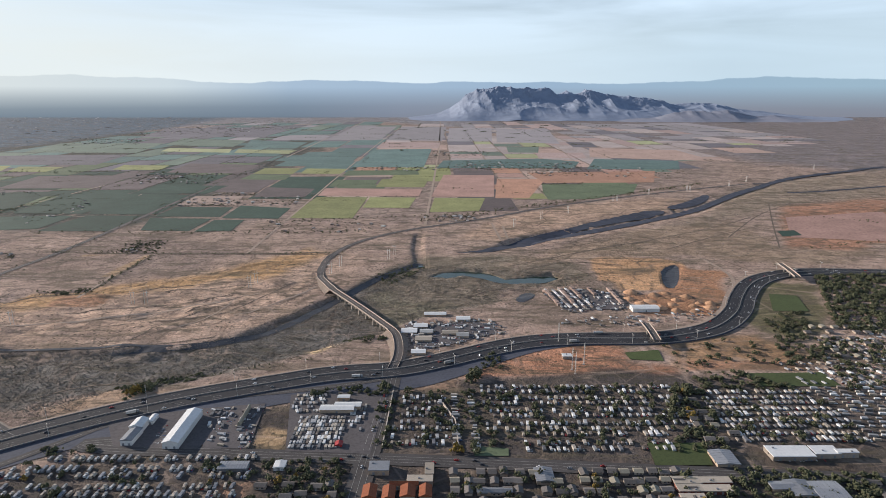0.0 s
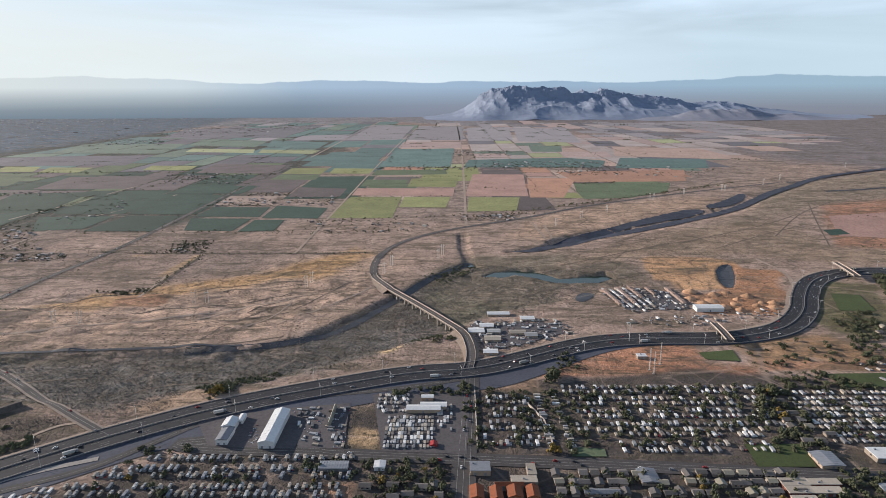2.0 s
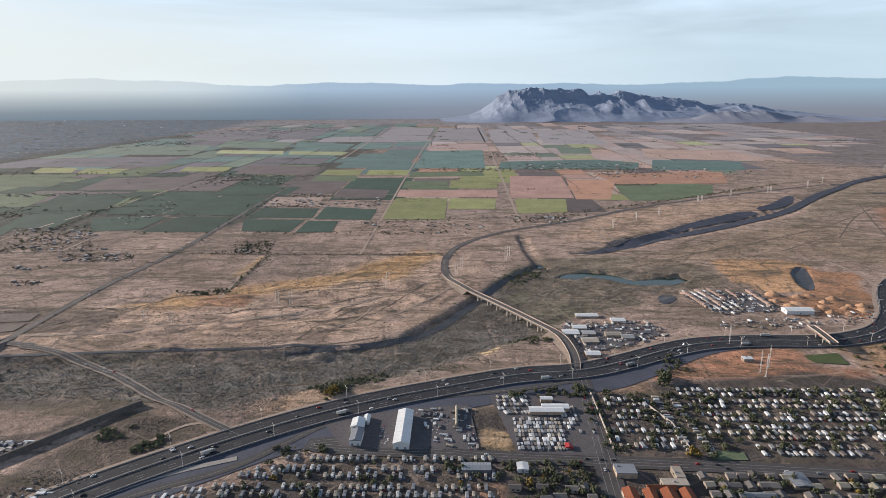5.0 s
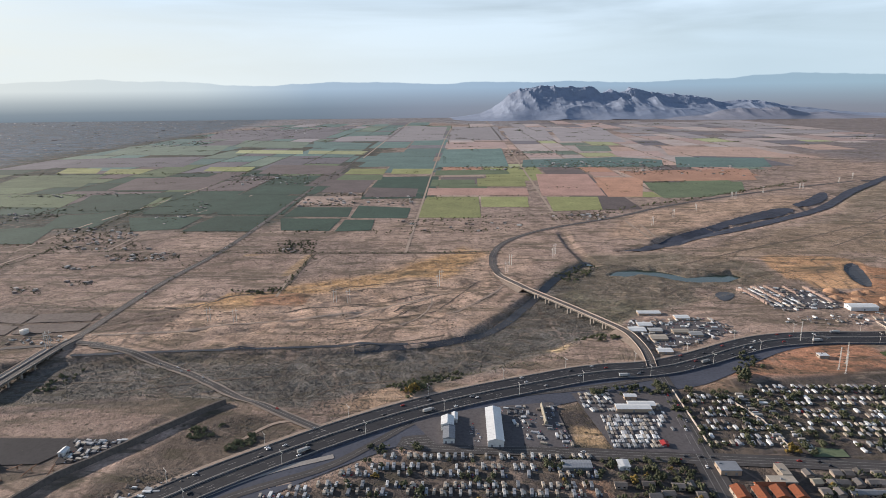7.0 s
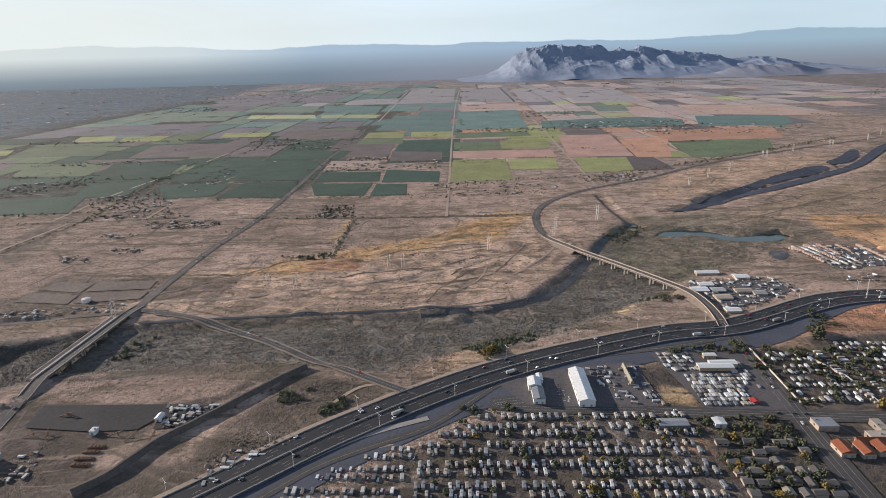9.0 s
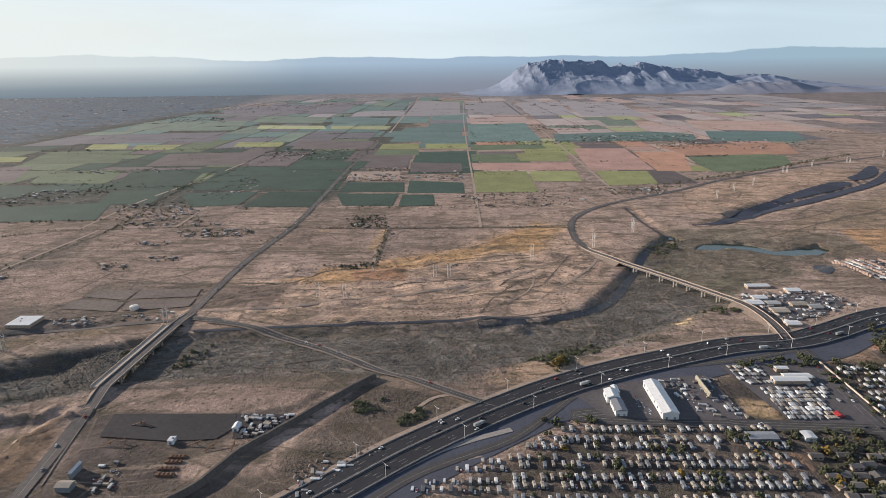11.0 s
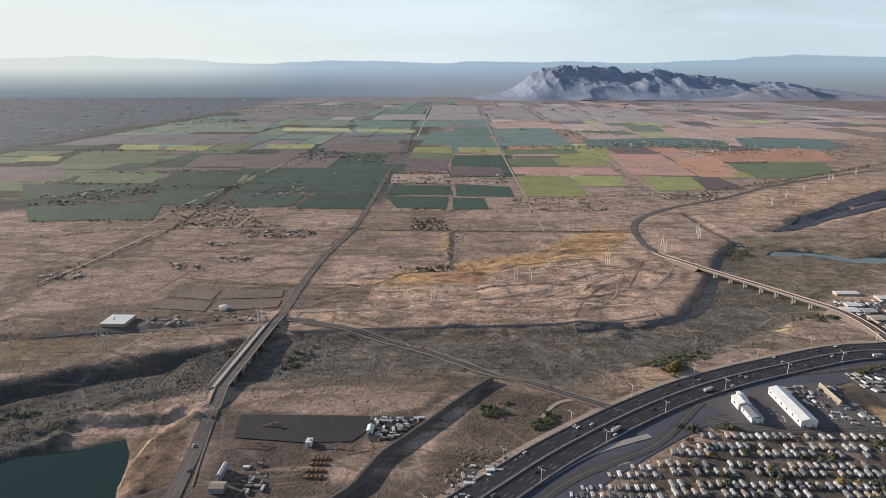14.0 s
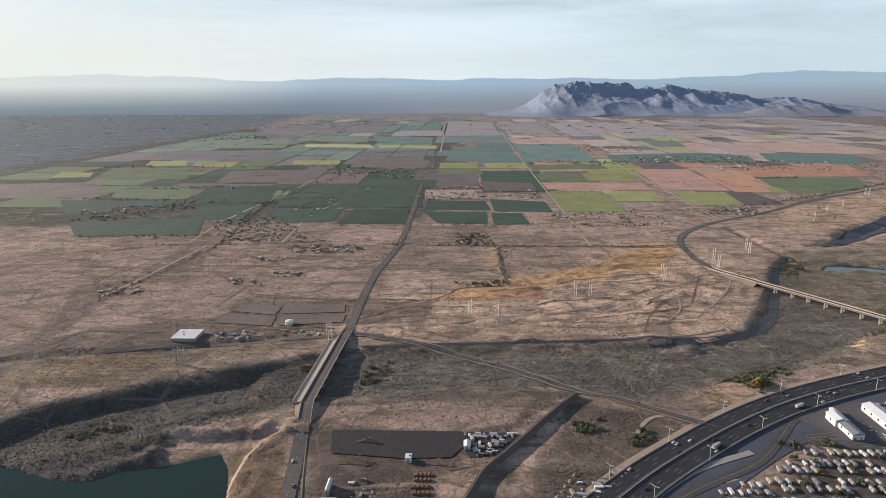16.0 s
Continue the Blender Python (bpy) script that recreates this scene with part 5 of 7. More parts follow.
def build_heaps():
    rng = random.Random(23)
    for x, y in ((186, 585), (196, 560), (206, 578), (214, 550), (222, 562), (232, 545), (240, 553), (246, 540), (251, 551), (228, 532), (212, 533), (200, 541), (186, 552), (178, 566), (236, 572), (220, 583)):
        heap(x, y, rng.uniform(4.0, 8.5), rng.uniform(1.4, 4.0), M_HEAP, "orange tipped spoil heap in the diggings", "heaps of the diggings")
    for (ax, ay), (bx, by), n in (((-344.5, 255.0), (-322.0, 282.5), 9), ((-333.0, 262.0), (-306.0, 291.0), 8), ((-352.0, 262.0), (-339.0, 283.0), 5)):
        for i in range(n):
            u = (i + rng.uniform(-0.3, 0.3)) / n
            heap(ax + (bx - ax) * u, ay + (by - ay) * u, rng.uniform(1.0, 2.2), rng.uniform(0.7, 1.5), M_BANK, "small brown tipped heap beside the freeway", "heaps by the freeway")


build_heaps()
# no hole is dug here; the patch's dark colour paints the pit's shade
patch("pit_floor", rounded([(68.9, 571.2), (77.1, 592.2), (90.2, 592.1), (89.2, 574.5), (77.0, 557.9), (68.7, 556.3), (68.9, 571.2)], 1)[:-1], M_BED, "flat patch painted dark as a pit's shade beside the block yard", 0.3, "pit")
for (ax, ay), (bx, by) in (((100.8, 597.6), (107.1, 546.5)), ((116.4, 601.2), (121.5, 549.6)), ((129.1, 601.1), (132.6, 565.7)), ((146.0, 598.0), (148.0, 575.0)), ((165.6, 597.1), (167.2, 549.2))):
    pieces, n = [], 13
    for i in range(n):
        cx, cy = ax + (bx - ax) * (i + 0.5) / n, ay + (by - ay) * (i + 0.5) / n
        l = 0.46 * math.hypot(bx - ax, by - ay) / n
        z = land_at(cx, cy)
        pieces.append(box(cx - 1.5, cx + 1.5, cy - l, cy + l, z - 0.2, z + 2.0 + 0.35 * ((i * 7) % 3), 0.15))
    tagged(mesh_ob("block_stack", *join(*pieces), M_STACK), "long row of pinkish stacked blocks in the yard", "block stack", "rows of stacked block", "stuff")
M_BLOCKWALL = mat("pale_block_wall", (0.50, 0.43, 0.36), 0.9, 1.2, 0.1, 0.2)
for ln in ([(-36.1, 378.3), (-36.7, 350.3), (-37.3, 321.7), (-37.6, 312.0)], [(-3.2, 361.1), (4.4, 340.0), (5.4, 307.8)]):
    tagged(mesh_ob("trim_block_wall", *ribbon(ln, -0.3, 0.3, 1.3, None, 1.5, 3.0), M_BLOCKWALL), "pale block wall along the trailer park", "wall", kind="structure")

# ---- plants ----
M_LEAF = mat("desert_foliage", (0.088, 0.092, 0.050), 0.95, 0.8, 0.05, 0.4, tint=0.3)
# foliage blued for the far town, haze mixed into the green
M_TOWNLEAF = mat("hazed_foliage", (0.105, 0.145, 0.182), 0.95, 0.05, 0.004, 0.3)
M_LEAF_DRY = mat("yellowing_foliage", (0.20, 0.135, 0.035), 0.95, 0.8, 0.05, 0.4)
M_BRUSH = mat("grey_brush", (0.172, 0.153, 0.128), 0.95, 0.8, 0.03, 0.4)
M_TRUNK = mat("bark", (0.12, 0.09, 0.065), 0.95, 2.0, 0.3, 0.4)
CROWNS = [clump(s, 26, 0.24, 0.50) for s in range(5)]
BUSHES = [clump(s + 20, 6, 0.26, 0.60) for s in range(6)]
TUFTS = [clump(s + 40, 2, 0.22, 0.85) for s in range(6)]
R = random.Random(5)


def fill(outline, n):
    xs, ys = [p[0] for p in outline], [p[1] for p in outline]
    out = []
    tries = 0
    while len(out) < n and tries < n * 30:
        tries += 1
        x, y = R.uniform(min(xs), max(xs)), R.uniform(min(ys), max(ys))
        hit = False
        for (ax, ay), (bx, by) in zip(outline, outline[1:] + outline[:1]):
            if (ay > y) != (by > y) and x < (y - ay) / (by - ay) * (bx - ax) + ax:
                hit = not hit
        if hit:
            out.append((x, y))
    return out


def patchy(points, size, level=0.05):
    P = np.array(points)
    n = vnoise(P[:, 0], P[:, 1], size, 77) + 0.6 * vnoise(P[:, 0], P[:, 1], size * 0.3, 78)
    return [p for p, v in zip(points, n) if v > level]


def rows_of(points, lo, hi, tall=(0.7, 1.1), sink=0.05):
    return [(x, y, land_at(x, y) - sink, R.uniform(lo, hi), R.uniform(*tall), R.uniform(0, 6.28)) for x, y in points]


def trunk_mesh():
    v, f = [], []
    n = 6
    for k, (z, r, bend) in enumerate(((-0.1, 0.05, 0), (0.25, 0.034, 0.01), (0.5, 0.022, 0.03), (0.75, 0.008, 0.04))):
        v += [(bend + r * math.cos(6.283 * i / n), r * math.sin(6.283 * i / n), z) for i in range(n)]
        if k:
            f += [((k - 1) * n + i, (k - 1) * n + (i + 1) % n, k * n + (i + 1) % n, k * n + i) for i in range(n)]
    for a in (0.4, 2.4, 4.5):
        o = len(v)
        v += [(0.02, 0.0, 0.36), (-0.02, 0.01, 0.36), (0.0, -0.02, 0.38), (0.22 * math.cos(a), 0.22 * math.sin(a), 0.66)]
        f += [(o, o + 1, o + 3), (o + 1, o + 2, o + 3), (o + 2, o, o + 3)]
    return v, f


def tree_kinds():
    made = []
    for i in range(4):
        root = empty("tree", 0, 0, -60)
        mesh_ob("trunk", *trunk_mesh(), M_TRUNK, root)
        mesh_ob("crown", *CROWNS[i], M_LEAF if i else M_LEAF_DRY, root)
        tagged(root, "leafy green broad tree among the trailers" if i else "yellowing broad tree among the trailers", "tree", "trees of the trailer parks")
        made.append(root)
    return made


TREES = tree_kinds()


def plant(kind, x, y, size):
    k = TREES[kind]
    k.scale = (1, 1, 1)
    t = copy_thing(k, pose(x, y, land_at(x, y), 0, 0, R.uniform(0, 360)))
    t.scale = (size, size, size * R.uniform(0.8, 1.1))
    return t


# ---- vehicles and trailers ----
M_WHITE = mat("white_panel", (0.46, 0.455, 0.44), 0.5, 1.2, 0.3, 0.18, tint=0.5)
M_CREAM = mat("cream_panel", (0.40, 0.345, 0.28), 0.6, 1.2, 0.3, 0.15, tint=0.3)
M_GREYP = mat("grey_panel", (0.24, 0.25, 0.27), 0.5, 1.2, 0.3, 0.15, tint=0.3)
M_GLASS = mat("dark_glass", (0.02, 0.024, 0.03), 0.15, 1.0, 0.2, 0.1, spec=0.6)
M_RUBBER = mat("tyre_rubber", (0.02, 0.02, 0.02), 0.9, 2.0, 0.5, 0.2)
M_CAR = island_mat("car_paint", [(0.6, 0.6, 0.6), (0.05, 0.05, 0.055), (0.3, 0.3, 0.32), (0.25, 0.03, 0.03), (0.06, 0.09, 0.18), (0.45, 0.40, 0.32), (0.65, 0.65, 0.63)], 0.35)
M_ROOFS = island_mat("mixed_roofs", [(0.62, 0.62, 0.61), (0.48, 0.47, 0.45), (0.26, 0.26, 0.26), (0.34, 0.29, 0.23), (0.15, 0.15, 0.16), (0.42, 0.37, 0.31), (0.68, 0.68, 0.67), (0.17, 0.14, 0.12), (0.36, 0.36, 0.37), (0.11, 0.11, 0.115)], 0.6)
M_HOMES = island_mat("far_homes", [(0.38, 0.34, 0.31), (0.30, 0.27, 0.25), (0.20, 0.17, 0.16), (0.48, 0.46, 0.44)], 0.8)


def wheel_mesh(r, w):
    n = 8
    v = [(r * math.cos(6.283 * i / n), s * w / 2, r * math.sin(6.283 * i / n)) for s in (-1, 1) for i in range(n)]
    return v, [(i, (i + 1) % n, n + (i + 1) % n, n + i) for i in range(n)] + [tuple(range(n))[::-1], tuple(range(n, 2 * n))]


def trailer_kind(length, width, height, m, label, awning=False, category="trailer"):
    """A parked trailer, its length along y."""
    root = empty("travel_trailer", 0, 0, -60)
    width, length, height = width * 0.76, length * 0.82, height * 0.8
    w, l = width / 2, length / 2
    mesh_ob("body", *box(-w, w, -l, l, 0.25, height, 0.14), m, root)
    mesh_ob("skirt", *box(-w + 0.1, w - 0.1, -l + 0.1, l - 0.1, 0.0, 0.25), M_GREYP, root)
    mesh_ob("window", *box(w, w + 0.02, -l * 0.6, -l * 0.1, height * 0.5, height * 0.75), M_GLASS, root)
    mesh_ob("window", *box(-w - 0.02, -w, -l * 0.4, l * 0.3, height * 0.5, height * 0.75), M_GLASS, root)
    mesh_ob("roof_vent", *box(-0.3, 0.3, l * 0.1, l * 0.1 + 0.6, height, height + 0.16, 0.05), M_GREYP, root)
    if awning:
        v = [(w, -l * 0.7, height - 0.1), (w + 1.1, -l * 0.7, height - 0.45), (w + 1.1, l * 0.5, height - 0.45), (w, l * 0.5, height - 0.1)]
        v += [(a, b, c - 0.06) for a, b, c in v]
        mesh_ob("awning", v, [(0, 1, 2, 3), (7, 6, 5, 4), (0, 4, 5, 1), (1, 5, 6, 2), (2, 6, 7, 3), (3, 7, 4, 0)], M_CREAM, root)
        for yy in (-l * 0.7, l * 0.5):
            mesh_ob("post", *box(w + 1.04, w + 1.1, yy - 0.03, yy + 0.03, 0, height - 0.5), M_GREYP, root)
    tagged(root, label, category, "trailers of the park")
    return root


TRAILERS = [trailer_kind(5.0, 1.9, 1.75, M_WHITE, "white travel trailer parked in a trailer park"),
            trailer_kind(6.0, 2.0, 1.9, M_WHITE, "long white park trailer with an awning", True),
            trailer_kind(5.4, 2.2, 1.8, M_CREAM, "cream park trailer with an awning", True),
            trailer_kind(4.2, 1.8, 1.7, M_WHITE, "short white travel trailer on a dirt lot"),
            trailer_kind(6.2, 2.3, 1.9, M_GREYP, "grey mobile home with dark windows"),
            trailer_kind(4.6, 1.9, 2.0, M_CREAM, "cream travel trailer parked in a trailer park")]
PICKS = [0, 1, 1, 2, 2, 3, 4, 4, 5, 5]


def trailer_base(l, w, h):
    return join(box(-w / 2, w / 2, -l / 2, l / 2, 0.2, h, 0.14), box(-w / 2 + 0.1, w / 2 - 0.1, -l / 2 + 0.1, l / 2 - 0.1, 0, 0.2))


def gable_base(l, w, h):
    return join(box(-w / 2, w / 2, -l / 2, l / 2, 0, h)), join(prism(-w / 2, w / 2, -l / 2, l / 2, h, h + 0.6, 0.2))


def car_kind(paint, label):
    root = empty("car", 0, 0, -60)
    mesh_ob("body", *box(-0.52, 0.52, -1.3, 1.3, 0.16, 0.52, 0.1), paint, root)
    v, f = box(-0.46, 0.46, -0.75, 0.6, 0.52, 0.84)
    v = [(a * (0.82 if c > 0.6 else 1), b * (0.72 if c > 0.6 else 1), c) for a, b, c in v]
    mesh_ob("cabin", v, f, M_GLASS, root)
    mesh_ob("roof", *box(-0.37, 0.37, -0.52, 0.42, 0.84, 0.88), paint, root)
    for sx in (-1, 1):
        for sy in (-0.8, 0.8):
            w = mesh_ob("wheel", *wheel_mesh(0.19, 0.14), M_RUBBER, root)
            w.matrix_local = pose(sx * 0.48, sy, 0.19, 0, 0, 90)
    return tagged(root, label, "car", "cars on the roads")


M_CARW, M_CARD, M_CARR = mat("white_paint", (0.66, 0.66, 0.66), 0.3, 3, 1, 0.05), mat("black_paint", (0.04, 0.042, 0.05), 0.3, 3, 1, 0.1), mat("red_paint", (0.32, 0.03, 0.025), 0.3, 3, 1, 0.1)
CARS = [car_kind(M_CARW, "white car on dark asphalt"), car_kind(M_CARD, "black car on dark asphalt"), car_kind(M_GREYP, "grey car on dark asphalt"), car_kind(M_CARR, "red car on dark asphalt")]


def truck_kind():
    root = empty("semi_truck", 0, 0, -60)
    mesh_ob("box_body", *box(-0.72, 0.72, -4.2, 1.6, 0.55, 2.15, 0.05), M_WHITE, root)
    mesh_ob("cab", *box(-0.65, 0.65, 1.9, 3.3, 0.4, 1.8, 0.2), M_GREYP, root)
    mesh_ob("chassis", *box(-0.4, 0.4, -4.0, 3.0, 0.35, 0.5), M_RUBBER, root)
    for y in (-3.6, -2.8, 1.7, 2.9):
        for sx in (-1, 1):
            w = mesh_ob("wheel", *wheel_mesh(0.28, 0.2), M_RUBBER, root)
            w.matrix_local = pose(sx * 0.6, y, 0.28, 0, 0, 90)
    return tagged(root, "white box semi truck on dark asphalt", "truck", "trucks on the freeway")


TRUCK = truck_kind()
CAR_BASE = [join(box(-0.52, 0.52, -1.3, 1.3, 0.1, 0.52, 0.1), box(-0.42, 0.42, -0.6, 0.5, 0.52, 0.85, 0.12))]


def build_traffic():
    line = rounded(FREEWAY, 3)
    P, side = sideways(dense(line, 2.0))
    n = 0
    for o, back in ((-9.4, 0), (-7.1, 0), (-4.8, 0), (-2.5, 0), (2.5, 180), (4.8, 180), (7.1, 180), (9.2, 180)):
        i = R.randrange(5, 20)
        while i < len(P) - 5:
            p = P[i] + side[i] * o
            d = P[i + 1] - P[i]
            a = math.degrees(math.atan2(d[1], d[0])) - 90 + back
            kind = TRUCK if R.random() < 0.07 else R.choice([CARS[0], CARS[0], CARS[1], CARS[2], CARS[3]])
            copy_thing(kind, pose(p[0], p[1], 1.02, 0, 0, a))
            i += R.randrange(9, 52)
    for ln, lift, m in (([(-260.7, 329.4), (-308.4, 362.1), (-339.5, 385.7), (-373.7, 410.4), (-408.2, 430.0)], 1.0, 7), ([(-480.7, 257.9), (-486.3, 301.5), (-489.9, 327.9)], 0.5, 3), ([(-491.1, 519.7), (-491.7, 575.7), (-483.2, 690.3), (-477.3, 856.8)], 0.4, 5), ([(-45.8, 284.3), (-43.1, 331.1), (-39.8, 373.2)], 0.45, 8), ([(-116.7, 304.8), (31.7, 294.7), (177.4, 283.1)], 0.4, 16)):
        P, side = sideways(dense(ln, 2.0))
        for _ in range(m):
            i = R.randrange(len(P) - 1)
            s = R.choice((-1.6, 1.6))
            p, d = P[i] + side[i] * s, P[i + 1] - P[i]
            copy_thing(R.choice(CARS), pose(p[0], p[1], land_at(*p) + lift, 0, 0, math.degrees(math.atan2(d[1], d[0])) - 90 + (180 if s > 0 else 0)))


build_traffic()

# ---- trailer parks ----
FAR_TRAILERS, FAR_CARS = [], []
PLACED = [0]


def clear(x, y):
    """Keeps the streets free."""
    return not (abs(x + 44.0 - (y - 307) * 0.09) < 8.5 or off_line(FREEWAY, np.array([x]), np.array([y]))[0] < (36 if x > -246 else max(24.0, 36 + (x + 246) * 0.28)))


def park(x0, x1, y0, y1, dx, dy, lane, near, turn=0, skip=0.12, jitter=6):
    """Rows of trailers with lanes between them."""
    y, k = y0, 0
    while y < y1:
        x = x0 + R.uniform(0, 1)
        while x < x1:
            if R.random() > skip and clear(x, y):
                px, py, a = x + R.uniform(-0.3, 0.3), y + R.uniform(-0.5, 0.5), turn + R.uniform(-jitter, jitter)
                if near and PLACED[0] < 300:
                    PLACED[0] += 1
                    copy_thing(TRAILERS[R.choice(PICKS)], pose(px, py, land_at(px, py), 0, 0, a))
                else:
                    FAR_TRAILERS.append((px, py, land_at(px, py), R.uniform(0.56, 0.88), R.uniform(0.75, 0.95), radians(a)))
                if R.random() < 0.5:
                    FAR_CARS.append((px + 1.9, py - 1, land_at(px, py), 1.0, 1.0, radians(a)))
            x += dx * R.uniform(0.85, 1.25)
        k += 1
        y += dy + (lane if k % 2 == 0 else 0)


park(-248, -106, 239, 302, 4.1, 6.0, 3.6, True, skip=0.2)
park(-330, -252, 236, 284, 4.1, 6.0, 3.6, False, skip=0.15)
park(-350, -106, 196, 234, 4.1, 6.0, 3.6, False, skip=0.2)
park(-33, 2, 316, 378, 4.0, 6.4, 3.0, False, skip=0.22)
park(-46, -37, 318, 372, 9.0, 4.4, 0.0, False, 90)
for cx in (4.0, 15.0):
    park(cx, cx + 6, 308, 376, 9.0, 3.8, 0.0, False, 90, 0.08)
park(23, 150, 330, 388, 4.0, 6.4, 3.0, False, skip=0.16)
park(43, 128, 309, 328, 4.0, 6.4, 3.0, False, skip=0.2)
park(166, 243, 318, 380, 3.7, 6.6, 1.2, False, 0, 0.05, 3)
park(246, 330, 312, 384, 8.0, 4.6, 0.6, False, 80, 0.12)
park(245, 420, 388, 425, 7.0, 6.5, 3.0, False, 15, 0.2)


def lot_of(outline, n, cars=0.5):
    for x, y in fill(outline, n):
        row = (x, y, land_at(x, y) + 0.2, R.uniform(0.5, 0.8), 0.85, R.choice((0.0, 1.57, 0.2, 1.3)))
        (FAR_CARS if R.random() < cars else FAR_TRAILERS).append(row)


def rows_lot(x0, x1, y0, y1, dx, dy, what, turn, skip=0.15):
    y = y0
    while y < y1:
        x = x0
        while x < x1:
            if R.random() > skip:
                what.append((x + R.uniform(-0.2, 0.2), y + R.uniform(-0.3, 0.3), land_at(x, y) + 0.2, R.uniform(0.55, 0.78), 0.85, turn + R.uniform(-0.08, 0.08)))
            x += dx
        y += dy


rows_lot(-90, -62, 312, 346, 1.9, 4.5, FAR_TRAILERS, 0.0, 0.12)
rows_lot(-62, -50, 330, 360, 2.0, 4.6, FAR_TRAILERS, 0.0, 0.3)
rows_lot(-98, -78, 352, 374, 2.0, 5.0, FAR_TRAILERS, 0.3, 0.25)
rows_lot(178, 206, 297, 306, 1.5, 3.2, FAR_CARS, 0.0, 0.3)
lot_of([(-35.7, 504.1), (40.9, 513.1), (52.5, 482.7), (4.8, 454.8), (-23.7, 442.0)], 260, 0.6)
for k in range(5):
    (ax, ay), (bx, by) = [(101.9, 593.9), (109.5, 537.3)]
    for i in range(11):
        FAR_TRAILERS.append((ax + k * 7 + (bx - ax) * i / 11, ay + (by - ay) * i / 11, 0.2, 0.9, 0.8, 0.25))
lot_of([(139.8, 597.3), (170.2, 582.6), (167.7, 536.9), (108.5, 526.9), (97.3, 583.1)], 150, 0.4)
lot_of([(98.2, 512.7), (167.5, 519.2), (247.7, 540.9), (243.1, 518.7), (164.8, 494.7), (98.1, 499.1)], 90, 0.5)
lot_of([(-152.2, 355.4), (-116.2, 360.1), (-112.3, 310.8), (-134.4, 311.0)], 90, 0.5)
lot_of([(-167.4, 314.0), (-173.0, 341.8), (-170.4, 343.8), (-161.3, 311.2)], 14, 0.9)
lot_of([(-398.8, 316.7), (-368.0, 316.1), (-378.7, 296.5), (-391.3, 291.2)], 70, 0.5)
lot_of([(-598.3, 459.1), (-567.3, 462.0), (-551.6, 448.5), (-590.6, 445.5)], 40, 0.7)
lot_of([(-544.1, 468.4), (-498.9, 472.9), (-493.8, 458.7), (-540.3, 455.5)], 40, 0.8)
lot_of([(-456.1, 270.6), (-444.2, 273.0), (-436.2, 253.4), (-446.5, 249.3)], 24, 0.6)
lot_of([(-356.6, 249.8), (-342.6, 268.8), (-334.1, 266.7), (-345.6, 246.0)], 26, 0.7)
lot_of([(-343.0, 273.4), (-320.7, 285.4), (-325.8, 266.7), (-341.6, 258.0)], 16, 0.6)
lot_of([(298.2, 466.5), (365.3, 478.0), (294.8, 378.7), (266.5, 387.1)], 110, 0.35)
scatter("parked_trailers", [trailer_base(5, 2.1, 1.8), trailer_base(6, 2.2, 1.9), trailer_base(4.2, 1.9, 1.7), trailer_base(5.6, 2.4, 2.0)], FAR_TRAILERS, M_ROOFS, "rows of white and tan trailers in the parks", "trailers")
scatter("parked_cars", CAR_BASE, FAR_CARS, M_CAR, "parked cars of many colours between trailers", "cars")

# ---- buildings ----
M_SHEET = mat("white_sheet_metal", (0.64, 0.64, 0.63), 0.45, 0.6, 0.08, 0.12)
M_TANWALL = mat("tan_wall", (0.40, 0.31, 0.23), 0.85, 0.8, 0.1, 0.2)
M_TILE = mat("orange_tile", (0.26, 0.085, 0.040), 0.85, 1.5, 0.2, 0.3)
M_OLIVE = mat("weathered_metal", (0.29, 0.26, 0.20), 0.55, 0.7, 0.1, 0.2)
M_SHINGLE = mat("grey_shingle", (0.155, 0.14, 0.13), 0.9, 1.5, 0.2, 0.3, tint=0.35)
M_STUCCO = mat("pale_stucco", (0.36, 0.30, 0.245), 0.9, 1.0, 0.1, 0.2, tint=0.35)
M_BRICKRED = mat("brick_red_wall", (0.20, 0.075, 0.055), 0.85, 0.8, 0.1, 0.2)
M_REDMETAL = mat("red_sheet_metal", (0.34, 0.035, 0.035), 0.5, 0.8, 0.1, 0.2)


def rect(corners):
    (ax, ay), (bx, by) = corners
    return min(ax, bx), max(ax, bx), min(ay, by), max(ay, by)


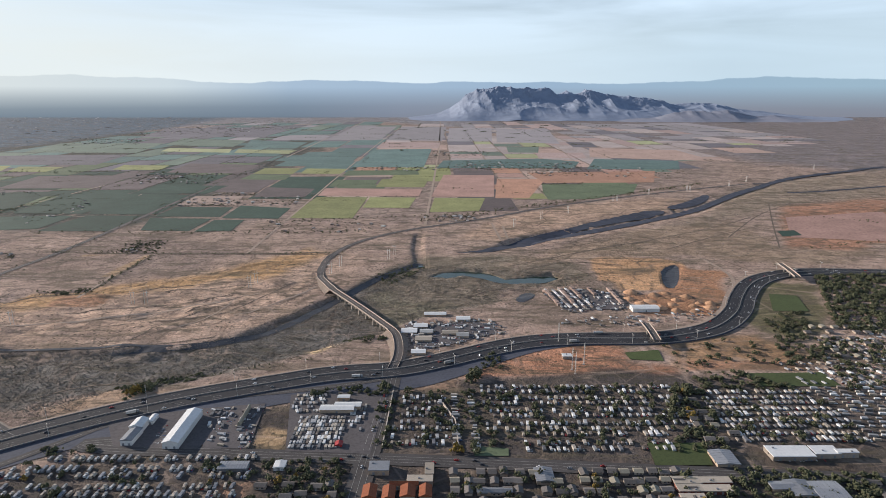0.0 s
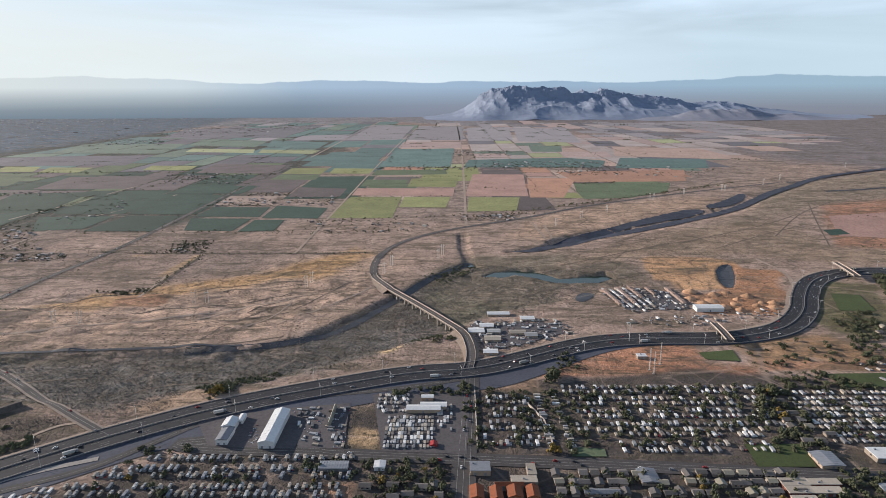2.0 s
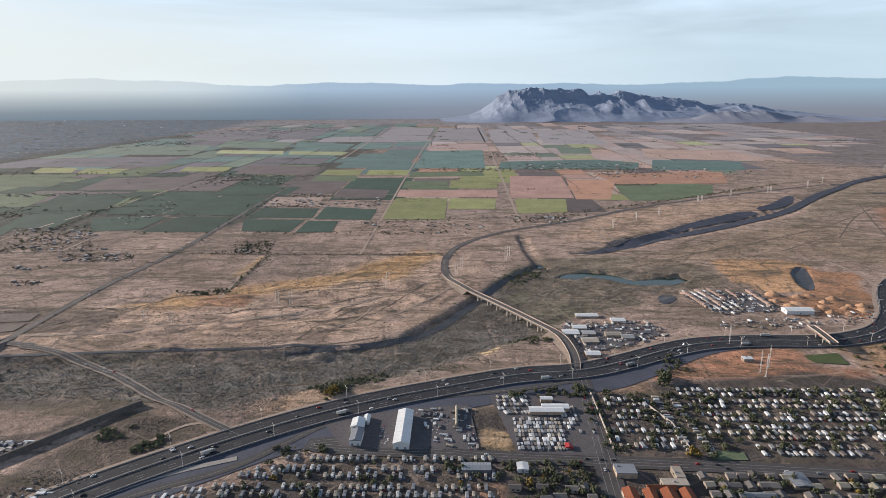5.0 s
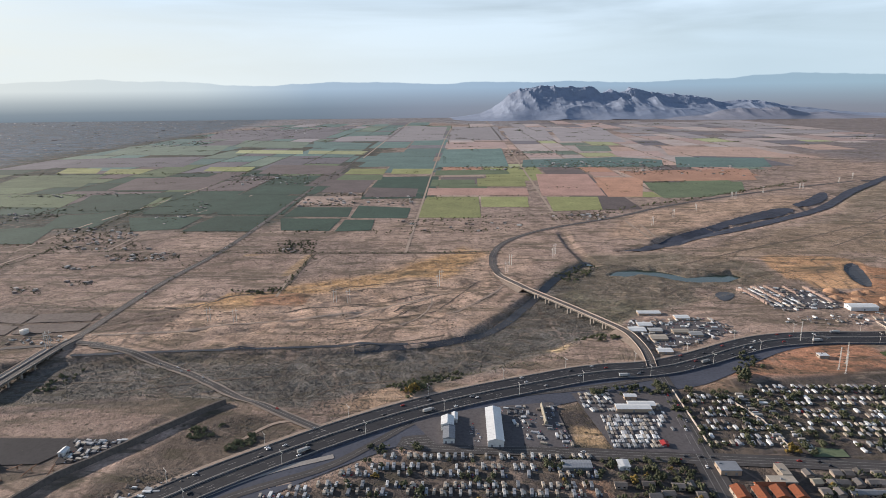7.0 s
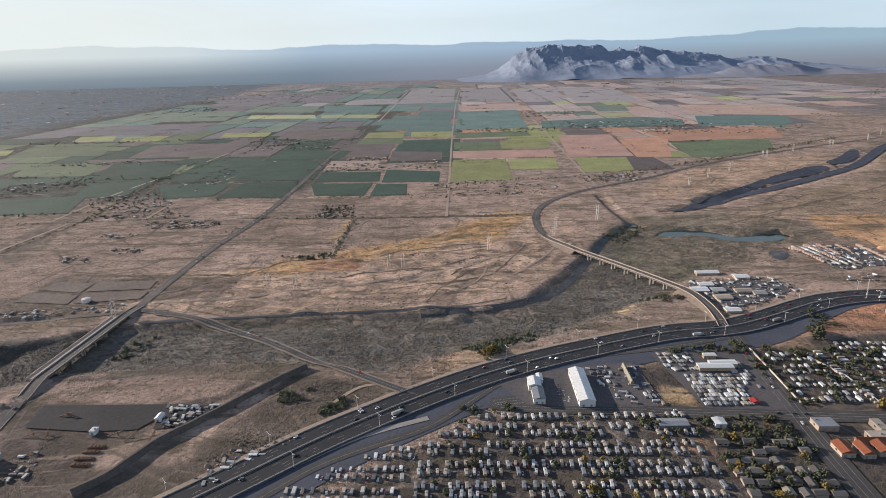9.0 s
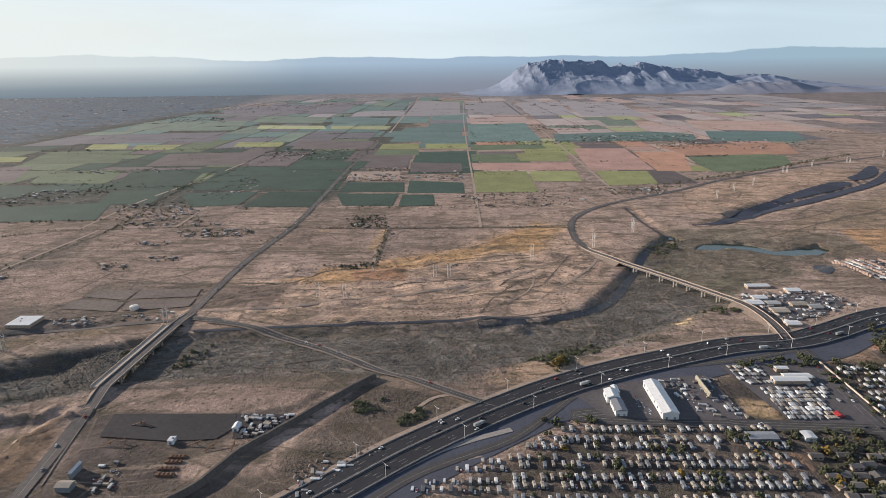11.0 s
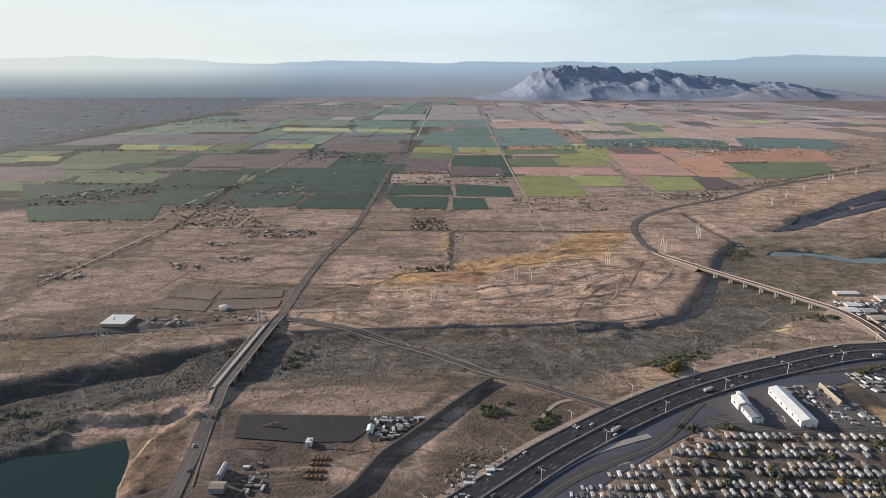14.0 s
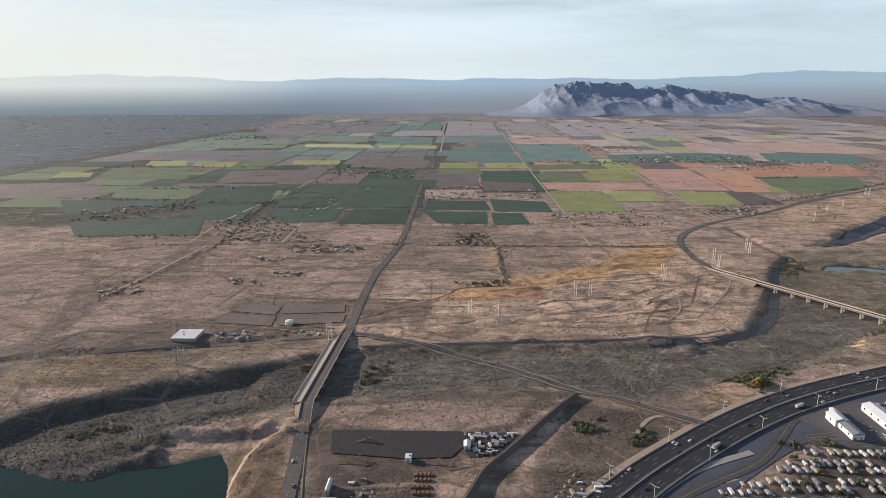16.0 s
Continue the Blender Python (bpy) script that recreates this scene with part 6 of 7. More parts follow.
def building(name, corners, h, wall, roof, label, style="flat", rise=1.0, ribs=0, doors=1):
    x0, x1, y0, y1 = rect(corners)
    cx, cy = (x0 + x1) / 2, (y0 + y1) / 2
    g = land_at(cx, cy)
    root = tagged(empty(name, cx, cy, g + 0.15), label, "building")
    w, l = (x1 - x0) / 2, (y1 - y0) / 2
    mesh_ob("wall", *box(-w, w, -l, l, -0.5, h), wall, root)
    if style == "flat":
        mesh_ob("roof", *box(-w - 0.15, w + 0.15, -l - 0.15, l + 0.15, h, h + 0.3, 0.1), roof, root)
        for i in range(max(1, int(w * l / 40))):
            ux, uy = R.uniform(-w * 0.7, w * 0.7), R.uniform(-l * 0.7, l * 0.7)
            mesh_ob("roof_unit", *box(ux - 0.5, ux + 0.5, uy - 0.4, uy + 0.4, h + 0.3, h + 0.85, 0.05), M_GREYP, root)
    else:
        along_y = l > w
        a, b = (l, w) if along_y else (w, l)
        v, f = prism(-a, a, -b, b, h, h + rise, 0.3)
        if style == "arch":
            n = 10
            v = [(s * a, b * math.cos(math.pi * i / n), h + rise * math.sin(math.pi * i / n)) for s in (-1, 1) for i in range(n + 1)]
            f = [(i, i + 1, n + 2 + i, n + 1 + i) for i in range(n)] + [tuple(range(n + 1))[::-1], tuple(range(n + 1, 2 * n + 2))]
        if along_y:
            v = [(-y, x, z) for x, y, z in v]
        rf = mesh_ob("roof", v, f, roof, root)
        for i in range(ribs):
            t = -a + (i + 0.5) * 2 * a / ribs
            for s in (-1, 1):
                q = [(t - 0.08, s * (b + 0.3), h + 0.06), (t + 0.08, s * (b + 0.3), h + 0.06), (t + 0.08, 0, h + rise + 0.06), (t - 0.08, 0, h + rise + 0.06)]
                q += [(x, y, z - 0.1) for x, y, z in q]
                if along_y:
                    q = [(-y, x, z) for x, y, z in q]
                mesh_ob("seam", q, [(0, 1, 2, 3), (7, 6, 5, 4), (0, 4, 5, 1), (1, 5, 6, 2), (2, 6, 7, 3), (3, 7, 4, 0)], roof, rf)
    for i in range(doors):
        t = -w + (i + 0.5) * 2 * w / doors
        mesh_ob("door", *box(t - 0.6, t + 0.6, -l - 0.04, -l, 0, min(1.7, h * 0.7)), M_GREYP, root)
    n = max(1, int(l / 3))
    for i in range(n):
        t = -l + (i + 0.5) * 2 * l / n
        mesh_ob("window", *box(-w - 0.03, -w, t - 0.6, t + 0.6, h * 0.45, h * 0.75), M_GLASS, root)
    return root


building("warehouse", [(-151.4, 310.7), (-160.3, 347.6)], 4.2, M_SHEET, M_SHEET, "long white metal warehouse with a ridged roof", "gable", 1.4, 12, 2)
building("warehouse", [(-178.9, 314.1), (-185.4, 327.9)], 3.6, M_SHEET, M_GREYP, "white metal warehouse with a grey lean front", "gable", 1.0, 5, 2)
building("warehouse", [(-179.6, 327.9), (-186.8, 337.5)], 4.2, M_SHEET, M_SHEET, "white metal warehouse beside the freeway", "gable", 1.4, 4)
building("storage_shed", [(-177.4, 336.8), (-180.7, 344.9)], 2.6, M_SHEET, M_SHEET, "small white metal storage shed", "gable", 0.6)
building("arched_hall", [(-125.7, 333.6), (-124.0, 356.0)], 1.5, M_OLIVE, M_OLIVE, "weathered arched metal hall beside a yard", "arch", 1.9, 0, 1)
building("red_roof_shop", [(-64.0, 311.6), (-60.2, 315.6)], 1.6, M_REDMETAL, M_REDMETAL, "small shop with a bright red metal roof", "gable", 0.8)
building("long_shelter", [(-79.6, 349.2), (-58.7, 355.4)], 2.8, M_TANWALL, M_SHEET, "long low shelter with a pale roof", "gable", 0.6)
building("long_shelter", [(-71.2, 353.4), (-54.8, 359.0)], 2.8, M_TANWALL, M_SHEET, "long low shelter with a pale roof", "gable", 0.6)
building("long_shelter", [(-70.9, 365.0), (-63.4, 368.7)], 2.8, M_TANWALL, M_SHEET, "long low shelter with a pale roof", "gable", 0.5)
building("carport", [(-122.1, 289.2), (-107.1, 295.7)], 2.2, M_GREYP, M_GREYP, "ribbed grey carport roof over parking", "gable", 0.4, 10)
building("carport", [(-93.0, 290.0), (-87.3, 296.1)], 2.2, M_SHEET, M_SHEET, "pale ribbed carport roof over parking", "gable", 0.4, 6)
building("store", [(175.2, 296.8), (198.6, 307.4)], 2.6, M_STUCCO, M_SHEET, "large store with a white flat roof", doors=3)
building("store", [(199.7, 299.2), (213.7, 307.3)], 2.6, M_STUCCO, M_SHEET, "large store with a white flat roof", doors=2)
building("store", [(212.0, 299.7), (223.8, 303.4)], 3.0, M_STUCCO, M_SHEET, "store wing with a white flat roof", doors=2)
building("office_block", [(-42.4, 285.7), (-31.9, 294.1)], 2.8, M_TANWALL, M_GREYP, "flat grey-roofed building at the intersection", doors=2)
building("office_block", [(-21.9, 276.1), (-8.8, 281.6)], 2.8, M_STUCCO, M_CREAM, "pale flat-roofed building around a court", doors=2)
building("office_block", [(-12.9, 282.6), (-8.3, 292.4)], 2.8, M_STUCCO, M_CREAM, "pale flat-roofed wing around a court")
for k, c in enumerate(([(-43.3, 263.9), (-36.6, 273.5)], [(-33.4, 263.0), (-27.4, 272.5)], [(-24.7, 264.6), (-17.5, 273.3)], [(-15.3, 264.5), (-9.3, 273.3)], [(-30.3, 273.4), (-16.2, 276.1)])):
    building("apartment_house", c, 2.8, M_STUCCO, M_TILE, "stucco apartment house with an orange tile roof", "gable", 1.4, 0, 2)
for k, c in enumerate(([(113.7, 275.1), (127.6, 281.1)], [(127.6, 275.5), (143.2, 280.5)], [(113.6, 268.8), (126.7, 274.6)], [(126.2, 268.7), (140.8, 274.0)], [(112.6, 261.9), (124.9, 267.0)])):
    building("storage_block", c, 1.8, M_BRICKRED, M_CREAM, "row of storage units with a cream roof", "flat", 0, 0, 4)
for k, c in enumerate(([(161.1, 270.2), (172.5, 276.5)], [(169.4, 264.9), (181.1, 277.4)], [(180.9, 262.3), (195.6, 276.4)], [(142.7, 291.3), (154.8, 304.4)], [(13.4, 268.7), (30.6, 272.1)], [(44.2, 277.5), (53.4, 289.0)])):
    building("commercial_building", c, 2.0, M_TANWALL, M_GREYP, "pale commercial building with a grey metal roof", "gable", 0.7, 6)
for k, c in enumerate(([(-36.7, 478.3), (-23.8, 488.1)], [(-21.2, 478.2), (-10.7, 485.6)], [(-24.3, 461.8), (-11.6, 471.0)], [(9.7, 507.6), (21.7, 515.7)], [(-2.8, 475.7), (10.1, 483.0)], [(-26.7, 436.9), (-15.9, 444.2)], [(9.0, 469.8), (18.8, 478.1)], [(-26.8, 490.7), (-15.2, 498.4)], [(-18.5, 520.2), (0.9, 527.2)])):
    building("yard_building", c, 1.7, M_TANWALL, R.choice([M_SHEET, M_CREAM, M_WHITE]), "pale metal building in an equipment yard", "gable", 0.7)
building("yard_building", [(170.6, 529.3), (194.8, 539.7)], 3.4, M_SHEET, M_SHEET, "white metal building in a truck yard", "gable", 0.8)
building("packing_shed", [(-623.5, 441.6), (-604.6, 460.1)], 2.4, M_TANWALL, M_SHEET, "large packing shed with a white flat roof", doors=3)
building("yard_office", [(-427.3, 288.0), (-424.2, 292.2)], 2.2, M_SHEET, M_SHEET, "small white hut on a dirt yard")
building("yard_office", [(-396.9, 299.7), (-393.6, 305.2)], 2.4, M_SHEET, M_SHEET, "small white shed beside scrap vehicles", "gable", 0.8)
building("plant_shed", [(-462.7, 259.5), (-461.3, 268.3)], 3.4, M_GREYP, M_SHEET, "ribbed metal plant shed on a dirt yard", "gable", 1.0, 6)
building("plant_shed", [(-463.4, 250.0), (-456.6, 254.9)], 2.8, M_GREYP, M_CREAM, "long metal plant shed on a dirt yard", "gable", 0.8)
building("pump_house", [(87.2, 428.8), (94.2, 433.9)], 2.0, M_STUCCO, M_SHEET, "small transmitter hut on bare soil")

M_TANKM = mat("white_tank", (0.68, 0.64, 0.58), 0.5, 0.6, 0.1, 0.1)


def tank(x, y, r, h):
    n = 20
    root = tagged(empty("water_tank", x, y, land_at(x, y) + 0.1), "round white water tank beside the road", "tank")
    ring = lambda rr, z: [(rr * math.cos(6.283 * i / n), rr * math.sin(6.283 * i / n), z) for i in range(n)]
    v = ring(r, -0.2) + ring(r, h)
    mesh_ob("shell", v, [(i, (i + 1) % n, n + (i + 1) % n, n + i) for i in range(n)], M_TANKM, root)
    v = ring(r + 0.1, h) + [(0, 0, h + r * 0.25)]
    mesh_ob("roof", v, [(i, (i + 1) % n, n) for i in range(n)] + [tuple(range(n))[::-1]], M_TANKM, root)


tank(*[(-541.6, 479.6)][0], 3.4, 3.0)


def house_kind(w, l, roof, label):
    w, l = w * 0.82, l * 0.82
    root = empty("house", 0, 0, -60)
    mesh_ob("wall", *box(-w / 2, w / 2, -l / 2, l / 2, -0.3, 1.7), M_STUCCO, root)
    mesh_ob("roof", *prism(-w / 2, w / 2, -l / 2, l / 2, 1.7, 2.6, 0.3), roof, root)
    mesh_ob("window", *box(-w * 0.3, -w * 0.1, -l / 2 - 0.03, -l / 2, 0.7, 1.3), M_GLASS, root)
    mesh_ob("window", *box(w * 0.15, w * 0.35, -l / 2 - 0.03, -l / 2, 0.7, 1.3), M_GLASS, root)
    mesh_ob("door", *box(-0.25, 0.25, -l / 2 - 0.04, -l / 2, 0, 1.2), M_GREYP, root)
    return tagged(root, label, "house", "houses of the town")


HOUSES = [house_kind(6.0, 5.0, M_SHINGLE, "stucco house with a grey shingle roof"), house_kind(5.0, 6.0, M_SHINGLE, "small stucco house with a dark roof"),
          house_kind(7.0, 4.6, M_SHINGLE, "long stucco house with a grey roof"), house_kind(5.4, 5.0, M_OLIVE, "small stucco house with a weathered tan roof")]


def house_rows(x0, x1, y0, y1, dx, dy, skip=0.15):
    y = y0
    while y < y1:
        x = x0
        while x < x1:
            if R.random() > skip and clear(x, y):
                copy_thing(R.choice(HOUSES), pose(x + R.uniform(-1, 1), y + R.uniform(-1, 1), land_at(x, y), 0, 0, R.choice((0, 90, 180)) + R.uniform(-4, 4)))
            x += dx * R.uniform(0.9, 1.15)
        y += dy


house_rows(2, 125, 224, 288, 6.6, 7.8, 0.22)
house_rows(215, 300, 232, 285, 11.0, 11.0, 0.3)
house_rows(-96, -58, 238, 282, 7.0, 7.6, 0.2)
house_rows(300, 440, 430, 500, 10.0, 12.0, 0.35)
house_rows(150, 166, 316, 372, 8.0, 8.0, 0.3)

# ---- poles ----
M_STEEL = mat("pale_steel", (0.62, 0.60, 0.56), 0.5, 1.0, 0.2, 0.1)


def lamp_kind():
    root = empty("street_lamp", 0, 0, -60)
    mesh_ob("pole", *box(-0.08, 0.08, -0.08, 0.08, 0, 8.0), M_STEEL, root)
    for s in (-1, 1):
        v = [(0, -0.06, 7.8), (0, 0.06, 7.8), (s * 1.8, 0.06, 8.2), (s * 1.8, -0.06, 8.2)]
        v += [(a, b, c + 0.18) for a, b, c in v]
        mesh_ob("arm", v, [(0, 1, 2, 3), (7, 6, 5, 4), (0, 4, 5, 1), (1, 5, 6, 2), (2, 6, 7, 3), (3, 7, 4, 0)], M_STEEL, root)
        mesh_ob("lamp_head", *box(s * 1.9 - 0.3, s * 1.9 + 0.3, -0.14, 0.14, 8.15, 8.32, 0.05), M_STEEL, root)
    return tagged(root, "pale steel double-armed freeway lamp", "street lamp", "lamps along the freeway")


def build_lamps():
    kind = lamp_kind()
    P, side = sideways(dense(rounded(FREEWAY, 3), 1.0))
    for i in range(30, min(len(P), 900), 46):
        d = P[i] - P[i - 1]
        for o in (12.1, -11.9):
            p = P[i] + side[i] * o
            copy_thing(kind, pose(p[0], p[1], 0.9 if o < 0 else 0.2, 0, 0, math.degrees(math.atan2(d[1], d[0])) - 90))


build_lamps()


def pylon_kind(h):
    root = empty("transmission_pylon", 0, 0, -60)
    for s in (-1, 1):
        mesh_ob("post", *box(s * 1.3 - 0.17, s * 1.3 + 0.17, -0.17, 0.17, -0.5, h), M_STEEL, root)
    mesh_ob("crossarm", *box(-3.0, 3.0, -0.12, 0.12, h * 0.84, h * 0.84 + 0.25), M_STEEL, root)
    for x in (-2.8, 0, 2.8):
        mesh_ob("insulator", *box(x - 0.07, x + 0.07, -0.07, 0.07, h * 0.84 - 0.9, h * 0.84), M_GLASS, root)
    return tagged(root, "tall pale steel H-frame transmission pylon", "pylon", "pylons of the power line")


PYLON = pylon_kind(13.0)
for x, y in ([(-708.7, 415.9), (-502.9, 452.8), (-392.1, 499.1), (-293.9, 555.0), (-195.5, 616.8), (-117.9, 682.1), (-60.2, 733.1), (-600.4, 402.7), (-500.5, 447.4), (-595.8, 401.9)] +
             [(-369.2, 498.5), (-280.6, 553.2), (-197.5, 600.7), (-124.4, 652.1), (-65.2, 712.7), (106.4, 894.1), (156, 952), (207, 998), (315, 1117), (322, 1117), (401, 1180), (491, 1221), (497, 1221), (611, 1297), (680, 1364), (966, 1590)]):
    copy_thing(PYLON, pose(x, y, land_at(x, y), 0, 0, 25))


def mast(x, y, h):
    root = tagged(empty("radio_mast", x, y, land_at(x, y)), "slim pale lattice radio mast on bare soil", "mast", "masts on the red field")
    for i in range(3):
        a = 2.094 * i
        cx, cy = 0.3 * math.cos(a), 0.3 * math.sin(a)
        mesh_ob("leg", *box(cx - 0.06, cx + 0.06, cy - 0.06, cy + 0.06, 0, h), M_STEEL, root)
    for k in range(1, int(h / 2)):
        mesh_ob("brace", *box(-0.34, 0.34, -0.3, 0.3, k * 2.0, k * 2.0 + 0.08), M_STEEL, root)
    mesh_ob("base_block", *box(-0.8, 0.8, -0.8, 0.8, -0.2, 0.4, 0.1), M_CONCRETE, root)


for x, y in [(89.6, 459.9), (90.1, 410.5), (91.1, 404.1), (100.8, 419.9)]:
    mast(x, y, 17.0)

# rows of stored pipe and heaps on the dirt yard
M_RUST = mat("rusty_heaps", (0.20, 0.115, 0.075), 0.95, 1.5, 0.3, 0.3)
for k, (px, n) in enumerate((([(-421.3, 277.3), (-412.3, 278.3)], 9), ([(-421.3, 273.1), (-412.9, 273.6)], 8), ([(-422.3, 267.6), (-412.7, 268.5)], 9), ([(-421.4, 262.7), (-411.9, 264.1)], 9))):
    (ax, ay), (bx, by) = px
    tagged(mesh_ob("pallet_row", *join(*[box(ax + (bx - ax) * i / n - 0.45, ax + (bx - ax) * i / n + 0.45, ay - 1.1, ay + 1.1, land_at(ax, ay) - 0.2, land_at(ax, ay) + 0.8 + 0.3 * (i % 2), 0.15) for i in range(n)]), M_RUST),
           "row of rusty stored steel on the dirt yard", "stored steel", "rows of stored steel", "stuff")


def conveyor(x, y, turn):
    root = tagged(empty("conveyor", x, y, land_at(x, y) + 0.1, turn), "inclined rusty gravel conveyor on the yard", "conveyor")
    v = [(-4, -0.3, 0.2), (-4, 0.3, 0.2), (4, 0.3, 2.6), (4, -0.3, 2.6)]
    v += [(a, b, c + 0.3) for a, b, c in v]
    mesh_ob("belt", v, [(0, 1, 2, 3), (7, 6, 5, 4), (0, 4, 5, 1), (1, 5, 6, 2), (2, 6, 7, 3), (3, 7, 4, 0)], M_RUST, root)
    for s in (-0.3, 0.3):
        mesh_ob("leg", *box(1.4, 1.6, s - 0.1, s + 0.1, 0, 1.9), M_RUST, root)


for (x, y), a in zip([(-459.2, 287.4), (-450.2, 287.5), (-412.8, 287.6), (-403.2, 285.1), (-391.3, 285.2), (-451.6, 306.2), (-446.4, 305.1)], (20, 110, 10, 60, 90, 5, 170)):
    conveyor(x, y, a)

# ---- trees and brush ----
NEAR_TREES = fill([(-245, 236), (-110, 236), (-110, 300), (-230, 298)], 55) + fill([(0, 222), (150, 222), (150, 286), (0, 286)], 190) + fill([(215, 225), (300, 225), (300, 282), (215, 282)], 25) + fill([(-100, 236), (-56, 236), (-56, 292), (-100, 292)], 75)
for x, y in NEAR_TREES:
    plant(R.choice((0, 1, 1, 2, 2, 3, 3, 3)), x, y, R.uniform(2.0, 4.2))
for x, y in [(-205.6, 379.5), (-208.0, 376.3), (-203.0, 379.5), (4.8, 307.2), (15.7, 305.4), (20.6, 399.2), (18.5, 395.7), (22.9, 402.8), (15.2, 392.3)] + fill([(149.4, 379.7), (164.6, 379.6), (153.2, 342.8), (139.8, 339.5)], 10):
    plant(R.choice((0, 1, 2, 3)), x, y, R.uniform(4.0, 6.5))
TOWN_TREES = []
for outline, n in (([(400.6, 638.7), (481.9, 642.4), (611.5, 626.8), (508.8, 464.9), (358.4, 468.4), (331.9, 490.9)], 1900), ([(284.6, 525.6), (322.9, 525.3), (285.2, 423.4), (255.9, 423.6)], 120), ([(-53.3, 377.2), (150.4, 388.0), (123.0, 311.9), (-42.3, 307.5)], 230), ([(146.6, 388.0), (171.7, 387.8), (158.7, 306.1), (127.3, 306.3)], 90),
                   ([(168.4, 379.6), (242.4, 379.1), (241.4, 314.0), (164.5, 311.6)], 60), ([(298.2, 466.5), (356.8, 466.0), (344.9, 378.3), (269.0, 378.9)], 180), ([(170.6, 409.9), (209.1, 405.0), (242.4, 379.1), (170.3, 379.6)], 60), ([(151.2, 290.3), (226.4, 282.3), (209.1, 257.9), (141.7, 258.3)], 150),
                   ([(-101.3, 373.6), (-39.2, 389.3), (-38.4, 379.5), (-85.6, 369.6)], 30), ([(20.9, 425.3), (39.1, 440.5), (45.0, 415.5), (15.4, 397.5)], 16), ([(165.4, 467.4), (267.5, 460.9), (265.6, 418.7), (168.3, 414.6)], 40), ([(-134.5, 302.7), (-53.8, 299.5), (-52.2, 268.2), (-100.8, 282.3), (-130.7, 292.3)], 50), ([(-227.2, 311.1), (-201.6, 313.5), (-197.2, 307.8), (-222.8, 303.9)], 12)):
    TOWN_TREES += rows_of(fill(outline, n), 1.8, 4.4 if n < 900 else 5.5, (0.6, 0.9))
scatter("town_trees", CROWNS, TOWN_TREES, M_LEAF, "dark green trees among trailers, houses and groves", "trees")
EDGE_TREES = []
for outline, n in (([(-218.9, 379.4), (-181.5, 414.3), (-156.7, 423.9), (-196.2, 379.5), (-213.5, 362.4)], 24), ([(-219.1, 393.3), (-189.9, 402.0), (-199.4, 380.7), (-209.8, 368.8)], 26), ([(-311.1, 311.1), (-295.7, 323.0), (-289.5, 314.1), (-305.8, 305.5)], 40), ([(-335.1, 330.3), (-318.5, 333.5), (-318.3, 321.0), (-332.8, 318.0)], 20),
                   ([(-424.2, 809.6), (-367.7, 814.5), (-359.8, 746.9), (-401.5, 742.3)], 90), ([(-406.8, 589.3), (-357.1, 603.3), (-353.0, 584.9), (-383.0, 578.2)], 40), ([(-513.2, 403.7), (-496.3, 418.2), (-495.2, 404.0), (-506.9, 394.8)], 40), ([(-466.6, 373.2), (-464.4, 405.8), (-446.9, 415.2), (-457.2, 373.2)], 30),
                   ([(-627.2, 315.4), (-604.8, 328.4), (-588.0, 322.5), (-615.2, 306.8)], 40), ([(-228.8, 390.7), (-189.5, 407.9), (-174.0, 398.9), (-213.1, 374.4)], 70), ([(-79.9, 642.2), (-29.7, 698.8), (-16.2, 681.8), (-57.0, 621.6)], 90), ([(-86.5, 469.2), (-60.3, 481.1), (-45.3, 468.9), (-67.3, 462.1)], 30)):
    EDGE_TREES += rows_of(fill(outline, int(n * 1.3)), 1.1, 2.9, (0.5, 0.9))
scatter("river_trees", CROWNS, EDGE_TREES, M_LEAF, "low green trees and tall brush by the river", "trees")

BRUSH = []
for outline, n, lo, hi in ((CHANNEL, 17000, 0.7, 1.8), (DUNES, 1800, 0.5, 1.4), ([(-488.0, 347.9), (-333.4, 362.2), (-256.5, 333.3), (-325.3, 261.9), (-466.8, 258.2)], 500, 0.5, 1.3), ([(10.6, 724.0), (182.0, 722.7), (180.6, 619.9), (107.0, 519.6), (56.6, 520.0), (-34.1, 520.7)], 1800, 0.7, 1.9),
                           ([(83.8, 765.1), (478, 987), (430.7, 762.6), (296.7, 684.3), (185.3, 736.1)], 1500, 0.8, 2.2), ([(587, 1221), (1074, 1477), (843, 1151), (593, 1063), (403, 920)], 1000, 1.0, 2.8), ([(-851.0, 442.8), (-541.7, 460.1), (-534.6, 407.9), (-672.4, 326.8), (-707.8, 290.7)], 1500, 0.6, 1.6),
                           ([(-777.8, 418.7), (-578.4, 541.2), (-441.2, 539.5), (-391.1, 483.1), (-518.2, 407.9), (-732.9, 373.8)], 1200, 0.6, 1.5), ([(-417.8, 553.5), (-142.3, 664.3), (-110.4, 622.0), (-178.1, 469.9), (-331.4, 427.9)], 1000, 0.5, 1.4), ([(-173.6, 379.5), (-59.0, 419.1), (-34.4, 433.9), (-91.8, 466.5), (-198.3, 423.9)], 900, 0.6, 1.6),
                           ([(-1156.7, 797.8), (-556.6, 847.9), (-138.1, 741.3), (-420.2, 539.3), (-649.2, 418.1), (-777.8, 418.7)], 5000, 0.7, 1.7), ([(-318.9, 265.2), (-259.3, 323.2), (-218.1, 371.5), (-266.8, 356.4), (-319.4, 342.1), (-361.1, 264.8)], 1100, 0.5, 1.5)):
    BRUSH += rows_of(patchy(fill(outline, int(n * 1.9)), 34 if n < 9000 else 18, 0.05 if n < 9000 else -0.7), lo * 0.75, hi * 0.75, (0.4, 0.7))
scatter("desert_brush", TUFTS, BRUSH, M_BRUSH, "grey-brown scrub scattered over dry ground", "scrub")


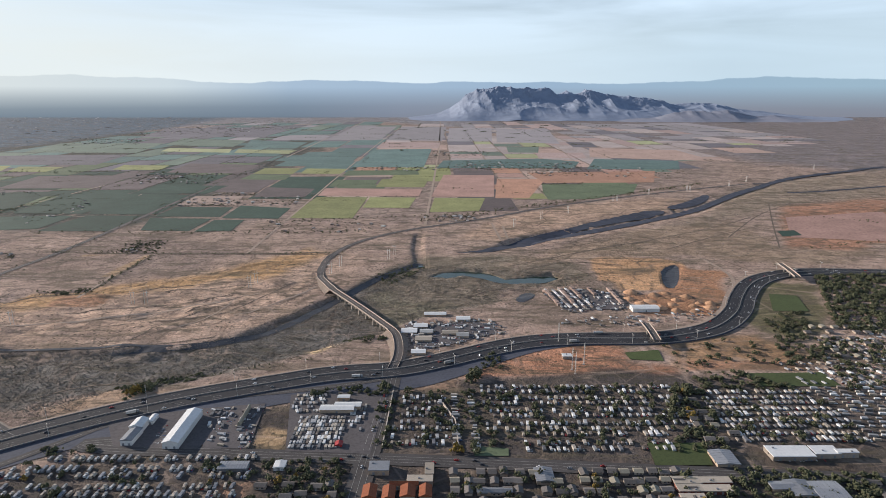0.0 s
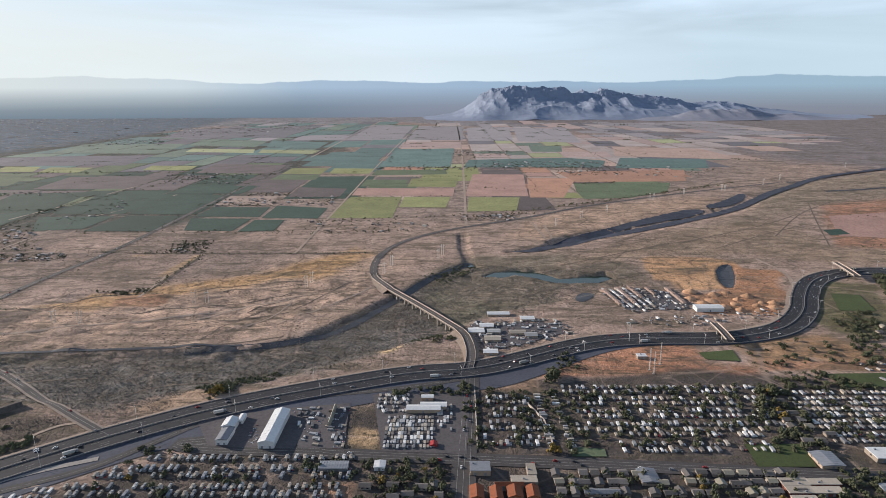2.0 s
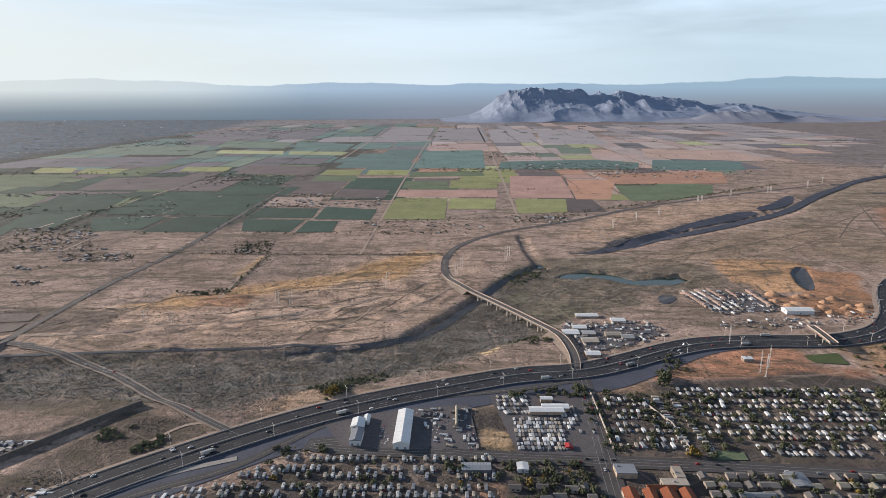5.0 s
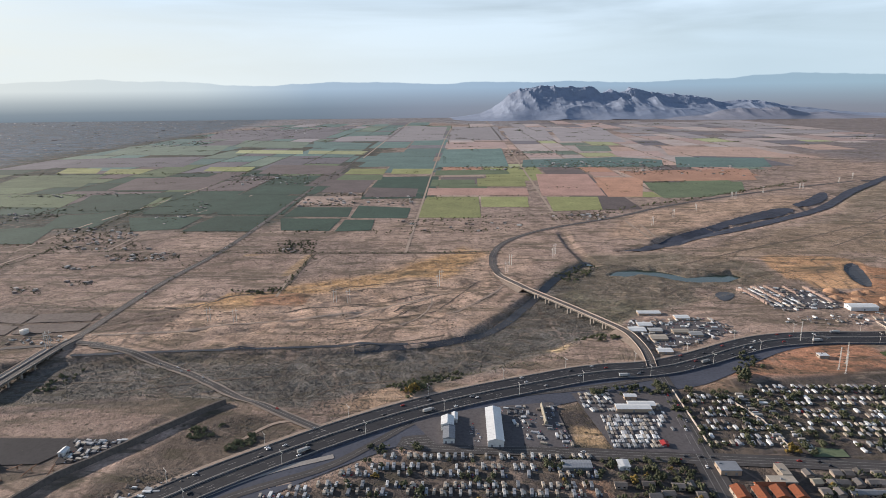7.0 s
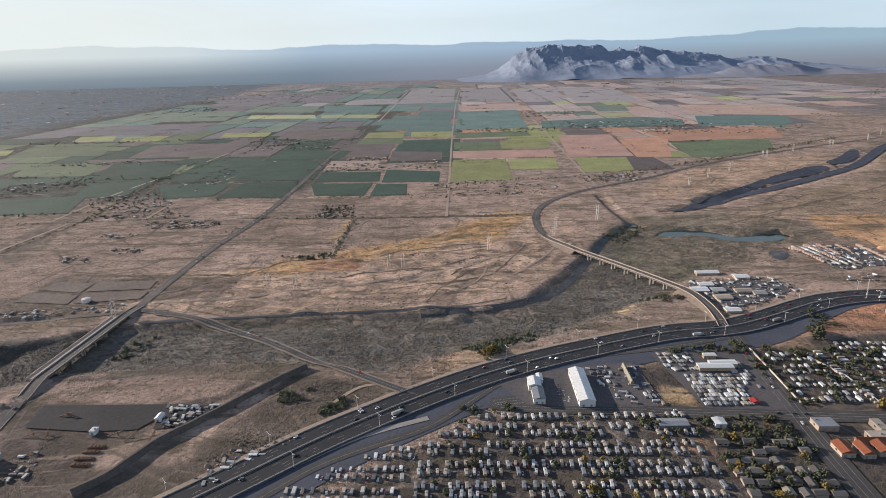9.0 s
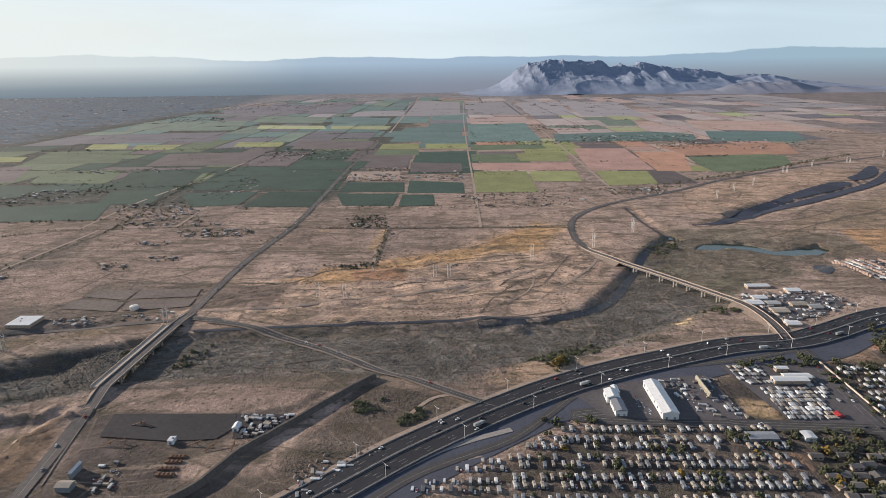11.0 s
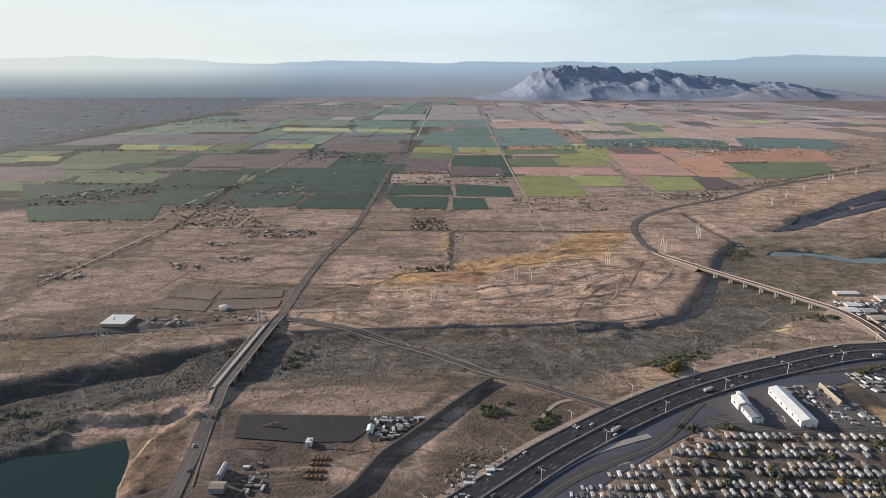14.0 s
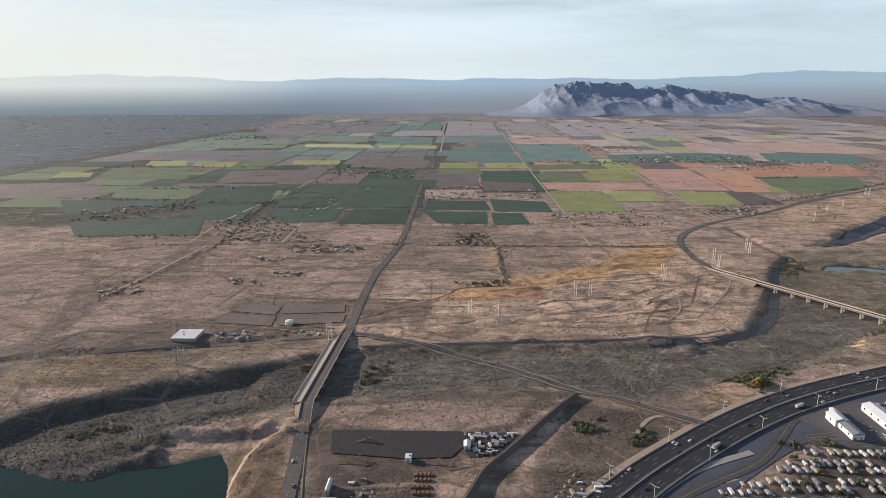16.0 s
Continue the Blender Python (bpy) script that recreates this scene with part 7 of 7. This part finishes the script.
def hedge(line, step, spread, lo, hi, out):
    for x, y in dense(list(line), step):
        if R.random() < 0.85:
            p = (x + R.gauss(0, spread), y + R.gauss(0, spread))
            out += rows_of([p], lo, hi, (0.6, 1.0))


HEDGES = []
for ln, step, sp, lo, hi in (([(-734.1, 535.4), (-727.6, 590.6), (-714.7, 659.2), (-704.5, 741.4), (-725, 923), (-744, 1205)], 4, 3, 1.5, 3.5), ([(-355.6, 732.9), (-354.9, 588.5)], 2.5, 2.5, 1.5, 3.0), ([(-501.6, 750.5), (-415.5, 742.7), (-248.7, 738.5), (-124.4, 741.0)], 4, 2, 1.5, 3.0), ([(-580.6, 545.9), (-509.5, 540.4), (-425.5, 539.3)], 6, 1.5, 0.8, 2.0),
                             ([(-405.5, 580.3), (-339.0, 582.9)], 3, 1.5, 1.0, 2.0), ([(-491.1, 519.7), (-483.2, 690.3), (-477.3, 856.8), (-486, 1370), (-486, 2198)], 9, 7, 1.5, 3.5), ([(-586.3, 867.1), (-447.3, 862.6), (-262.8, 856.7), (-111.2, 862.8)], 5, 6, 1.5, 3.5), ([(-258, 936), (-51, 973), (89, 991)], 6, 5, 2.0, 4.0),
                             ([(53, 993), (207, 1093), (392, 1214), (558, 1323)], 5, 5, 2.0, 5.0), ([(-267, 937), (-156, 932)], 4, 3, 1.5, 3.0), ([(-914.8, 785.0), (-752.9, 793.1), (-667.3, 844.2)], 5, 4, 2.0, 4.0), ([(-843.0, 704.8), (-776.8, 743.2), (-672.4, 749.1), (-589.9, 758.5)], 5, 3, 1.5, 3.0),
                             ([(-983.6, 879.9), (-919, 939), (-838, 990)], 6, 6, 2.0, 5.0), ([(-739, 1001), (-725, 1090), (-709, 1204), (-684, 1316)], 8, 5, 2.0, 4.0), ([(-235, 1619), (-15, 1627), (346, 1585)], 8, 8, 3.0, 6.0), ([(-246, 1166), (-45, 1162)], 8, 3, 2.0, 4.0),
                             ([(-479, 1079), (-359, 1074)], 5, 3, 2.0, 4.0), ([(-133, 1434), (-15, 1446)], 7, 3, 2.0, 4.0), ([(219, 1328), (315, 1330)], 5, 5, 3.0, 5.0), ([(-1133, 1086), (-869, 1052), (-720, 1025)], 8, 6, 2.0, 5.0), ([(-1315, 1537), (-1059, 1541), (-774, 1542), (-471, 1478)], 12, 8, 3.0, 6.0),
                             ([(587, 967), (621, 949), (678, 918)], 6, 5, 2.0, 4.0), ([(459.6, 762.4), (599.4, 807.9)], 7, 5, 2.0, 4.0), ([(-173.4, 407.8), (-128.0, 418.6), (-86.5, 441.4)], 3, 2.5, 0.8, 2.2)):
    hedge(ln, step, sp, lo, hi, HEDGES)
for x0, x1, y0, y1 in PARCELS:
    big = 1.0 + max(0.0, y0 - 1000) / 1600
    if R.random() < 0.5:
        hedge([(x0, y0), (x1 - R.uniform(0, 0.5) * (x1 - x0), y0)], 6 * big, 1.6 * big, 1.0 * big, 2.6 * big, HEDGES)
    if R.random() < 0.3:
        hedge([(x0, y0), (x0, y1)], 8 * big, 1.5 * big, 1.0 * big, 2.4 * big, HEDGES)
    if R.random() < 0.16:
        cx, cy = R.uniform(x0, x1), y0 + R.uniform(0, 12)
        HEDGES += rows_of([(cx + R.gauss(0, 14), cy + R.gauss(0, 9)) for _ in range(14)], 1.5 * big, 3.2 * big, (0.5, 0.8))
scatter("hedgerow_brush", BUSHES, HEDGES, M_LEAF, "dark brush lines along ditches and farm roads", "brush")

FARM_T, FARM_H = [], []
for outline, n in (([(-775.7, 884.7), (-681, 922), (-578.2, 767.0), (-704.3, 755.6)], 260), ([(-619.6, 742.1), (-528.7, 745.5), (-511.6, 707.6), (-598.2, 704.4)], 150), ([(-733, 1496), (-545, 1526), (-504, 1330), (-691, 1341)], 200), ([(-25, 2100), (158, 2079), (150, 1927), (-39, 1928)], 120),
                   ([(62, 1787), (403, 1726), (365, 1596), (28, 1623)], 260), ([(219, 1583), (382, 1570), (348, 1461), (201, 1451)], 110), ([(-479, 1152), (-357, 1146), (-354, 1062), (-478, 1068)], 120), ([(-32, 977), (54, 983), (51, 938), (-36, 932)], 110),
                   ([(-1027, 965), (-879, 1053), (-838, 990), (-931.8, 878.3)], 150), ([(-674, 952), (-656, 1135), (-618, 1074), (-628, 920)], 60), ([(405, 1657), (635, 1574), (550, 1387), (336, 1462)], 110), ([(-234, 1644), (28, 1623), (14, 1552), (-238, 1571)], 120), ([(-1583, 3296), (-1063, 4483), (-754, 3345), (-1334, 2774)], 300),
                   ([(-276, 933), (-146, 936), (-68, 908), (-114.4, 848.3), (-255.1, 852.8)], 90), ([(-432.6, 763.2), (-346.3, 758.0), (-345.6, 740.9), (-429.6, 743.0)], 30), ([(-644.8, 688.1), (-598.2, 687.1), (-591.7, 670.4), (-637.3, 671.4)], 24), ([(-599.1, 627.1), (-567.1, 630.7), (-559.5, 610.5), (-592.3, 611.1)], 24), ([(-641.1, 602.3), (-613.4, 605.6), (-597.4, 583.2), (-631.7, 583.7)], 30),
                   ([(-764.1, 576.8), (-735.9, 594.4), (-701.5, 558.8), (-739.8, 543.2)], 40), ([(-1557, 2706), (-1246, 2663), (-1144, 2367), (-1419, 2400)], 120), ([(-1094, 1224), (-824, 1238), (-784, 1194), (-1068, 1181)], 90), ([(-353, 1171), (-256, 1166), (-259, 1069), (-350, 1073)], 70), ([(-444, 1218), (-366, 1220), (-358, 1172), (-439, 1176)], 50)):
    far = 1.0 + outline[0][1] / 1800
    FARM_T += rows_of(fill(outline, n), 1.0 * far, 2.3 * far, (0.45, 0.75))
    FARM_H += rows_of(fill(outline, n // 6), 0.45 * far, 0.85 * far, (0.8, 1.0))
NEAR_TOWN = [(-1752, 1079), (-1548, 1659), (-1542, 2672), (-1495, 3480)] + [(-1640, 4830), (-1700, 5040), (-4800, 5040), (-4800, 2500)]
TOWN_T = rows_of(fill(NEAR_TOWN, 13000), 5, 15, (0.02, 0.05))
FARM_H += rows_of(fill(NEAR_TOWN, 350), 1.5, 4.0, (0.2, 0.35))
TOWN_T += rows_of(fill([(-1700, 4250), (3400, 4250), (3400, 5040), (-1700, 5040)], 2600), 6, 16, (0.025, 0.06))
scatter("distant_town_trees", TUFTS, TOWN_T, M_TOWNLEAF, "distant town trees with blue haze put into their colour", "trees")
scatter("farmstead_trees", BUSHES, FARM_T, M_LEAF, "dark trees round far farms and the distant town", "trees")
scatter("farmstead_roofs", [box(-1.6, 1.6, -2.2, 2.2, -0.3, 1.8, 0.2), box(-2.6, 2.6, -1.5, 1.5, -0.3, 2.0, 0.2)], FARM_H, M_HOMES, "small pale roofs of far farms and town", "houses")

for kind in TREES + TRAILERS + CARS + HOUSES + [TRUCK, PYLON]:
    for o in (*kind.children_recursive, kind):
        bpy.data.objects.remove(o)
for o in [o for o in scene.objects if o.location.z < -50 and o.parent is None]:
    for c in (*o.children_recursive, o):
        bpy.data.objects.remove(c)
